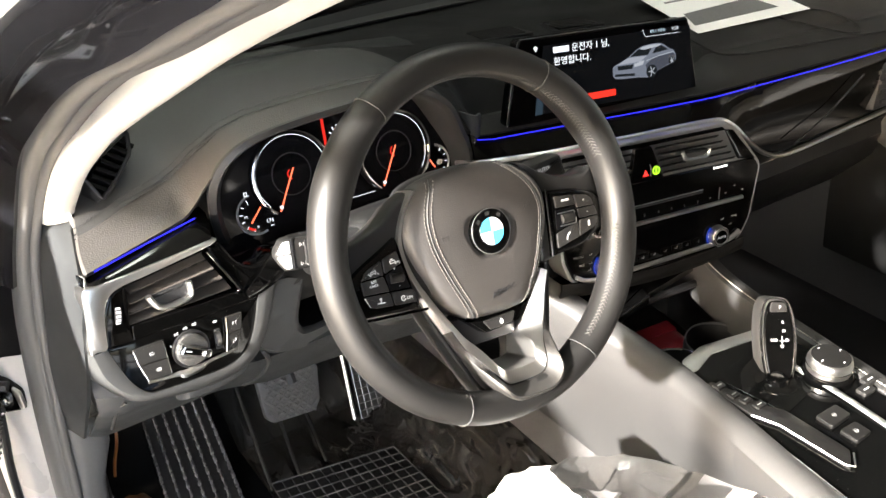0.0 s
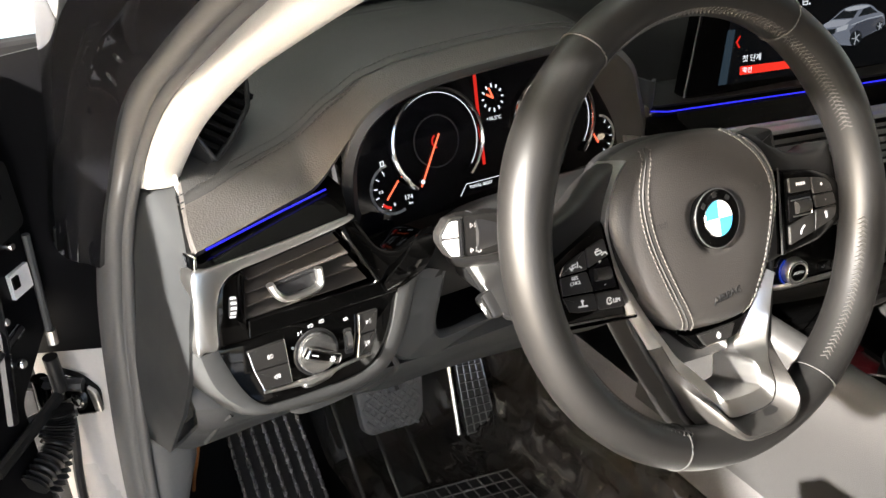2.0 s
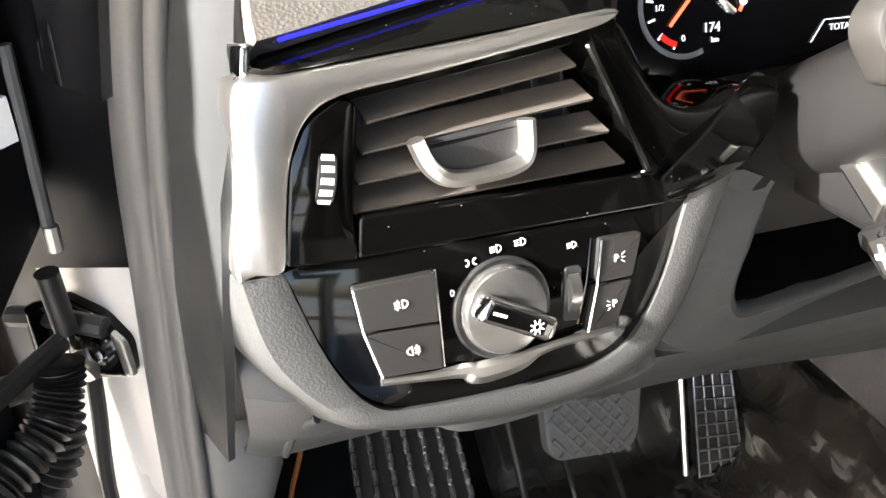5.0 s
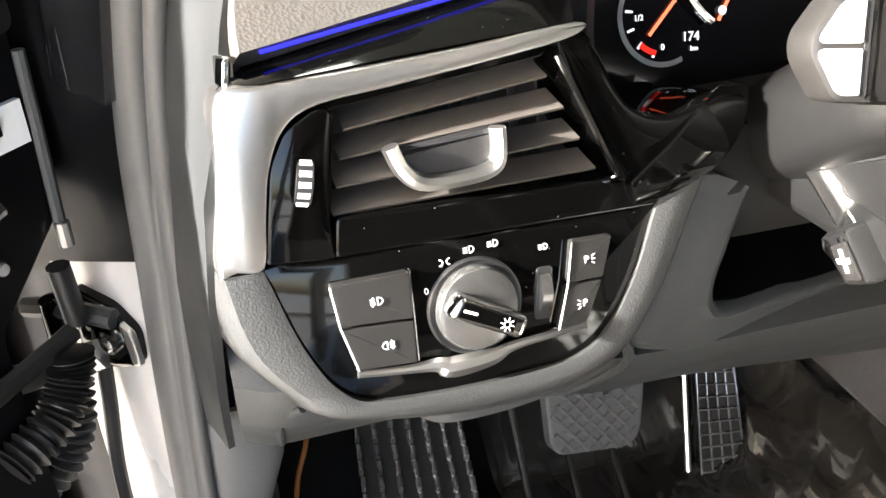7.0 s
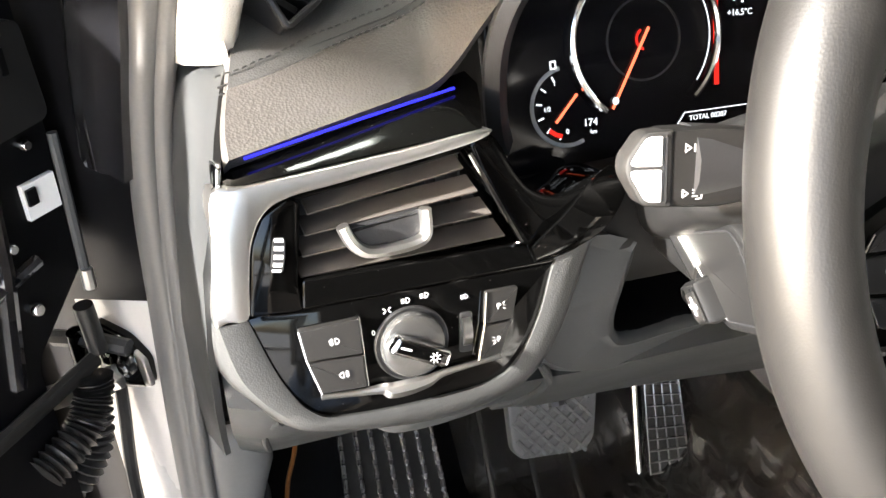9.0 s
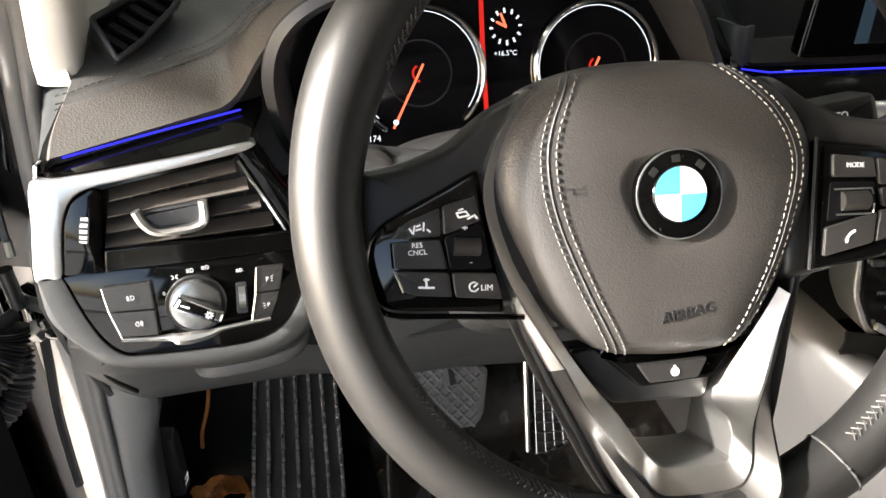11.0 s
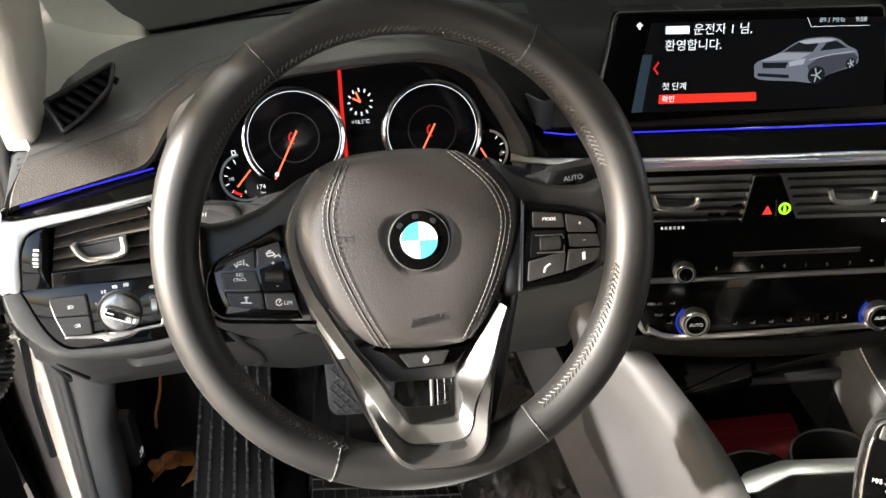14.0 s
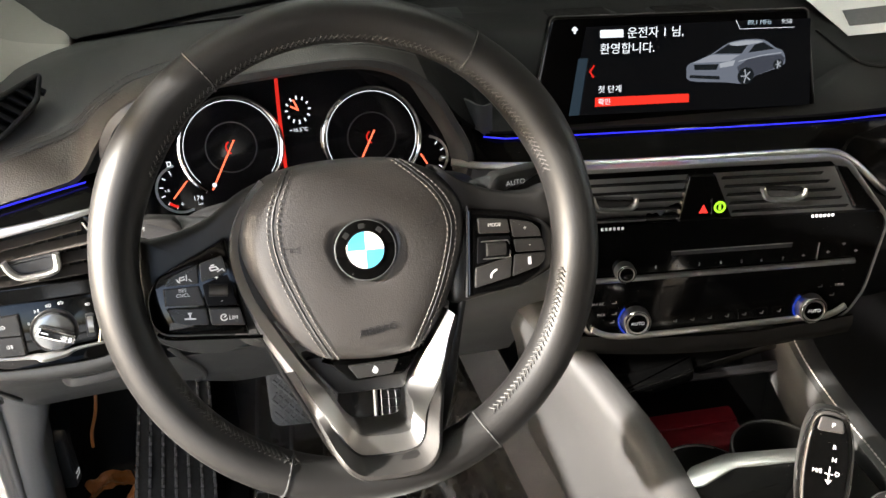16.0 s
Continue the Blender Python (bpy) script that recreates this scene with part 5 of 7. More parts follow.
def shroud_half(sections):
    """A moulded half shell: rounded sections (depth, half width, bottom, top) along the wheel's axis."""
    shell_loops = []
    for d, w, lo, hi in sections:
        ring = []
        for j in range(36):
            b = 2 * math.pi * j / 36
            c, q = math.cos(b), math.sin(b)
            ring.append((-0.006 + w * math.copysign(abs(c) ** 0.5, c), (lo + hi) / 2 + (hi - lo) / 2 * math.copysign(abs(q) ** 0.55, q), d))
        shell_loops.append(ring)
    return rings(bmesh.new(), shell_loops, WP)


part("lower_shroud", shroud_half([(-0.078, 0.070, -0.060, -0.005), (-0.084, 0.088, -0.074, 0.0), (-0.10, 0.097, -0.080, 0.0), (-0.14, 0.099, -0.076, 0.0), (-0.19, 0.096, -0.058, 0.0), (-0.26, 0.088, -0.034, 0.0)]), COLUMN, column, "grey lower half of the shroud")
part("upper_shroud", shroud_half([(-0.070, 0.060, -0.004, 0.030), (-0.076, 0.085, -0.006, 0.040), (-0.100, 0.108, -0.010, 0.046), (-0.122, 0.126, -0.012, 0.046), (-0.135, 0.128, -0.014, 0.044), (-0.19, 0.114, -0.026, 0.036), (-0.25, 0.094, -0.034, 0.028)]), COLUMN, column, "grey upper half of the shroud")
CP = plane((-0.1065, 0.125, 0.828), (-0.009, -0.068, 0.039), (-0.010, -0.008, 0.045))
adj = part("adjuster_panel", plate(fillet([(-0.040, 0.026), (0.034, 0.027), (0.042, 0.020), (0.044, -0.030), (-0.008, -0.030), (-0.022, -0.016)], 0.005), -0.02, 0.0030, CP, 0.002), COLUMN, column)
groove = fillet([(-0.026, 0.022), (0.032, 0.023), (0.037, 0.017), (0.039, -0.025), (-0.004, -0.025)], 0.003)
part("panel_joint", tube([CP @ Vector((*p, 0.0030)) for p in groove], 0.0007, 5, closed=True, up=CP.to_3x3() @ Vector((0, 0, 1))), PLASTIC_DARK, adj, "fine joint round the adjuster panel")
part("corner_block", plate(fillet([(-0.036, 0.0215), (-0.024, 0.0215), (-0.016, 0.004), (-0.026, -0.004)], 0.002), 0.002, 0.0050, CP, 0.0015), SATIN, adj)
knob = part("button", plate(fillet([(-0.030, -0.004), (-0.008, 0.000), (-0.004, -0.024), (-0.022, -0.026)], 0.003), 0.0, 0.013, CP, 0.005), COLUMN, adj, "small adjuster switch")
part("button_face", plate(fillet([(-0.020, -0.0075), (-0.009, -0.0050), (-0.0065, -0.0210), (-0.0170, -0.0220)], 0.001), 0.0125, 0.0136, CP, 0.0004), BUTTON, knob)
part("icon", strokes([[(-0.0170, -0.0135), (-0.0095, -0.0130)], [(-0.0130, -0.0175), (-0.0130, -0.0090)]], 0.0022, at(CP, 0, 0, 0.0137)), ICON, adj)
# stalks
stalk = thing("indicator_stalk", "black indicator stalk with a pale end switch", "stalk", (-0.15, 0.08, 0.91))
ST = plane((-0.1545, 0.087, 0.9110), (1, -0.22, -0.05), (0.02, 0.34, 1)) @ Matrix.Scale(0.74, 4)
part("arm", tube([ST @ Vector((0.0, 0, -0.016)), ST @ Vector((0.06, -0.002, -0.022)), ST @ Vector((0.13, -0.004, -0.026))], lambda s: 0.017 - 0.004 * s, 12), PLASTIC_DARK, stalk)
head = part("head", plate(fillet([(-0.018, -0.0215), (0.012, -0.0225), (0.030, -0.0205), (0.040, -0.012), (0.040, 0.012), (0.030, 0.0205), (0.012, 0.0215), (-0.018, 0.0205)], 0.005), -0.024, 0.0, ST, 0.005), STALK, stalk)
ends = part("end_frame", plate(fillet([(-0.0370, -0.0035), (-0.0270, -0.0205), (-0.0105, -0.0215), (-0.0105, 0.0205), (-0.0270, 0.0195), (-0.0370, 0.0050)], [0.006, 0.004, 0.002, 0.002, 0.004, 0.006]), -0.018, 0.0012, ST, 0.003), BUTTON, stalk, "dark end frame")
part("end_joint", plate(fillet([(-0.0165, -0.0180), (-0.0140, -0.0180), (-0.0140, 0.0170), (-0.0165, 0.0170)], 0.0006), 0.0, 0.0016, ST, 0.0003), PLASTIC_DARK, ends)
for y0, y1, pts in ((0, 1, [(-0.0355, 0.0012), (-0.0170, 0.0012), (-0.0170, 0.0170), (-0.0255, 0.0170)]), (-1, 0, [(-0.0355, -0.0006), (-0.0170, -0.0006), (-0.0170, -0.0180), (-0.0255, -0.0180)])):
    part("end_switch", plate(fillet(pts, [0.005, 0.001, 0.001, 0.005]), -0.01, 0.0030, ST, 0.0015), WHITE_ENAMEL, ends, "pale end switch")
SI = at(ST, 0, 0, 0.0002)
part("icon", strokes([[(-0.0040, 0.0085), (-0.0040, 0.0125), (-0.0010, 0.0105), (-0.0040, 0.0085)], [(0.0010, 0.0085), (0.0010, 0.0125)], [(0.0050, 0.0125), (0.0030, 0.0115), (0.0030, 0.0095), (0.0050, 0.0085)]], 0.0008, SI), ICON_DIM, stalk)
part("icon", strokes([[(-0.0050, -0.0160), (-0.0050, -0.0120), (-0.0020, -0.0140), (-0.0050, -0.0160)], [(0.0005, -0.0120), (0.0055, -0.0120), (0.0055, -0.0165), (0.0025, -0.0170)], [(0.0005, -0.0137), (0.0030, -0.0137)], [(0.0005, -0.0154), (0.0030, -0.0154)]], 0.0008, SI), ICON_DIM, stalk)
part("icon", strokes([[(0.0180, 0.0050), (0.0180, -0.0070)], [(0.0140, 0.0010), (0.0170, 0.0040), (0.0190, 0.0040), (0.0220, 0.0010)], [(0.0140, -0.0030), (0.0170, -0.0060), (0.0190, -0.0060), (0.0220, -0.0030)], [(0.0130, -0.0010), (0.0230, -0.0010)]], 0.0008, SI), ICON_DIM, stalk)
stalk = thing("wiper_stalk", "black wiper stalk with an automatic button", "stalk", (0.16, 0.08, 0.9))
ST2 = plane((0.142, 0.097, 0.900), (1, -0.05, 0.05), (0, 0.3, 1))
part("arm", tube([ST2 @ Vector((-0.09, -0.01, -0.02)), ST2 @ Vector((0, 0, -0.014))], 0.012, 12), PLASTIC_DARK, stalk)
head = part("head", plate(fillet([(-0.03, -0.014), (0.036, -0.012), (0.032, 0.014), (-0.012, 0.012)], 0.005), -0.024, 0.0, ST2, 0.004), BUTTON, stalk)
text("lettering", "AUTO", 0.006, at(ST2, 0.005, 0.003, 0.0003), ICON, stalk)


# ---- instrument cluster ----
cluster = thing("instrument_cluster", "lit digital instrument cluster with two round dials", "instrument cluster", (-0.01, 0.27, 0.83))
part("glass", plate(fillet([(-0.176, -0.055), (0.150, -0.055), (0.150, 0.04), (0.10, 0.085), (-0.14, 0.092), (-0.176, 0.05)], 0.02), -0.012, 0.0, GP, 0.001), GLASS_DARK, cluster)
DIALS = (((-0.078, 0.0205), 0.0475), ((0.0570, 0.0105), 0.0480))
for (cx, cy), r in DIALS:
    dial = part("dial_ring", tube([GP @ Vector((*p, 0.004)) for p in arc((cx, cy), r, -52, 232, 60)], 0.0021, 8, up=GP.to_3x3() @ Vector((0, 0, 1))), CHROME, cluster, "bright dial ring")
    part("inner_ring", strokes([arc((cx, cy), r * 0.93, -40, 220, 40)], 0.0007, at(GP, 0, 0, 0.0004)), WHITE, dial)
    part("inner_disc", strokes([arc((cx, cy), r * 0.50, 0, 360, 40)], 0.0012, at(GP, 0, 0, 0.0004)), mat("dial_grey", (0.012, 0.012, 0.014), 0.5, vary=0), dial)
    hub = (cx + 0.003, cy + 0.006)
    tip = (cx - 0.0235, cy - 0.037)
    part("needle", strokes([[hub, tip]], 0.0017, at(GP, 0, 0, 0.0012)), NEEDLE, dial, "glowing orange needle")
    part("hub_glow", strokes([arc((cx + 0.001, cy), 0.006, 120, 250, 8)], 0.0016, at(GP, 0, 0, 0.0008)), RED, dial)
    part("zero_mark", disc((tip[0] + 0.002, tip[1] + 0.004), 0.0022, 0.0013, 0.0018, GP, 12, 0.0002), WHITE, dial)
part("red_line", strokes([[(-0.0265, 0.080), (-0.0290, 0.040), (-0.0309, -0.012)]], 0.0034, at(GP, 0, 0, 0.0006)), RED, cluster, "glowing red divider line")
c = (-0.0105, 0.0465)
part("clock_face", strokes([[(c[0] + 0.0102 * math.cos(a), c[1] + 0.0102 * math.sin(a)), (c[0] + 0.0118 * math.cos(a), c[1] + 0.0130 * math.sin(a))] for a in (math.radians(30 * i) for i in range(12))], 0.0015, at(GP, 0, 0, 0.0006)), WHITE, cluster, "white clock ticks")
part("clock_hand", strokes([[c, (c[0] - 0.0065, c[1] + 0.004)], [c, (c[0] - 0.003, c[1] + 0.0095)]], 0.0018, at(GP, 0, 0, 0.0008)), NEEDLE, cluster)
text("temperature", "+16.5°C", 0.0052, at(GP, -0.0125, 0.0275, 0.0006, -3), WHITE, cluster)
text("odometer", "TOTAL 00207", 0.0044, at(GP, -0.038, -0.031, 0.0006, -2), WHITE, cluster)
part("odometer_edge", strokes([[(-0.062, -0.036), (-0.054, -0.0265), (0.02, -0.0290)]], 0.0006, at(GP, 0, 0, 0.0006)), WHITE, cluster)
fuel = (-0.1300, -0.0110)
part("fuel_arc", strokes([arc(fuel, 0.0225, 100, 290, 24)], 0.0024, at(GP, 0, 0, 0.0006)), ICON_DIM, cluster)
part("fuel_tick", strokes([[(fuel[0] + 0.0165 * math.cos(a), fuel[1] + 0.0165 * math.sin(a)), (fuel[0] + 0.0195 * math.cos(a), fuel[1] + 0.0195 * math.sin(a))] for a in (math.radians(115 + 27 * i) for i in range(6))], 0.0010, at(GP, 0, 0, 0.0006)), WHITE, cluster)
part("fuel_needle", strokes([[(fuel[0] + 0.006, fuel[1] + 0.006), (fuel[0] - 0.008, fuel[1] - 0.008)]], 0.0016, at(GP, 0, 0, 0.001)), NEEDLE, cluster)
part("fuel_low_mark", strokes([arc(fuel, 0.0175, 225, 250, 4)], 0.0026, at(GP, 0, 0, 0.0007)), RED, cluster)
text("range", "174", 0.0062, at(GP, -0.1165, -0.0225, 0.0008, -3), WHITE, cluster)
text("unit", "km", 0.0034, at(GP, -0.1150, -0.0280, 0.0008, -3), WHITE, cluster)
text("fuel_half", "1/2", 0.0038, at(GP, -0.1430, -0.0110, 0.0008), WHITE, cluster)
text("fuel_zero", "0", 0.0040, at(GP, -0.1315, -0.0255, 0.0008), WHITE, cluster)
text("fuel_full", "1", 0.0038, at(GP, -0.1370, 0.0030, 0.0008), WHITE, cluster)
part("fuel_icon", strokes([[(-0.1385, 0.0115), (-0.1385, 0.0155), (-0.1355, 0.0155), (-0.1355, 0.0115), (-0.1385, 0.0115)]], 0.0010, at(GP, 0, 0, 0.0008)), WHITE, cluster)
temp = (0.1100, -0.0180)
part("temperature_arc", strokes([arc(temp, 0.0210, -85, 75, 16)], 0.0024, at(GP, 0, 0, 0.0006)), ICON_DIM, cluster)
part("temperature_needle", strokes([[(temp[0] - 0.006, temp[1] + 0.004), (temp[0] - 0.001, temp[1] - 0.006)]], 0.0016, at(GP, 0, 0, 0.001)), NEEDLE, cluster)
part("temperature_tick", strokes([[(temp[0] + 0.0155 * math.cos(a), temp[1] + 0.0155 * math.sin(a)), (temp[0] + 0.0185 * math.cos(a), temp[1] + 0.0185 * math.sin(a))] for a in (math.radians(-70 + 30 * i) for i in range(5))], 0.0010, at(GP, 0, 0, 0.0006)), WHITE, cluster)
part("lower_cover", sheet([[(x, y + 0.0006 * (x / 0.02) ** 2 * 0.1, z) for x in np.linspace(-0.178, 0.152, 16)] for y, z in ((0.262, 0.838), (0.24, 0.832), (0.215, 0.826), (0.205, 0.800), (0.215, 0.770))], 0.003), STALK, cluster, "black cover below the dials")

# ---- driver's air vent and light switches ----
vent = thing("air_vent", "driver's air vent with grey slats in a satin metal frame", "air vent", (-0.28, 0.18, 0.83), "air vents")
part("frame", plate(curve([(-0.0667, 0.0150), (-0.0600, 0.0135), (-0.0507, 0.0130), (-0.0470, 0.0300), (-0.0429, 0.0470), (-0.0356, 0.0600), (-0.0228, 0.0661), (0.0062, 0.0683), (0.0641, 0.0735), (0.0800, 0.0770), (0.0765, 0.0801), (0.0352, 0.0778), (-0.0093, 0.0762), (-0.0400, 0.0755), (-0.0560, 0.0752), (-0.0610, 0.0480)], 4, True), -0.02, 0.0035, LP, 0.0015), SATIN, vent, "satin metal vent frame")
part("backing", plate([(-0.052, 0.005), (0.10, 0.005), (0.085, 0.080), (-0.045, 0.070)], -0.050, -0.042, LP), PLASTIC_DARK, vent)
part("bezel", plate(fillet([(-0.0500, 0.0130), (-0.0245, 0.0100), (-0.0245, 0.0250), (-0.0170, 0.0620), (-0.0225, 0.0655), (-0.0350, 0.0595), (-0.0425, 0.0470)], 0.003), -0.045, 0.001, LP, 0.001), GLOSS, vent)
part("bezel", plate(fillet([(-0.0250, 0.0105), (0.1120, 0.0030), (0.1180, 0.0060), (0.0945, 0.0172), (-0.0225, 0.0252)], 0.002), -0.045, 0.001, LP, 0.001), GLOSS, vent)
part("bezel", plate([(-0.0180, 0.0625), (0.0655, 0.0690), (0.0700, 0.0735), (0.0060, 0.0685), (-0.0220, 0.0660)], -0.045, -0.004, LP, 0.001), GLOSS, vent)
part("bezel", plate(curve([(0.0700, 0.0700), (0.0950, 0.0178), (0.1174, 0.0054), (0.1454, 0.0175), (0.1560, 0.0378), (0.1400, 0.0420), (0.1162, 0.0384), (0.0980, 0.0474), (0.0850, 0.0730), (0.0780, 0.0760)], 4, True), -0.045, 0.001, LP, 0.003), BAND, vent, "piano black surround curling under the dials")
part("chrome_edge", tube([LP @ Vector((x, y, 0.002)) for x, y in ((0.0690, 0.0695), (0.0800, 0.0450), (0.0915, 0.0190), (0.0870, 0.0180))], 0.0014, 6), CHROME, vent)
for i in range(4):
    t = i / 3
    a0, b0 = Vector((-0.0139, 0.0587)).lerp(Vector((-0.0223, 0.0289)), t), Vector((0.0665, 0.0652)).lerp(Vector((0.0846, 0.0259)), t)
    bm = bmesh.new()
    prof = [(-0.0042, 0.0), (-0.0032, 0.0010), (0.0028, -0.0135), (0.0017, -0.0150), (-0.0042, -0.0015)]
    rings(bm, [[(a0.x, a0.y + dy, h) for dy, h in prof], [(b0.x, b0.y + dy, h) for dy, h in prof]], LP @ Matrix.Translation((0, 0, -0.004)))
    part("slat", bm, SLAT, vent, "grey vent slat")
for i in range(7):
    u = -0.005 + i * 0.0125
    part("vane", box((u, 0.020, -0.040), (u + 0.0012, 0.066, -0.022), LP), PLASTIC_DARK, vent)
tab_path = curve([(0.0005, 0.0470), (0.0040, 0.0380), (0.0110, 0.0318), (0.0240, 0.0305), (0.0360, 0.0312), (0.0415, 0.0350), (0.0425, 0.0470)], 4)
tab = part("tab", plate(fillet([(0.0020, 0.0450), (0.0110, 0.0325), (0.0365, 0.0318), (0.0415, 0.0360), (0.0420, 0.0475)], 0.003), -0.016, 0.000, LP, 0.002), PLASTIC_DARK, vent, "sliding vent tab with a satin lip")
part("tab_lip", tube([LP @ Vector((p.x, p.y, 0.001)) for p in tab_path], 0.0032, 8, up=LP.to_3x3() @ Vector((0, 0, 1)), flat=1.5), SATIN, tab)
TW = LP @ Matrix.Translation((-0.0318, 0.0400, 0)) @ Matrix.Rotation(radians(-14), 4, "Z")
thumb = part("thumbwheel", tube([TW @ Vector((-0.0030, 0, -0.010)), TW @ Vector((0.0030, 0, -0.010))], 0.0135, 28), PLASTIC_DARK, vent)
for i in range(7):
    a = radians(-52 + i * 17)
    part("thumb_mark", box((-0.0022, -0.0011, 0.0132), (0.0022, 0.0011, 0.0138), TW @ Matrix.Translation((0, 0, -0.010)) @ Matrix.Rotation(-a, 4, "X")), ICON, thumb)

switches = thing("light_switch_panel", "piano black light switch panel with a rotary knob", "light switch", (-0.26, 0.165, 0.76))
part("panel", plate(curve([(-0.0511, 0.0121), (-0.0425, -0.0200), (-0.0315, -0.0410), (-0.0127, -0.0499), (0.0373, -0.0544), (0.0737, -0.0517), (0.0939, -0.0301), (0.1077, 0.0009), (0.1085, 0.0035), (0.0300, 0.0070)], 4, True), -0.02, 0.0, LP, 0.001), GLOSS, switches)
for pts in ([(-0.0292, 0.0017), (0.0007, 0.0004), (0.0001, -0.0182), (-0.0278, -0.0150)], [(-0.0276, -0.0160), (0.0001, -0.0192), (-0.0005, -0.0364), (-0.0234, -0.0336)]):
    key(pts, LP, 0.0, 0.0040, switches, "grey push button", r=0.001)
for pts in ([(0.0684, -0.0030), (0.0863, -0.0042), (0.0812, -0.0208), (0.0656, -0.0200)], [(0.0652, -0.0212), (0.0807, -0.0220), (0.0725, -0.0385), (0.0598, -0.0392)]):
    key(pts, LP, 0.0, 0.0035, switches, "grey push button", r=0.001)
part("button_edge", tube([LP @ Vector((x, y, 0.0035)) for x, y in ((0.0682, -0.003), (0.0650, -0.021), (0.0596, -0.0392))], 0.0006, 5), CHROME, switches)
part("button_edge", tube([LP @ Vector((x, y, 0.0035)) for x, y in ((-0.0293, 0.0012), (-0.0279, -0.015), (-0.0235, -0.0338))], 0.0006, 5), CHROME, switches)
part("button_edge", tube([LP @ Vector((x, y, 0.0025)) for x, y in ((0.0012, 0.001), (0.0002, -0.0364))], 0.0005, 5), CHROME, switches)
KC = (0.0262, -0.0207)
part("knob_ring", lathe([(0.0198, -0.002), (0.0198, 0.0010), (0.0190, 0.0016), (0.0180, 0.0010)], KC, LP, 40), PLASTIC_DARK, switches)
knob = part("knob", lathe([(0.0172, 0.0), (0.0170, 0.0040), (0.0160, 0.0056), (0.0120, 0.0064)], KC, LP, 40), KNOB, switches, "round satin rotary knob")
KM = LP @ Matrix.Translation((KC[0] + 0.001, KC[1] - 0.001, 0)) @ Matrix.Rotation(radians(-28), 4, "Z") @ Matrix.Scale(0.86, 4)
part("grip", plate(fillet([(-0.0185, -0.0055), (0.0195, -0.0065), (0.0195, 0.0045), (-0.0165, 0.0060)], 0.003), 0.006, 0.0150, KM, 0.0025), CHROME, knob, "chrome grip bar")
part("grip_face", plate(fillet([(-0.0155, -0.0035), (0.0135, -0.0040), (0.0135, 0.0022), (-0.0140, 0.0036)], 0.001), 0.0146, 0.0154, KM, 0.0003), GLOSS, knob)
part("icon", strokes([[(-0.013, 0.0), (-0.007, 0.0)]], 0.0013, at(KM, 0, 0, 0.0155)), ICON, knob)
part("icon", strokes([arc((0.009, -0.001), 0.0015, 0, 360, 10)] + [[(0.009 + 0.0023 * math.cos(a), -0.001 + 0.0023 * math.sin(a)), (0.009 + 0.0032 * math.cos(a), -0.001 + 0.0032 * math.sin(a))] for a in (math.radians(45 * i) for i in range(8))], 0.0006, at(KM, 0, 0, 0.0155)), ICON, knob)
part("dimmer_slot", plate(fillet([(0.0535, -0.0115), (0.0605, -0.0120), (0.0582, -0.0340), (0.0508, -0.0330)], 0.002), 0.0, 0.0010, LP, 0.0004), PLASTIC_DARK, switches)
part("dimmer_wheel", tube([LP @ Vector((0.0538, -0.0220, -0.0055)), LP @ Vector((0.0582, -0.0224, -0.0055))], 0.0100, 24), SATIN, switches, "ribbed dimmer wheel")
ledge = curve([(-0.0240, -0.0352), (-0.0050, -0.0385), (0.0073, -0.0400), (0.0130, -0.0425), (0.0300, -0.0425), (0.0388, -0.0405), (0.0550, -0.0400), (0.0720, -0.0397)], 5)
part("chrome_ledge", tube([LP @ Vector((p.x, p.y, 0.003)) for p in ledge], lambda s: 0.0016 + 0.0028 * math.exp(-((s - 0.45) / 0.2) ** 2), 8, up=LP.to_3x3() @ Vector((0, 0, 1))), SATIN, switches)


def lamp_icon(x, y, s, flip=1, mx=None):
    return [[(x, y - 1.2 * s), (x, y + 1.2 * s)]] + [[(x + flip * 1.6 * s * math.cos(a), y + 1.2 * s * math.sin(a)) for a in np.linspace(-1.57, 1.57, 7)]] + [[(x - flip * 0.8 * s, y + k * 0.8 * s), (x - flip * 2.2 * s, y + k * 0.8 * s)] for k in (-1, 0, 1)]


I = at(LP, 0, 0, 0.0042)
part("icon", strokes(lamp_icon(-0.0128, -0.0080, 0.00125) + [[(-0.0148, -0.0098), (-0.0145, -0.0062)]], 0.00036, I), ICON, switches)
part("icon", strokes(lamp_icon(-0.0115, -0.0262, 0.00125, -1) + [[(-0.0095, -0.0280), (-0.0098, -0.0244)]], 0.00036, I), ICON, switches)
I0 = at(LP, 0, 0, 0.0002)
part("icon", strokes(lamp_icon(0.0365, 0.0025, 0.00115), 0.00034, I0), ICON, switches)
part("icon", strokes(lamp_icon(0.0265, 0.0022, 0.00115), 0.00034, I0), ICON, switches)
part("icon", strokes([arc((0.0140, -0.0005), 0.0012, -90, 90, 6), arc((0.0180, -0.0005), 0.0012, 90, 270, 6)], 0.00048, I0), ICON, switches)
text("lettering", "0", 0.0038, at(LP, 0.0075, -0.0105, 0.0002), ICON, switches)
part("icon", strokes(lamp_icon(0.0575, -0.0035, 0.0010), 0.00034, I0), ICON, switches)
text("lettering", "P", 0.0042, at(LP, 0.0742, -0.0120, 0.0037), ICON, switches)
text("lettering", "P", 0.0042, at(LP, 0.0722, -0.0300, 0.0037), ICON, switches)
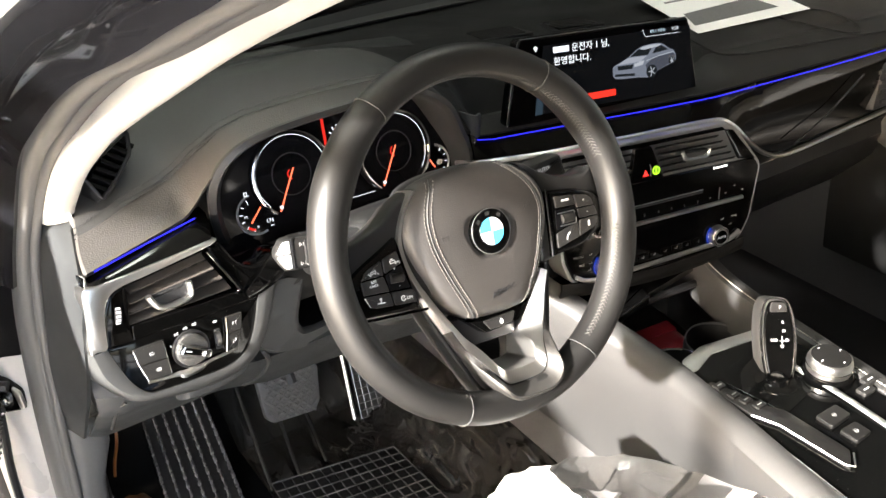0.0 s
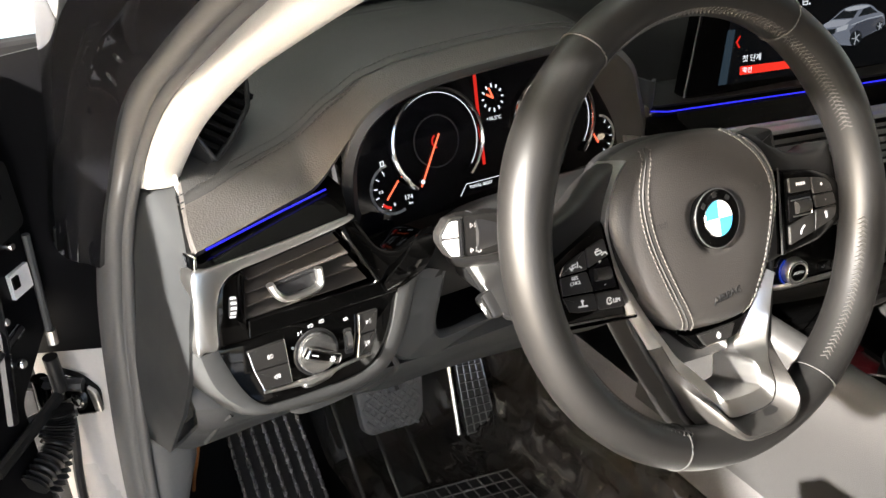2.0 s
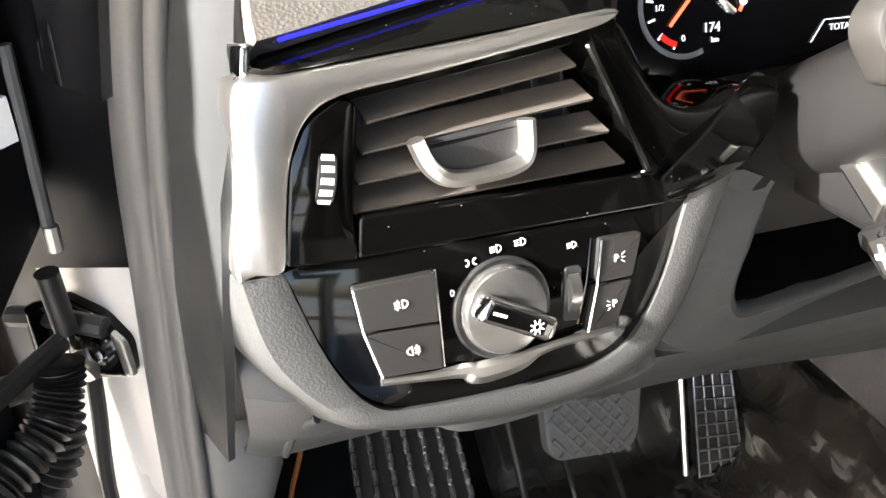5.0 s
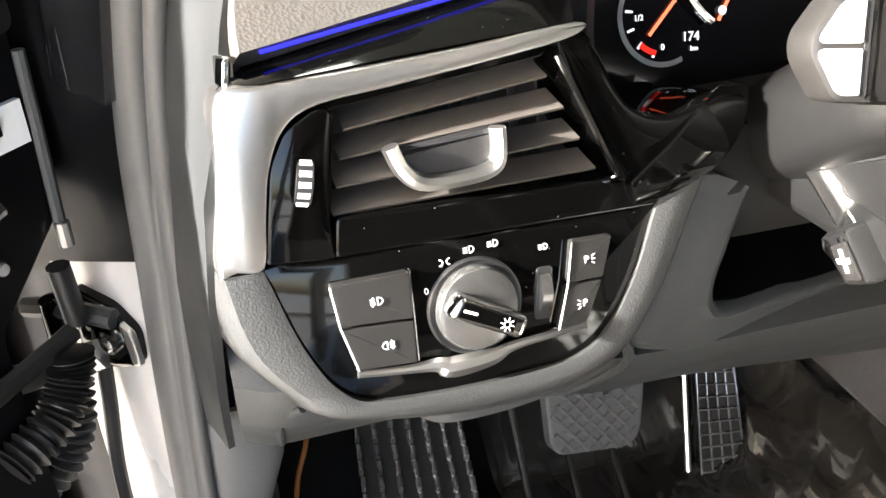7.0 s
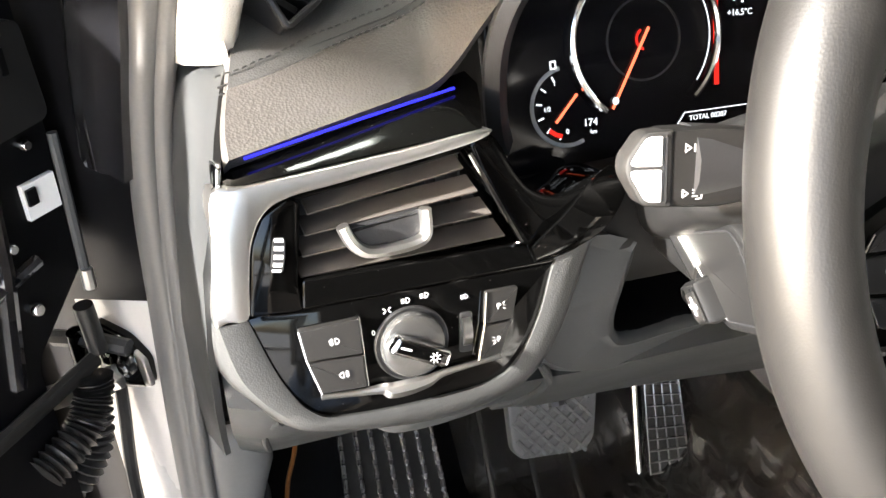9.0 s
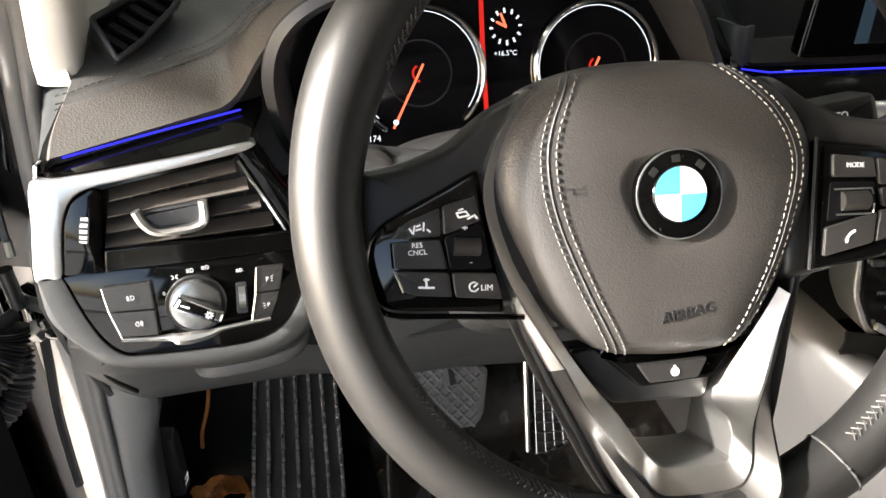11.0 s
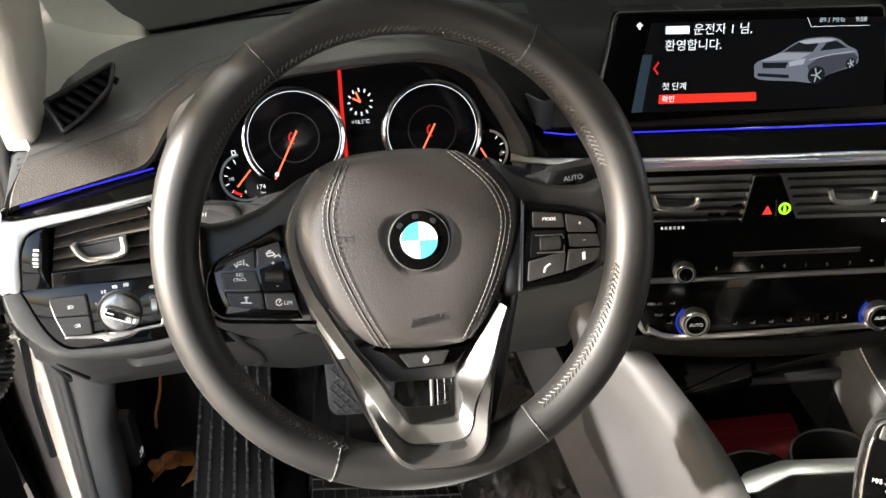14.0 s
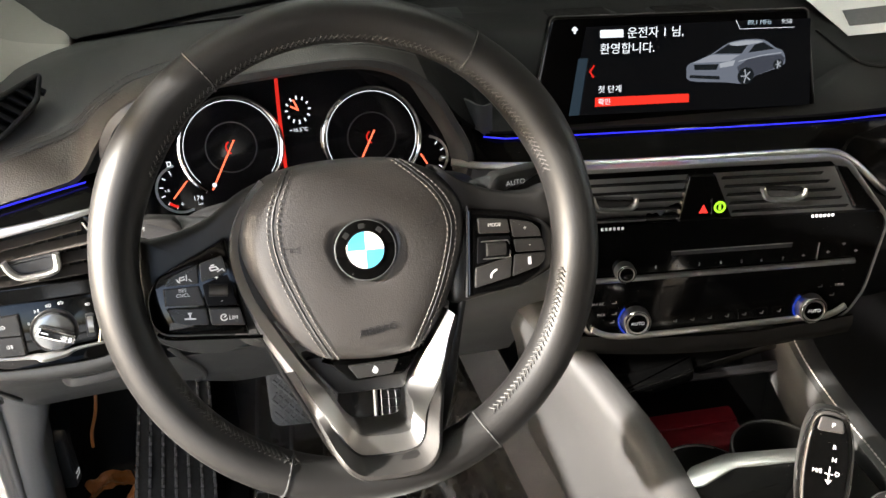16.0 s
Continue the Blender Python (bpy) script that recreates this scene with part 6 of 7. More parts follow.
part("icon", strokes([[(0.0765, -0.0108), (0.0776, -0.0100)], [(0.0765, -0.0120), (0.0778, -0.0120)], [(0.0765, -0.0132), (0.0776, -0.0140)], [(0.0700, -0.0288), (0.0689, -0.0280)], [(0.0700, -0.0300), (0.0687, -0.0300)], [(0.0700, -0.0312), (0.0689, -0.0320)]], 0.00034, at(LP, 0, 0, 0.0037)), ICON, switches)


# ---- central display ----
display = thing("central_display", "wide free-standing display showing a welcome screen", "display", (0.37, 0.24, 0.87))
part("housing", plate(fillet([(-0.134, 0.061), (0.1215, 0.0545), (0.1375, -0.0500), (-0.1585, -0.0450)], 0.006), -0.022, 0.0, SC, 0.002), SCREEN, display, "glossy black display housing")
part("rim", tube([SC @ Vector((x, y, -0.003)) for x, y in ((-0.1580, -0.0440), (-0.1345, 0.0580), (-0.1310, 0.0612), (0.1185, 0.0552), (0.1220, 0.0520), (0.1375, -0.0480))], 0.0010, 6), PLASTIC, display)
V = at(SC, 0, 0, 0.0003)
part("picture_back", plate([(-0.100, 0.050), (0.124, 0.045), (0.130, -0.041), (-0.118, -0.036)], 0.0, 0.0003, SC, 0.0001), glow("screen_dark", (0.05, 0.06, 0.08), 0.008), display)
part("picture_side", plate([(-0.118, -0.036), (-0.1075, -0.036), (-0.0985, 0.020), (-0.108, 0.020)], 0.0004, 0.0006, SC, 0.0001), glow("screen_blue", (0.12, 0.2, 0.28), 0.04), display)
part("word_bar", plate(fillet([(-0.0865, 0.0462), (-0.0635, 0.0456), (-0.0635, 0.0380), (-0.0865, 0.0386)], 0.001), 0.0004, 0.0007, SC, 0.0001), WHITE, display)
text("greeting", "운전자 1 님,", 0.0115, at(SC, -0.0600, 0.0412, 0.0006, -1.5), WHITE, display, align="LEFT")
text("greeting", "환영합니다.", 0.0115, at(SC, -0.0870, 0.0272, 0.0006, -1.5), WHITE, display, align="LEFT")
text("prompt", "첫 단계", 0.0080, at(SC, -0.0885, -0.0120, 0.0006, -1.5), WHITE, display, align="LEFT")
part("red_bar", plate([(-0.0910, -0.0195), (0.0040, -0.0215), (0.0045, -0.0300), (-0.0915, -0.0285)], 0.0004, 0.0007, SC, 0.0001), glow("menu_red", (0.85, 0.035, 0.02), 0.24), display, "red menu bar")
text("confirm", "확인", 0.0070, at(SC, -0.0885, -0.0243, 0.0009, -1.5), WHITE, display, align="LEFT")
part("arrow", strokes([[(-0.0925, 0.0120), (-0.0965, 0.0065), (-0.0930, 0.0010)]], 0.0018, V), RED, display)
part("home_icon", strokes([[(-0.1135, 0.0478), (-0.1115, 0.0500), (-0.1095, 0.0478)], [(-0.1115, 0.0478), (-0.1115, 0.0448)]], 0.0022, V), WHITE, display)
text("status", "89.1 MHz", 0.0062, at(SC, 0.0725, 0.0442, 0.0006, -1.5), glow("status_blue", (0.5, 0.65, 0.75), 0.16), display)
text("status", "9:58", 0.0062, at(SC, 0.1000, 0.0435, 0.0006, -1.5), glow("status_white", (0.7, 0.75, 0.8), 0.18), display)
part("status_line", strokes([[(0.0485, 0.0480), (0.0530, 0.0390), (0.1080, 0.0375)]], 0.0004, V), WHITE, display)
car_grey, car_light, car_dark = glow("pictured_body", (0.20, 0.225, 0.28), 0.15), glow("pictured_roof", (0.45, 0.48, 0.53), 0.17), glow("pictured_glass", (0.02, 0.025, 0.03), 0.1)
pic = part("pictured_car", plate(curve([(0.0010, 0.0000), (0.0020, 0.0070), (0.0120, 0.0110), (0.0260, 0.0165), (0.0420, 0.0260), (0.0600, 0.0285), (0.0780, 0.0270), (0.0900, 0.0190), (0.0980, 0.0150), (0.1010, 0.0070), (0.0980, 0.0000), (0.0720, -0.0080), (0.0600, -0.0150), (0.0400, -0.0125), (0.0050, -0.0090)], 3, True), 0.0004, 0.0006, SC, 0.0001), car_grey, display, "grey saloon pictured on the display")
part("pictured_roof", plate(curve([(0.0430, 0.0255), (0.0590, 0.0275), (0.0770, 0.0262), (0.0700, 0.0240), (0.0500, 0.0228)], 3, True), 0.0007, 0.0009, SC, 0.0001), car_light, pic)
part("pictured_side", plate([(0.0575, -0.0135), (0.0700, -0.0085), (0.0985, 0.0010), (0.1005, 0.0080), (0.0960, 0.0120), (0.0640, 0.0100), (0.0520, 0.0020)], 0.0006, 0.00075, SC, 0.0001), glow("pictured_side", (0.09, 0.10, 0.13), 0.12), pic)
part("pictured_highlight", strokes([[(0.0535, 0.0075), (0.0750, 0.0118), (0.0965, 0.0135)]], 0.0008, at(SC, 0, 0, 0.0008)), car_light, pic)
part("pictured_bumper", plate([(0.0040, -0.0060), (0.0350, -0.0095), (0.0345, -0.0060), (0.0045, -0.0030)], 0.0007, 0.00085, SC, 0.0001), car_dark, pic)
part("pictured_screen", plate([(0.0280, 0.0165), (0.0420, 0.0248), (0.0620, 0.0236), (0.0560, 0.0150)], 0.0007, 0.00085, SC, 0.0001), car_dark, pic)
part("pictured_window", plate([(0.0630, 0.0155), (0.0690, 0.0232), (0.0780, 0.0245), (0.0890, 0.0175)], 0.0007, 0.00085, SC, 0.0001), car_dark, pic)
part("pictured_bonnet", plate([(0.0060, 0.0085), (0.0250, 0.0155), (0.0540, 0.0140), (0.0440, 0.0080)], 0.0007, 0.00085, SC, 0.0001), glow("pictured_bonnet", (0.30, 0.32, 0.37), 0.2), pic)
part("pictured_grille", plate([(0.0080, 0.0070), (0.0330, 0.0060), (0.0310, 0.0005), (0.0090, 0.0015)], 0.0007, 0.00085, SC, 0.0001), car_dark, pic)
part("pictured_lamp", plate([(0.0340, 0.0065), (0.0500, 0.0090), (0.0480, 0.0035), (0.0345, 0.0020)], 0.0007, 0.00085, SC, 0.0001), car_light, pic)
for x, y, r in ((0.0615, -0.0075, 0.0085), (0.0940, 0.0020, 0.0050)):
    part("pictured_wheel", disc((x, y), r, 0.0007, 0.0009, SC, 20, 0.0001), car_dark, pic)
    part("pictured_rim", strokes([[(x, y), (x + r * 0.6 * math.cos(a), y + r * 0.8 * math.sin(a))] for a in (math.radians(36 + 72 * i) for i in range(5))], 0.0011, at(SC, 0, 0, 0.0010)), car_light, pic)

# ---- centre stack ----
stack = thing("centre_stack", "piano black centre stack with audio and climate controls", "centre console", (0.36, 0.15, 0.69))
OUT = [(-0.1290, 0.0850), (0.0000, 0.0845), (0.1140, 0.0840), (0.1300, 0.0780), (0.1750, 0.0200), (0.1580, -0.0520), (0.1430, -0.0760), (0.1180, -0.0880), (0.0174, -0.0950), (-0.0990, -0.0895), (-0.1210, -0.0800), (-0.1330, -0.0500)]
part("surround", plate(fillet([(x * 1.03, y * 1.05 + 0.001) for x, y in OUT], 0.01), -0.05, -0.003, CS, 0.002), SATIN, stack, "satin metal border")
part("lower_lip", sheet([[CS @ Vector((u, v - 0.012 * (u / 0.15) ** 2 * -1, h)) for u in np.linspace(-0.14, 0.15, 12)] for v, h in ((-0.090, 0.002), (-0.100, 0.002), (-0.112, -0.006), (-0.120, -0.03))], -0.004), VENT_BLACK_SHADED, stack, "black lip below the controls")
part("face", plate(fillet([(-0.1330, 0.0360), (0.1660, 0.0330), (0.1750, 0.0200), (0.1580, -0.0520), (0.1430, -0.0760), (0.1180, -0.0880), (0.0174, -0.0950), (-0.0990, -0.0895), (-0.1210, -0.0800), (-0.1330, -0.0500)], 0.008), -0.02, 0.0, CS, 0.002), GLOSS, stack)
part("vent_backing", plate([(-0.130, 0.034), (0.160, 0.032), (0.118, 0.083), (-0.127, 0.085)], -0.045, -0.016, CS, 0.001), VENT_BLACK_SHADED, stack)
part("vent_frame", plate([(-0.130, 0.0800), (0.118, 0.0785), (0.114, 0.0840), (-0.1285, 0.0860)], -0.03, -0.002, CS, 0.001), GLOSS, stack)
part("vent_frame", plate([(0.1390, 0.0360), (0.1660, 0.0330), (0.1290, 0.0780), (0.1170, 0.0800)], -0.02, 0.002, CS, 0.002), GLOSS, stack)
part("hazard_panel", plate(fillet([(-0.0360, 0.0340), (0.0180, 0.0340), (-0.0010, 0.0800), (-0.0260, 0.0805)], 0.003), -0.02, 0.004, CS, 0.002), GLOSS, stack)
# slats are coloured near-black to look unlit, unlike the driver's grey ones
for x0, x1, s0, s1, tab_x in ((-0.1270, -0.0330, 0.0, 0.006, -0.0985), (0.0160, 0.1330, -0.008, -0.028, 0.0660)):
    v = thing("air_vent", "centre air vent with slats darkened for shade and a satin tab", "air vent", CS @ Vector(((x0 + x1) / 2, 0.062, 0)), "air vents")
    for i in range(5):
        y = 0.0735 - i * 0.0086
        t = i / 4
        a, b = x0, x1 + (s1 * (1 - t))
        if x0 > 0:
            a = x0 - 0.012 * (1 - t) + 0.003
        else:
            b = x1 + 0.009 * (1 - t)
        bm = bmesh.new()
        prof = [(-0.0040, -0.010), (0.0030, 0.0), (0.0024, 0.0008), (-0.0052, -0.009)]
        rings(bm, [[(a, y + dy, h) for dy, h in prof], [(b, y + dy - 0.001, h) for dy, h in prof]], CS @ Matrix.Translation((0, 0, 0.001)))
        part("slat", bm, VENT_BLACK_SHADED, v, "centre vent slat, coloured dark as if unlit")
    t = part("tab", plate(fillet([(tab_x - 0.020, 0.0640), (tab_x - 0.014, 0.0535), (tab_x + 0.014, 0.0530), (tab_x + 0.021, 0.0610)], 0.003), -0.006, 0.006, CS, 0.002), BUTTON, v)
    part("tab_lip", tube([CS @ Vector((p.x, p.y, 0.005)) for p in curve([(tab_x - 0.021, 0.0640), (tab_x - 0.017, 0.0545), (tab_x - 0.010, 0.0515), (tab_x + 0.012, 0.0510), (tab_x + 0.020, 0.0540), (tab_x + 0.021, 0.0615)], 4)], 0.0027, 8), SATIN, t)
part("vent_chrome", tube([CS @ Vector((x, y, 0.003)) for x, y in ((0.1170, 0.0780), (0.1280, 0.0600), (0.1385, 0.0400))], 0.0012, 6), CHROME, stack)
H = at(CS, 0, 0, 0.0043)
part("hazard_triangle", plate([(-0.0160, 0.0420), (-0.0070, 0.0420), (-0.0115, 0.0505)], 0.0, 0.0005, H, 0.0001), glow("hazard_red", (1.0, 0.04, 0.03), 0.35), stack, "lit red hazard triangle")
part("green_ring", strokes([arc((0.0045, 0.0470), 0.0048, 0, 360, 20)], 0.0022, H), GREEN, stack, "lit green ring button")
part("green_mark", strokes([[(0.0045, 0.0490), (0.0045, 0.0448)]], 0.0026, H), GREEN, stack)
part("button_edge", tube([CS @ Vector((-0.0035, 0.0400, 0.0045)), CS @ Vector((-0.0035, 0.0560, 0.0045))], 0.0006, 5), CHROME, stack)
for x in (-0.098, 0.110):
    for i in range(6):
        part("vent_mark", box((x - 0.012 + i * 0.0040, 0.0290 - 0.0006 * i * 0, 0.0), (x - 0.0098 + i * 0.0040, 0.0318, 0.0008), CS), ICON, stack)
# audio row
part("disc_slot", plate(fillet([(-0.040, 0.0030), (0.081, 0.0040), (0.081, -0.0005), (-0.040, -0.0010)], 0.001), 0.0, 0.0006, CS, 0.0002), PLASTIC_DARK, stack)
part("slot_edge", tube([CS @ Vector((-0.040, 0.0032, 0.0007)), CS @ Vector((0.081, 0.0042, 0.0007))], 0.0005, 5), SATIN, stack)
part("chrome_bar", tube([CS @ Vector((u, -0.0222 + 0.012 * (u + 0.12) / 0.26 * 0.35, 0.003)) for u in np.linspace(-0.128, 0.1440, 14)], 0.0034, 8, flat=0.8), SATIN, stack, "satin bar below the audio keys")
for i, x in enumerate((-0.0551, -0.0335, -0.0115, 0.0101, 0.0310, 0.0510, 0.0726)):
    if i:
        text("lettering", str(i + 1), 0.0048, at(CS, x, -0.0122, 0.0003), ICON_DIM, stack)
    else:
        text("lettering", "1", 0.0048, at(CS, x, -0.0126, 0.0003), ICON, stack)
for x, y in ((0.0930, -0.0100), (0.1180, -0.0080), (0.1330, -0.0005), (0.1460, -0.0085)):
    part("icon", strokes([[(x - 0.0014, y), (x + 0.0014, y)], [(x, y - 0.001), (x, y + 0.001)]], 0.0009, at(CS, 0, 0, 0.0003)), ICON_DIM, stack)
part("button_edge", tube([CS @ Vector((0.1080, 0.0020, 0.001)), CS @ Vector((0.1065, -0.0150, 0.001))], 0.0006, 5), SATIN, stack)


def dial_knob(c, r, label, ring=None, words=""):
    k = part("knob", lathe([(r * 1.06, 0.0), (r * 1.03, 0.003), (r, 0.005), (r, 0.0095), (r * 0.92, 0.011), (r * 0.62, 0.0108)], c, CS, 36), SATIN, stack, label)
    part("knob_face", lathe([(r * 0.68, 0.0104), (r * 0.68, 0.0112), (r * 0.3, 0.0114)], c, CS, 30), GLOSS, k)
    part("knob_ridge", tube([CS @ Vector((c[0] + r * 0.86 * math.cos(a), c[1] + r * 0.86 * math.sin(a), 0.0112)) for a in np.linspace(0, 2 * math.pi, 33)[:-1]], 0.0007, 6, closed=True, up=CS.to_3x3() @ Vector((0, 0, 1))), CHROME, k)
    if ring:
        part("blue_mark", tube([CS @ Vector((*p, 0.002)) for p in arc(c, r * 1.22, 130, 235, 12)], 0.0012, 6), ring, k, "blue temperature mark")
    if words:
        text("lettering", words, r * 0.34, at(CS, c[0], c[1], 0.0117), ICON, k)


dial_knob((-0.0865, -0.0140), 0.0098, "small satin volume knob")
dial_knob((-0.0745, -0.0670), 0.0140, "satin temperature knob", glow("knob_blue", (0.02, 0.06, 0.6), 0.12), "AUTO")
dial_knob((0.1040, -0.0660), 0.0140, "satin temperature knob", glow("knob_blue", (0.02, 0.06, 0.6), 0.12), "AUTO")
part("chrome_bar", tube([CS @ Vector((p[0], p[1], 0.003)) for p in curve([(-0.1190, -0.0740), (-0.0900, -0.0835), (0.0, -0.0810), (0.0863, -0.0770), (0.1200, -0.0760), (0.1400, -0.0660)], 6)], 0.0032, 8), SATIN, stack, "satin bar below the climate keys")
part("climate_screen", plate(fillet([(-0.050, -0.0340), (0.075, -0.0300), (0.075, -0.0560), (-0.050, -0.0600)], 0.002), 0.0, 0.0005, CS, 0.0002), SCREEN, stack)
for i, x in enumerate(np.linspace(-0.034, 0.072, 7)):
    part("climate_key", plate(fillet([(x - 0.0065, -0.0760 + 0.0006 * i), (x + 0.0065, -0.0756 + 0.0006 * i), (x + 0.0065, -0.0665 + 0.0006 * i), (x - 0.0065, -0.0669 + 0.0006 * i)], 0.001), 0.0, 0.0012, CS, 0.0005), GLOSS, stack)
    part("icon", strokes([[(x - 0.0018, -0.0715 + 0.0006 * i), (x + 0.0012, -0.0725 + 0.0006 * i), (x + 0.0018, -0.0695 + 0.0006 * i)]], 0.0006, at(CS, 0, 0, 0.0013)), ICON_DIM, stack)
for x, y, wd in ((-0.1130, -0.0480, "MAX AC"), (-0.1090, -0.0600, "MAX"), (0.1330, -0.0440, "SYNC")):
    text("lettering", wd, 0.0038, at(CS, x, y, 0.0003), ICON_DIM, stack)
for x, y in ((-0.0960, -0.0470), (-0.0960, -0.0590), (-0.0980, -0.0680), (0.1130, -0.0440), (0.1260, -0.0540)):
    part("icon", strokes([[(x - 0.002, y - 0.001), (x + 0.002, y - 0.001), (x + 0.002, y + 0.0012)]], 0.0006, at(CS, 0, 0, 0.0003)), ICON_DIM, stack)

# passenger's air vent at the far end
v = thing("air_vent", "passenger's air vent at the far end of the dash", "air vent", (0.93, 0.14, 0.80), "air vents")
PV = plane((0.90, 0.126, 0.825), (1, -0.08, 0), (0, 0.25, 1))
part("backing", plate(fillet([(-0.06, -0.035), (0.05, -0.03), (0.05, 0.035), (-0.035, 0.035)], 0.006), -0.01, 0.006, PV, 0.002), PLASTIC_DARK, v)
for i in range(4):
    part("slat", box((-0.045, -0.026 + i * 0.015, 0.004), (0.045, -0.020 + i * 0.015, 0.010), PV, 0.001), BUTTON, v)
part("tab_lip", tube([PV @ Vector(p) for p in ((-0.015, 0.0, 0.012), (-0.012, -0.010, 0.014), (0.012, -0.010, 0.014), (0.015, 0.0, 0.012))], 0.003, 6), SATIN, v)

# passenger's lower dash and glovebox, far door
part("glovebox", sheet([[(x, y - 0.02 * (x - 0.5), z) for x in np.linspace(0.50, 1.06, 14)] for y, z in ((0.175, 0.735), (0.165, 0.715), (0.190, 0.66), (0.26, 0.58), (0.34, 0.54))], 0.004), COLUMN, dash, "black glovebox panel")
fdoor = part("far_door", sheet([[(1.02 - 0.03 * math.sin(3 * s) - 0.045 * math.exp(-((s - 0.60 + 0.10 * max(0, 0.1 - y)) / 0.10) ** 2) * min(1, max(0, (0.30 - y) / 0.25)), y, 0.42 + 0.48 * s) for y in np.linspace(0.25, -1.3, 40)] for s in np.linspace(0, 1, 30)], 0.01), COLUMN, shell, "dark passenger door panel")
part("armrest", tube(curve([(0.99, 0.16, 0.72), (0.97, -0.1, 0.66), (0.95, -0.5, 0.66), (0.95, -0.9, 0.68)], 6), 0.04, 10), LEATHER, fdoor)
part("stitching", stitches([(0.985, 0.14, 0.79), (0.975, -0.1, 0.775), (0.97, -0.6, 0.77)], 0.004, 0.002, 0.0006, out=(-1, 0, 0)), STITCH, fdoor)

# papers on the dash
doc = thing("paper_sheet", "printed white paper sheet lying on the dash top", "paper", (0.72, 0.34, 0.91))
DP = plane((0.735, 0.350, 0.9300), (0.93, -0.12, -0.02), (0.10, 1.0, 0.10))
part("sheet", plate([(-0.125, -0.09), (0.12, -0.075), (0.115, 0.115), (-0.115, 0.105)], 0.0, 0.0006, DP, 0.0002), PAPER, doc)
part("printed_picture", plate([(-0.11, -0.065), (0.075, -0.05), (0.06, 0.0), (-0.095, -0.02)], 0.0007, 0.0010, DP, 0.0001), INK, doc)
for i in range(4):
    part("print_bar", strokes([[(-0.09, 0.03 + i * 0.018), (0.03 + 0.02 * (i % 2), 0.035 + i * 0.018)]], 0.005, at(DP, 0, 0, 0.0006)), INK, doc)


# ---- centre console ----
console = thing("floor_console", "grey leather floor console with a piano black gear panel", "centre console", (0.33, -0.1, 0.45))
edge = curve([(0.195, 0.26, 0.700), (0.222, 0.14, 0.676), (0.238, 0.02, 0.662), (0.233, -0.054, 0.665), (0.220, -0.151, 0.665), (0.206, -0.246, 0.665), (0.190, -0.42, 0.660), (0.185, -0.75, 0.66)], 6)
rows = []
for p in edge:
    rows.append([p + Vector((0.020, 0.0, 0.0005)), p + Vector((0.010, 0, 0.0035)), p + Vector((0.0, 0, 0.0)), p + Vector((-0.006, 0, -0.010)), p.lerp(Vector((0.235, p.y, 0.45)), 0.35), p.lerp(Vector((0.235, p.y, 0.45)), 0.7), Vector((0.237, p.y + 0.02, 0.43))])
part("side_panel", sheet(rows, -0.004), CONSOLE_LEATHER, console, "smooth grey leather console side")
part("stitching", stitches([p + Vector((0.004, 0, 0.0016)) for p in edge], 0.0036, 0.0020, 0.0008), PALE_THREAD, console)
part("side_seam", tube([p.lerp(Vector((0.235, p.y, 0.45)), 0.62) + Vector((-0.002, 0, 0)) for p in edge[18:]], 0.0009, 5), STITCH_DARK, console)
rail = curve([(0.470, 0.20, 0.700), (0.444, 0.093, 0.674), (0.429, 0.021, 0.668), (0.416, -0.078, 0.667), (0.402, -0.216, 0.667), (0.385, -0.45, 0.665)], 6)
rows = [[p + Vector((-0.006, 0, -0.06)), p + Vector((-0.004, 0, -0.008)), p, p + Vector((0.010, 0, 0.003)), p + Vector((0.030, 0, -0.004)), p + Vector((0.05, 0, -0.05)), p + Vector((0.05, 0.0, -0.24))] for p in rail]
part("side_panel", sheet(rows, -0.004), CONSOLE_LEATHER, console, "smooth grey leather console side")
part("stitching", stitches([p + Vector((0.006, 0, 0.002)) for p in rail], 0.0036, 0.0020, 0.0008), PALE_THREAD, console)
# gear panel
GPN = plane((0.32, -0.15, 0.6665), (1, 0, 0), (0, 1, 0))


def cx(pts):
    return [(x - 0.32, y + 0.15) for x, y in pts]


part("gear_panel", plate(fillet(cx([(0.240, -0.052), (0.300, -0.034), (0.405, -0.060), (0.398, -0.216), (0.375, -0.45), (0.200, -0.45), (0.216, -0.25), (0.228, -0.150)]), 0.006), -0.05, 0.0, GPN, 0.002), GLOSS, console, "piano black gear panel")
part("front_trim", plate(fillet(cx([(0.240, -0.056), (0.262, -0.060), (0.300, -0.048), (0.400, -0.066), (0.408, -0.052), (0.300, -0.030), (0.262, -0.036)]), 0.004), -0.04, 0.0015, GPN, 0.001), SATIN, console, "satin metal trim before the gear panel")
part("chrome_edge", tube([(0.243, -0.07, 0.668), (0.236, -0.15, 0.668), (0.226, -0.25, 0.668), (0.205, -0.45, 0.668)], 0.0022, 8), CHROME, console)
part("centre_strip", tube(curve([(0.356, -0.100, 0.669), (0.357, -0.17, 0.669), (0.352, -0.25, 0.668), (0.335, -0.42, 0.668)], 5), 0.0045, 8, flat=0.5), SATIN, console, "satin metal strip")
part("gear_well", plate(fillet(cx([(0.268, -0.080), (0.335, -0.075), (0.345, -0.160), (0.282, -0.170)]), 0.01), 0.0, 0.0012, GPN, 0.0005), GLOSS, console)
part("key_strip", plate(fillet(cx([(0.246, -0.085), (0.258, -0.084), (0.275, -0.150), (0.284, -0.165), (0.286, -0.245), (0.262, -0.262), (0.258, -0.175), (0.248, -0.150)]), 0.004), 0.0, 0.0030, GPN, 0.001), STALK, console)
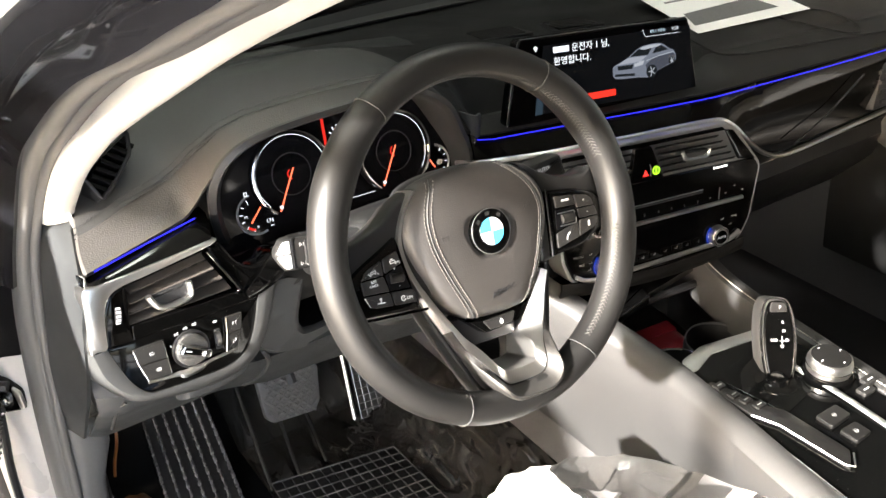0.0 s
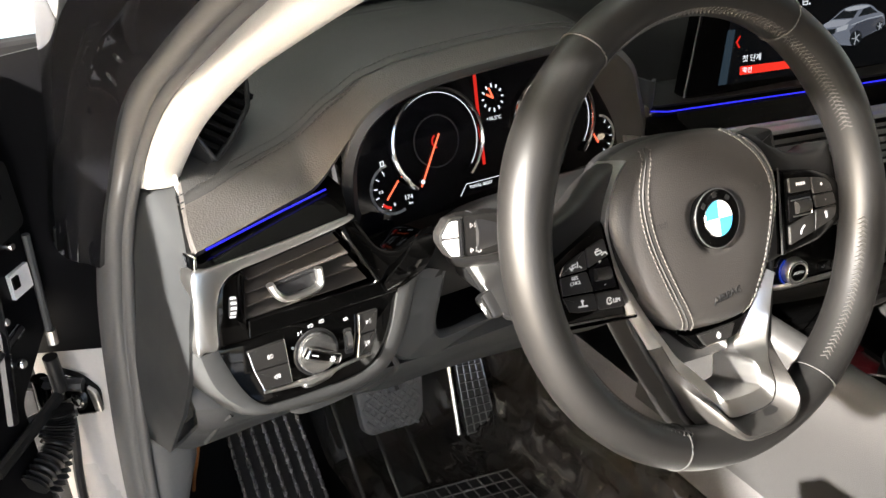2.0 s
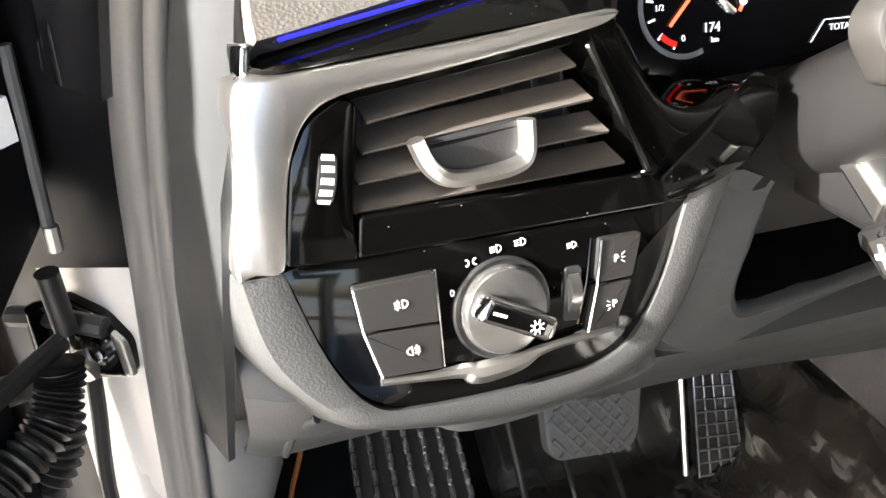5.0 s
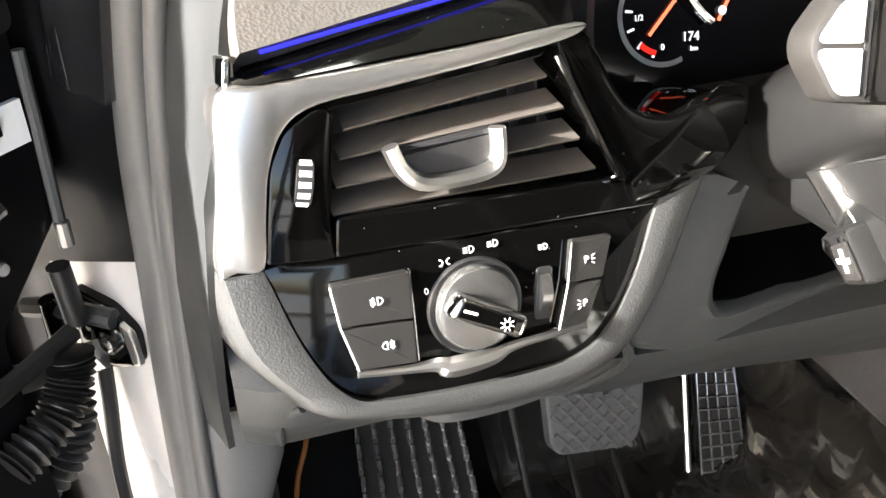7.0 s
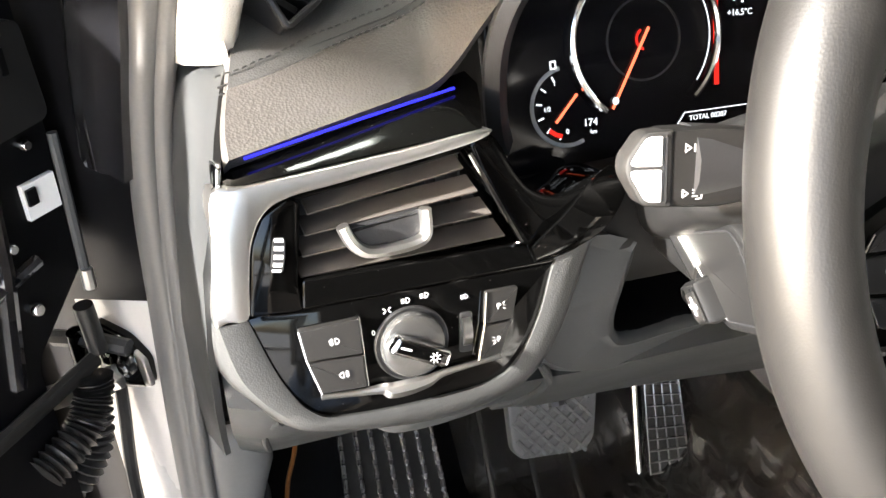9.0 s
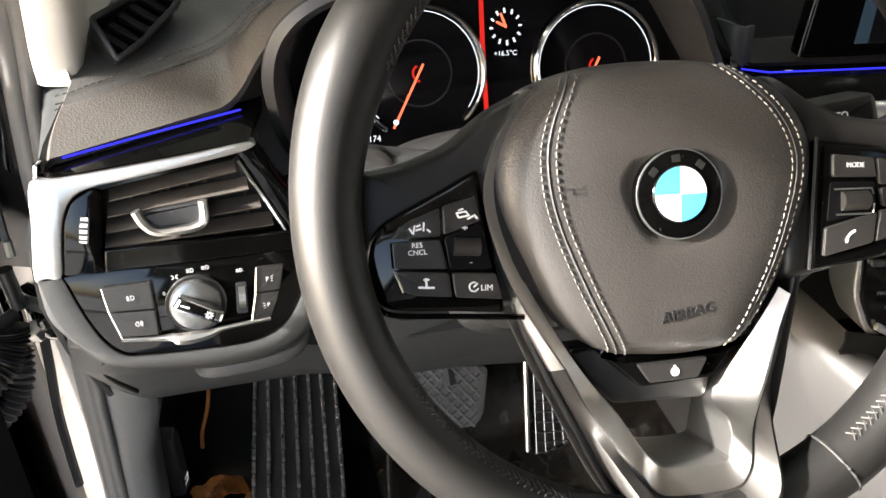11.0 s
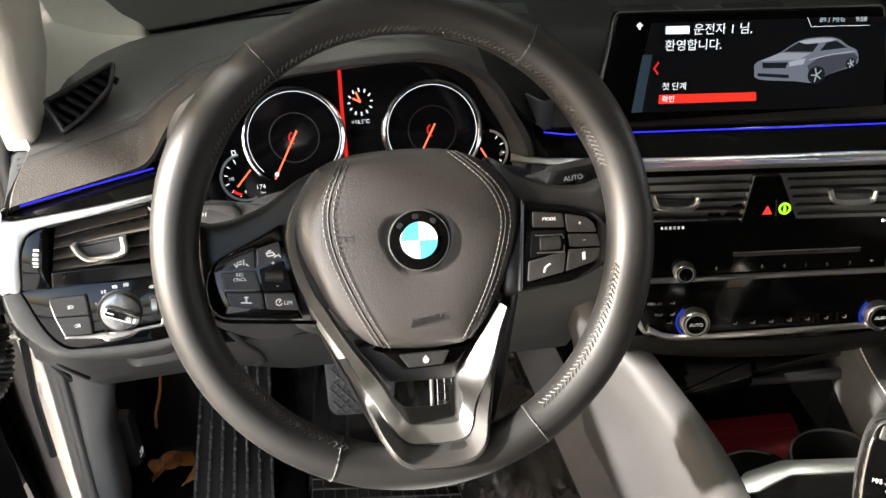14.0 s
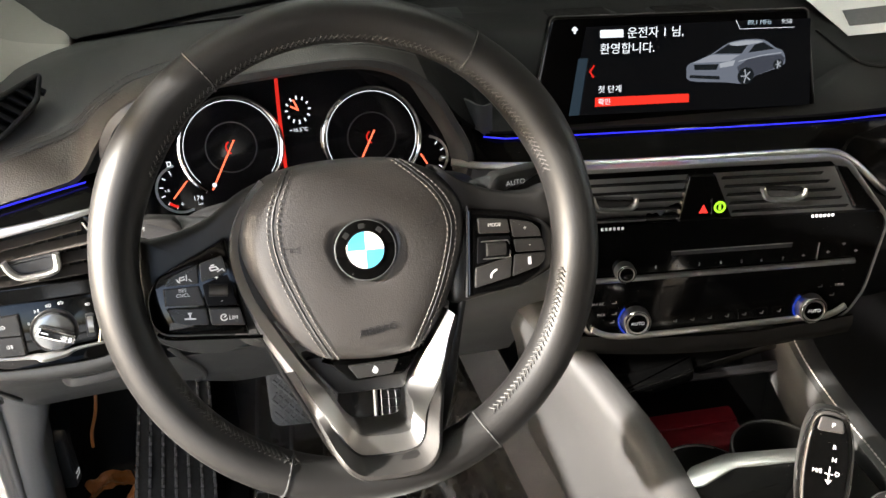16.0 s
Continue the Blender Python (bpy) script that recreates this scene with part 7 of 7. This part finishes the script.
part("strip_edge", tube([(x, y, 0.670) for x, y in ((0.247, -0.150), (0.258, -0.178), (0.262, -0.255), (0.268, -0.263), (0.284, -0.250))], 0.0010, 6), SATIN, console)
for x, y in ((0.257, -0.096), (0.258, -0.116), (0.2615, -0.130), (0.267, -0.144)):
    part("button", plate(fillet(cx([(x - 0.007, y - 0.005), (x + 0.007, y - 0.005), (x + 0.007, y + 0.005), (x - 0.007, y + 0.005)]), 0.002), 0.003, 0.0055, GPN, 0.001), STALK, console)
    part("icon", strokes([[(x - 0.323, y + 0.15), (x - 0.317, y + 0.15)]], 0.0010, at(GPN, 0, 0, 0.0056)), ICON_DIM, console)
for x, y, w in ((0.318, -0.203, 0.017), (0.315, -0.232, 0.013)):
    part("button", plate(fillet(cx([(x - w, y - 0.011), (x + w, y - 0.010), (x + w, y + 0.010), (x - w, y + 0.011)]), 0.003), 0.0, 0.0045, GPN, 0.0012), STALK, console, "parking brake button")
    part("icon", strokes([arc((x - 0.32, y + 0.15), 0.0024, 0, 360, 12), [(x - 0.3215, y + 0.15), (x - 0.3185, y + 0.15)]], 0.0006, at(GPN, 0, 0, 0.0046)), ICON_DIM, console)
# storage tray and cup holders before it
part("tray_floor", plate(fillet([(0.235, -0.03), (0.42, -0.03), (0.44, 0.20), (0.23, 0.22)], 0.01), 0.545, 0.565, FLAT, 0.002), PLASTIC_DARK, console)
part("tray_wall", sheet([[(0.242 + 0.004 * k, y, z) for y in np.linspace(-0.04, 0.22, 8)] for k, z in enumerate((0.655, 0.60, 0.56))], 0.003), PLASTIC_DARK, console)
part("tray_front", sheet([[(x, 0.19 + 0.03 * k, z) for x in np.linspace(0.22, 0.47, 8)] for k, z in enumerate((0.56, 0.62, 0.68))], 0.003), PLASTIC_DARK, console)
part("tray_shelf", plate(fillet([(0.235, 0.080), (0.40, 0.100), (0.445, 0.105), (0.46, 0.20), (0.22, 0.20)], 0.006), 0.655, 0.664, FLAT, 0.002), GLOSS, console)
for x, y, label in ((0.385, 0.005, "round cup holder"), (0.300, -0.005, "round cup holder")):
    cup = part("cup_holder", lathe([(0.0400, 0.570), (0.0410, 0.612), (0.0425, 0.616), (0.0440, 0.612), (0.0440, 0.570)], (x, y), FLAT, 36), PLASTIC_DARK, console, label)
    part("cup_ring", tube([(x + 0.0425 * math.cos(a), y + 0.0425 * math.sin(a), 0.616) for a in np.linspace(0, 2 * math.pi, 41)[:-1]], 0.0016, 6, closed=True), CHROME if x < 0.33 else PLASTIC, cup)
lid = thing("tray_lid", "open dark tray lid with a satin edge", "tray lid", (0.33, 0.09, 0.65))
part("panel", plate(fillet([(0.238, 0.070), (0.335, 0.085), (0.345, 0.11), (0.245, 0.10)], 0.006), 0.655, 0.667, FLAT, 0.003), GLOSS, lid)
part("bar", tube([(0.335, 0.095, 0.652), (0.40, 0.100, 0.640), (0.445, 0.098, 0.638)], 0.006, 8), PLASTIC_DARK, lid)
pouch = thing("red_pouch", "small glossy dark red cloth pouch lying in the tray", "pouch", (0.344, 0.08, 0.566))
bm = bmesh.new()
loops = []
PM = at(plane((0.344, 0.080, 0.566), (1, -0.10, 0.0), (0.1, 1, 0.06)), 0, 0)
for k, (s, h) in enumerate(((0.95, 0.0), (1.0, 0.006), (0.99, 0.016), (0.93, 0.022), (0.70, 0.026), (0.35, 0.025))):
    ring = []
    for a in np.linspace(0, 2 * math.pi, 41)[:-1]:
        c, q = math.cos(a), math.sin(a)
        x, y = 0.050 * s * math.copysign(abs(c) ** 0.28, c), 0.030 * s * math.copysign(abs(q) ** 0.28, q)
        ring.append((x + 0.0025 * noise.noise((a * 3, k, 1)), y + 0.002 * noise.noise((a * 3, k, 6)), h + 0.004 * noise.noise((x * 60, y * 60, 3)) * (k > 1)))
    loops.append(ring)
part("cloth", rings(bm, loops, PM), REDCLOTH, pouch, smooth=60)
part("flap", plate(fillet([(-0.046, 0.004), (0.046, 0.004), (0.046, 0.026), (-0.046, 0.026)], 0.004), 0.024, 0.0275, PM, 0.0012), REDCLOTH, pouch)

# ---- gear selector ----
gear = thing("gear_selector", "black and silver gear selector with gate letters", "gear selector", (0.318, -0.128, 0.667))
part("boot", lathe([(0.025, 0.0), (0.0245, 0.0012), (0.022, 0.0012), (0.014, 0.003), (0.011, 0.007)], (0, 0), plane((0.318, -0.128, 0.6675), (1, 0, 0), (0, 1, 0)), 32), GLOSS, gear)
GM = plane((0.340, -0.106, 0.708), (0.80, -0.58, 0.02), (0.32, 0.42, 0.85))
sh = curve([(-0.0085, -0.062), (-0.0165, -0.044), (-0.0205, -0.010), (-0.0195, 0.022), (-0.0155, 0.040), (-0.0080, 0.0475), (0.0080, 0.0465), (0.0150, 0.039), (0.0200, 0.020), (0.0215, -0.012), (0.0175, -0.044), (0.0085, -0.062)], 3, True)
part("grip", plate(sh, -0.034, -0.002, GM, 0.007), GRIP, gear, "dark grey metal grip body")
part("grip_edge", tube([GM @ Vector((p.x * 0.93, p.y * 0.97, -0.0015)) for p in sh], 0.0012, 6, closed=True, up=GM.to_3x3() @ Vector((0, 0, 1))), CHROME, gear, "bright grip edge")
part("face", plate([(p.x * 0.80, p.y * 0.90) for p in sh], -0.002, 0.0016, GM, 0.0015), GLOSS, gear, "piano black grip face")
part("park_button", plate(fillet([(-0.010, 0.030), (0.011, 0.030), (0.009, 0.041), (-0.008, 0.042)], 0.003), 0.0, 0.0030, GM, 0.001), BUTTON, gear)
text("lettering", "P", 0.0060, at(GM, 0.002, 0.0355, 0.0032), ICON, gear)
for wd, x, y in (("R", 0.005, 0.018), ("N", 0.006, 0.008), ("D", 0.0095, -0.003), ("M/S", -0.0055, -0.0025)):
    text("lettering", wd, 0.0050, at(GM, x, y, 0.0018), ICON, gear)
part("icon", strokes([[(0.0035, 0.002), (0.0035, -0.010)], [(0.0005, -0.0035), (0.0065, -0.0035)], [(0.0015, -0.0085), (0.0035, -0.0115), (0.0055, -0.0085)]], 0.0007, at(GM, 0, 0, 0.0018)), ICON, gear)
part("stem", tube([(0.318, -0.128, 0.668), GM @ Vector((0, -0.045, -0.014))], 0.0105, 12), STALK, gear)

# ---- rotary controller ----
rotary = thing("rotary_controller", "round knurled metal rotary controller", "rotary knob", (0.380, -0.152, 0.667))
RP = plane((0.380, -0.152, 0.667), (1, 0, 0), (0, 1, 0))
part("base", lathe([(0.0300, 0.0), (0.0300, 0.004), (0.0270, 0.006)], (0, 0), RP, 40), GLOSS, rotary)
part("knob", lathe([(0.0245, 0.005), (0.0255, 0.009), (0.0255, 0.019), (0.0240, 0.0235), (0.0225, 0.0245)], (0, 0), RP, 60), SATIN, rotary, "knurled satin metal ring")
part("ridge", tube([RP @ Vector((0.0258 * math.cos(a), 0.0258 * math.sin(a), 0.014)) for a in np.linspace(0, 2 * math.pi, 49)[:-1]], 0.0008, 5, closed=True), CHROME, rotary)
part("top", lathe([(0.0222, 0.0240), (0.0220, 0.0252), (0.0120, 0.0258)], (0, 0), RP, 40), STALK, rotary)
for i in range(4):
    a = math.radians(90 * i)
    part("icon", strokes([[(0.017 * math.cos(a) - 0.001, 0.017 * math.sin(a)), (0.017 * math.cos(a) + 0.001, 0.017 * math.sin(a))]], 0.0014, at(RP, 0, 0, 0.0257)), ICON, rotary)
for x, y in ((0.405, -0.190), (0.386, -0.198)):
    part("button", plate(fillet(cx([(x - 0.010, y - 0.006), (x + 0.010, y - 0.006), (x + 0.010, y + 0.007), (x - 0.010, y + 0.007)]), 0.002), 0.0, 0.0045, GPN, 0.001), BUTTON, rotary)
    part("icon", strokes([[(x - 0.324, y + 0.15), (x - 0.316, y + 0.15)]], 0.0016, at(GPN, 0, 0, 0.0046)), ICON, rotary)


# ---- footwell ----
rows = []
PROFILE = [(-0.40, 0.42), (-0.36, 0.352), (-0.30, 0.340), (0.03, 0.340), (0.09, 0.352), (0.14, 0.385), (0.19, 0.417), (0.25, 0.445)]
for y in np.concatenate([np.linspace(-0.75, -0.10, 20), np.linspace(-0.09, 0.80, 150)]):
    up = 0.0 if y < 0.48 else (y - 0.48) * 0.85
    row = []
    for x in np.linspace(-0.40, 0.25, 130):
        z = lerp_table(PROFILE, x)[0] + up * max(0.2, 1 - max(0, x - 0.05) * 3)
        fold = noise.noise((x * 14 + y * 6, y * 9, 2.0)) * 0.007 + (1 - abs(noise.noise((x * 20 + y * 5, y * 5 - x * 9, 5.0)))) ** 12 * 0.007 - 0.003 + (1 - abs(noise.noise((x * 34 - y * 12, y * 15 + x * 20, 8.0)))) ** 9 * 0.004
        row.append((x, y, z + fold * (0.3 + 0.7 * max(0, min(1, (x + 0.02) * 8)))))
    rows.append(row)
solid("floor", sheet(rows, 0.004), FILM_DARK, "footwell floor under a dark crinkled protective film", "floor", kind="structure")
solid("tunnel_carpet", sheet([[(0.196 + 0.047 * s, y, 0.434 + 0.028 * s) for s in np.linspace(0, 1, 5)] for y in np.linspace(0.00, 0.62, 10)], 0.008), CARPET, "speckled grey carpet along the tunnel", "carpet", kind="structure")


def mesh_pad(name, label, corners, nu, nv, thick, parent, bar=0.0042, lift=0.004, wide=1.0, dashed=False):
    """A rubber pad with a raised lattice of ribs."""
    a, b, c, d = (Vector(p) for p in corners)
    n = (b - a).cross(d - a).normalized()
    base = bmesh.new()
    rings(base, [[a - n * thick, b - n * thick, c - n * thick, d - n * thick], [a, b, c, d]])
    ob = part("pad", base, MAT_RUBBER, parent, label)
    bm = bmesh.new()
    for i in range(nu + 1):
        t = i / nu
        foot, head = a.lerp(b, t) + n * lift * 0.4, d.lerp(c, t) + n * lift * 0.4
        if dashed:
            for j in range(nv):
                tube([foot.lerp(head, (j + k) / nv) + n * h for k, h in ((0.08, -0.002), (0.20, 0.001), (0.72, 0.001), (0.84, -0.002))], bar * wide * 0.36, 8, bm=bm, up=n)
            continue
        tube([foot, head], bar * wide * 0.36, 8, bm=bm, up=n)
    for i in range(0 if dashed else nv + 1):
        t = i / nv
        tube([a.lerp(d, t) + n * lift * 0.7, b.lerp(c, t) + n * lift * 0.7], bar * 0.36, 8, bm=bm, up=n)
    part("rib_lattice", bm, RIB, parent, "raised lattice of rubber ribs")
    return ob


fmat = thing("floor_mat", "black rubber floor mat with a raised square lattice", "floor mat", (-0.05, 0.25, 0.345))
mesh_pad("pad", "black rubber mat field", [(-0.15, -0.05, 0.350), (0.085, -0.05, 0.352), (0.070, 0.335, 0.352), (-0.120, 0.378, 0.350)], 13, 22, 0.006, fmat)
for x0, y0, x1, y1 in ((-0.123, 0.370, -0.091, 0.567), (-0.076, 0.373, -0.046, 0.535), (-0.028, 0.377, -0.004, 0.520)):
    part("ridge", tube([(x0, y0, 0.345), (x1, y1, 0.350 + max(0, y1 - 0.48) * 0.85)], 0.0038, 8), MAT_RUBBER, fmat)
rest = thing("footrest", "black rubber footrest with a raised square lattice", "footrest", (-0.25, 0.5, 0.36))
mesh_pad("pad", "black rubber footrest pad", [(-0.275, 0.34, 0.365), (-0.175, 0.33, 0.350), (-0.155, 0.60, 0.500), (-0.240, 0.62, 0.520)], 6, 22, 0.012, rest, 0.0040, 0.005, 1.9, True)
brake = thing("brake_pedal", "black rubber brake pedal with a diamond tread", "pedal", (-0.035, 0.46, 0.42))
BP = plane((-0.036, 0.462, 0.428), (1, -0.05, -0.12), (0.0, 0.45, 0.9))
pad = part("pad", plate(fillet([(-0.052, 0.040), (0.052, 0.036), (0.046, -0.022), (0.036, -0.036), (-0.036, -0.038), (-0.046, -0.028)], 0.008), -0.014, 0.0, BP, 0.003), PEDAL, brake)
bm = bmesh.new()
for k in range(-7, 8):
    for sgn in (1, -1):
        pts = [(k * 0.0145 + sgn * t, t) for t in np.linspace(-0.035, 0.037, 9)]
        pts = [p for p in pts if abs(p[0]) < 0.046 and not (p[1] < -0.025 and abs(p[0]) > 0.036)]
        if len(pts) > 1:
            tube([BP @ Vector((pts[0][0], pts[0][1], 0.001)), BP @ Vector((pts[-1][0], pts[-1][1], 0.001))], 0.0024, 6, bm=bm)
part("tread", bm, PEDAL, pad, "raised diamond tread")
part("arm", tube([(-0.03, 0.47, 0.44), (-0.03, 0.56, 0.56), (-0.03, 0.60, 0.75)], 0.010, 8), PLASTIC_DARK, brake)
gas = thing("accelerator_pedal", "black accelerator pedal with a bright edge and square tread", "pedal", (0.09, 0.44, 0.34))
mesh_pad("pad", "black accelerator pad", [(0.066, 0.425, 0.335), (0.112, 0.42, 0.335), (0.118, 0.50, 0.480), (0.082, 0.505, 0.490)], 4, 14, 0.012, gas, 0.0034, 0.003)
part("bright_edge", tube([(0.057, 0.43, 0.318), (0.070, 0.49, 0.44), (0.074, 0.51, 0.49)], 0.0032, 8), SATIN, gas, "film-covered bright edge")
kick = thing("kick_panel", "grey plastic kick panel beside the footrest", "kick panel", (-0.36, 0.4, 0.4))
rows = []
for z in np.linspace(0.30, 0.635, 14):
    wide = 0.050 - 0.014 * max(0.0, min(1.0, (0.575 - z) / 0.03)) + 0.004 * max(0.0, (z - 0.58) / 0.05)
    x0 = -0.377 - 0.075 * max(0.0, 0.56 - z)
    rows.append([(x0, 0.350, z), (x0 + 0.002, 0.333, z)] + [(x0 + wide * k, 0.331 - 0.004 * math.sin(math.pi * k), z) for k in (0.2, 0.4, 0.6, 0.8)] + [(x0 + wide * 0.95, 0.3335, z), (x0 + wide, 0.339, z), (x0 + wide + 0.001, 0.352, z), (x0 + wide - 0.002, 0.40, z)])
part("panel", sheet(rows, 0.004), KICK, kick, "grained grey kick panel", 60)
# near-black sheets added over floor and side for the footwell's shade
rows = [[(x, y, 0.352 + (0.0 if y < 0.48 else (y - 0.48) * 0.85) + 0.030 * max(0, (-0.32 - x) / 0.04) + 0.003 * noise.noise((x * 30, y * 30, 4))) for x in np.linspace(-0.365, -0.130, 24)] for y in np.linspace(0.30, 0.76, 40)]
part("floor_shade", sheet(rows, 0.003), BLACK_MATT, kick, "near-black sheet standing for shade beside the footrest")
part("side_shade", sheet([[(-0.366 + 0.02 * s, 0.378 + 0.30 * s, z) for s in np.linspace(0, 1, 6)] for z in np.linspace(0.34, 0.62, 5)], 0.006), BLACK_MATT, kick, "near-black sheet standing for shade on the footwell side")
part("catch", plate(fillet([(-0.012, -0.040), (0.012, -0.042), (0.014, 0.030), (0.004, 0.046), (-0.012, 0.040)], 0.004), 0.0, 0.014, plane((-0.348, 0.405, 0.455), (0.20, 0.97, 0.0), (0, 0, 1)), 0.004), PLASTIC_DARK, kick, "black bonnet release handle")
part("icon", strokes([[(-0.006, -0.028), (0.004, -0.028), (0.006, -0.022), (-0.004, -0.022)]], 0.002, at(plane((-0.348, 0.405, 0.455), (0.20, 0.97, 0.0), (0, 0, 1)), 0, 0, 0.0142)), ICON, kick)

# sunlit glints of the floor film, built as orange-brown scraps
glints = thing("orange_film_glints", "crumpled orange-brown film scraps standing for sunlit glints on the floor", "wrapping", (-0.28, 0.41, 0.355))
for x, y, wide, turn in ((-0.312, 0.438, 0.034, 0.3), (-0.262, 0.402, 0.030, -0.5)):
    rows = [[(x + u * math.cos(turn) - v * math.sin(turn), y + u * math.sin(turn) + v * math.cos(turn), 0.362 + 0.012 * (1 - (u / wide) ** 2) + 0.010 * noise.noise((u * 70, v * 70, x * 9))) for u in np.linspace(-wide, wide, 14)] for v in np.linspace(-0.016, 0.016, 8)]
    part("scrap", sheet(rows, 0.0008), ORANGE, glints, smooth=15)
lead = thing("orange_cable", "thin orange cable hanging under the dash", "cable", (-0.30, 0.47, 0.46))
part("lead", tube(curve([(-0.292, 0.47, 0.560), (-0.296, 0.462, 0.525), (-0.303, 0.452, 0.485), (-0.314, 0.445, 0.455), (-0.318, 0.447, 0.430)], 6), 0.0022, 8), ORANGE, lead)

# ---- driver's seat under plastic film ----
seat = thing("driver_seat", "leather driver's seat under a clear crumpled plastic cover", "car seat", (-0.0, -0.45, 0.35))
rows = []
for t in np.linspace(0, 1, 14):
    y = -0.10 - 0.58 * t
    rows.append([(x, y, 0.500 + 0.03 * math.sin(math.pi * min(1, t * 3) / 2) - 0.02 * t + 0.02 * (abs(x - 0.0) / 0.25) ** 3) for x in np.linspace(-0.25, 0.165, 14)])
rows.insert(0, [(p[0], -0.08, 0.43) for p in rows[0]])
part("cushion", sheet(rows, 0.05), LEATHER, seat)
rows = [[(x, -0.72 - 0.16 * t - 0.03 * math.cos((x + 0.02) * 6), 0.55 + 0.60 * t) for x in np.linspace(-0.26, 0.22, 12)] for t in np.linspace(0, 1, 10)]
part("backrest", sheet(rows, 0.06), LEATHER, seat)
EDGE = [(-0.06, -0.030), (0.02, -0.006), (0.06, -0.022), (0.12, -0.062), (0.17, -0.112), (0.205, -0.165), (0.222, -0.24)]
rows = []
for i, t in enumerate(np.linspace(0, 1, 44)):
    row = []
    for k, x in enumerate(np.linspace(-0.06, 0.222, 40)):
        jx, jy = 0.0035 * noise.noise((i * 1.7, k * 2.3, 1.0)), 0.0045 * noise.noise((i * 2.1, k * 1.9, 6.0))
        y = lerp_table(EDGE, x)[0] - 0.42 * t
        h = 0.600 + 0.030 * math.sin(math.pi * min(1, max(0, (x + 0.06) / 0.30))) + 0.010 * noise.noise((x * 11, y * 9, 1.5))
        h += 0.012 * (1 - abs(noise.noise((x * 15 + y * 11, y * 7 - x * 9, 4.5)))) ** 7 + 0.0028 * noise.noise((i * 0.83, k * 0.91, 2.0))
        row.append((x + jx, y + jy, h - 0.07 * max(0, 0.07 - t) / 0.07))
    rows.append(row)
FILM = clear("clear_film", 0.14, (0.97, 0.97, 0.965), 0.022)
cover = thing("plastic_cover", "crumpled clear plastic cover lying on the seat", "plastic cover", (0.1, -0.2, 0.58))
part("film", sheet(rows), FILM, cover, smooth=9).visible_shadow = False
rows = []
for t in np.linspace(0, 1, 24):
    rows.append([(x, lerp_table(EDGE, x)[0] - 0.004 - 0.14 * t + 0.006 * noise.noise((x * 90, 3, 8)), 0.616 + 0.010 * noise.noise((x * 40, t * 9, 3)) - 0.02 * max(0, 0.1 - t) / 0.1) for x in np.linspace(-0.05, 0.05, 30)])
part("paper_edge", sheet(rows, 0.0008), PAPER, cover, "crumpled white paper edge")
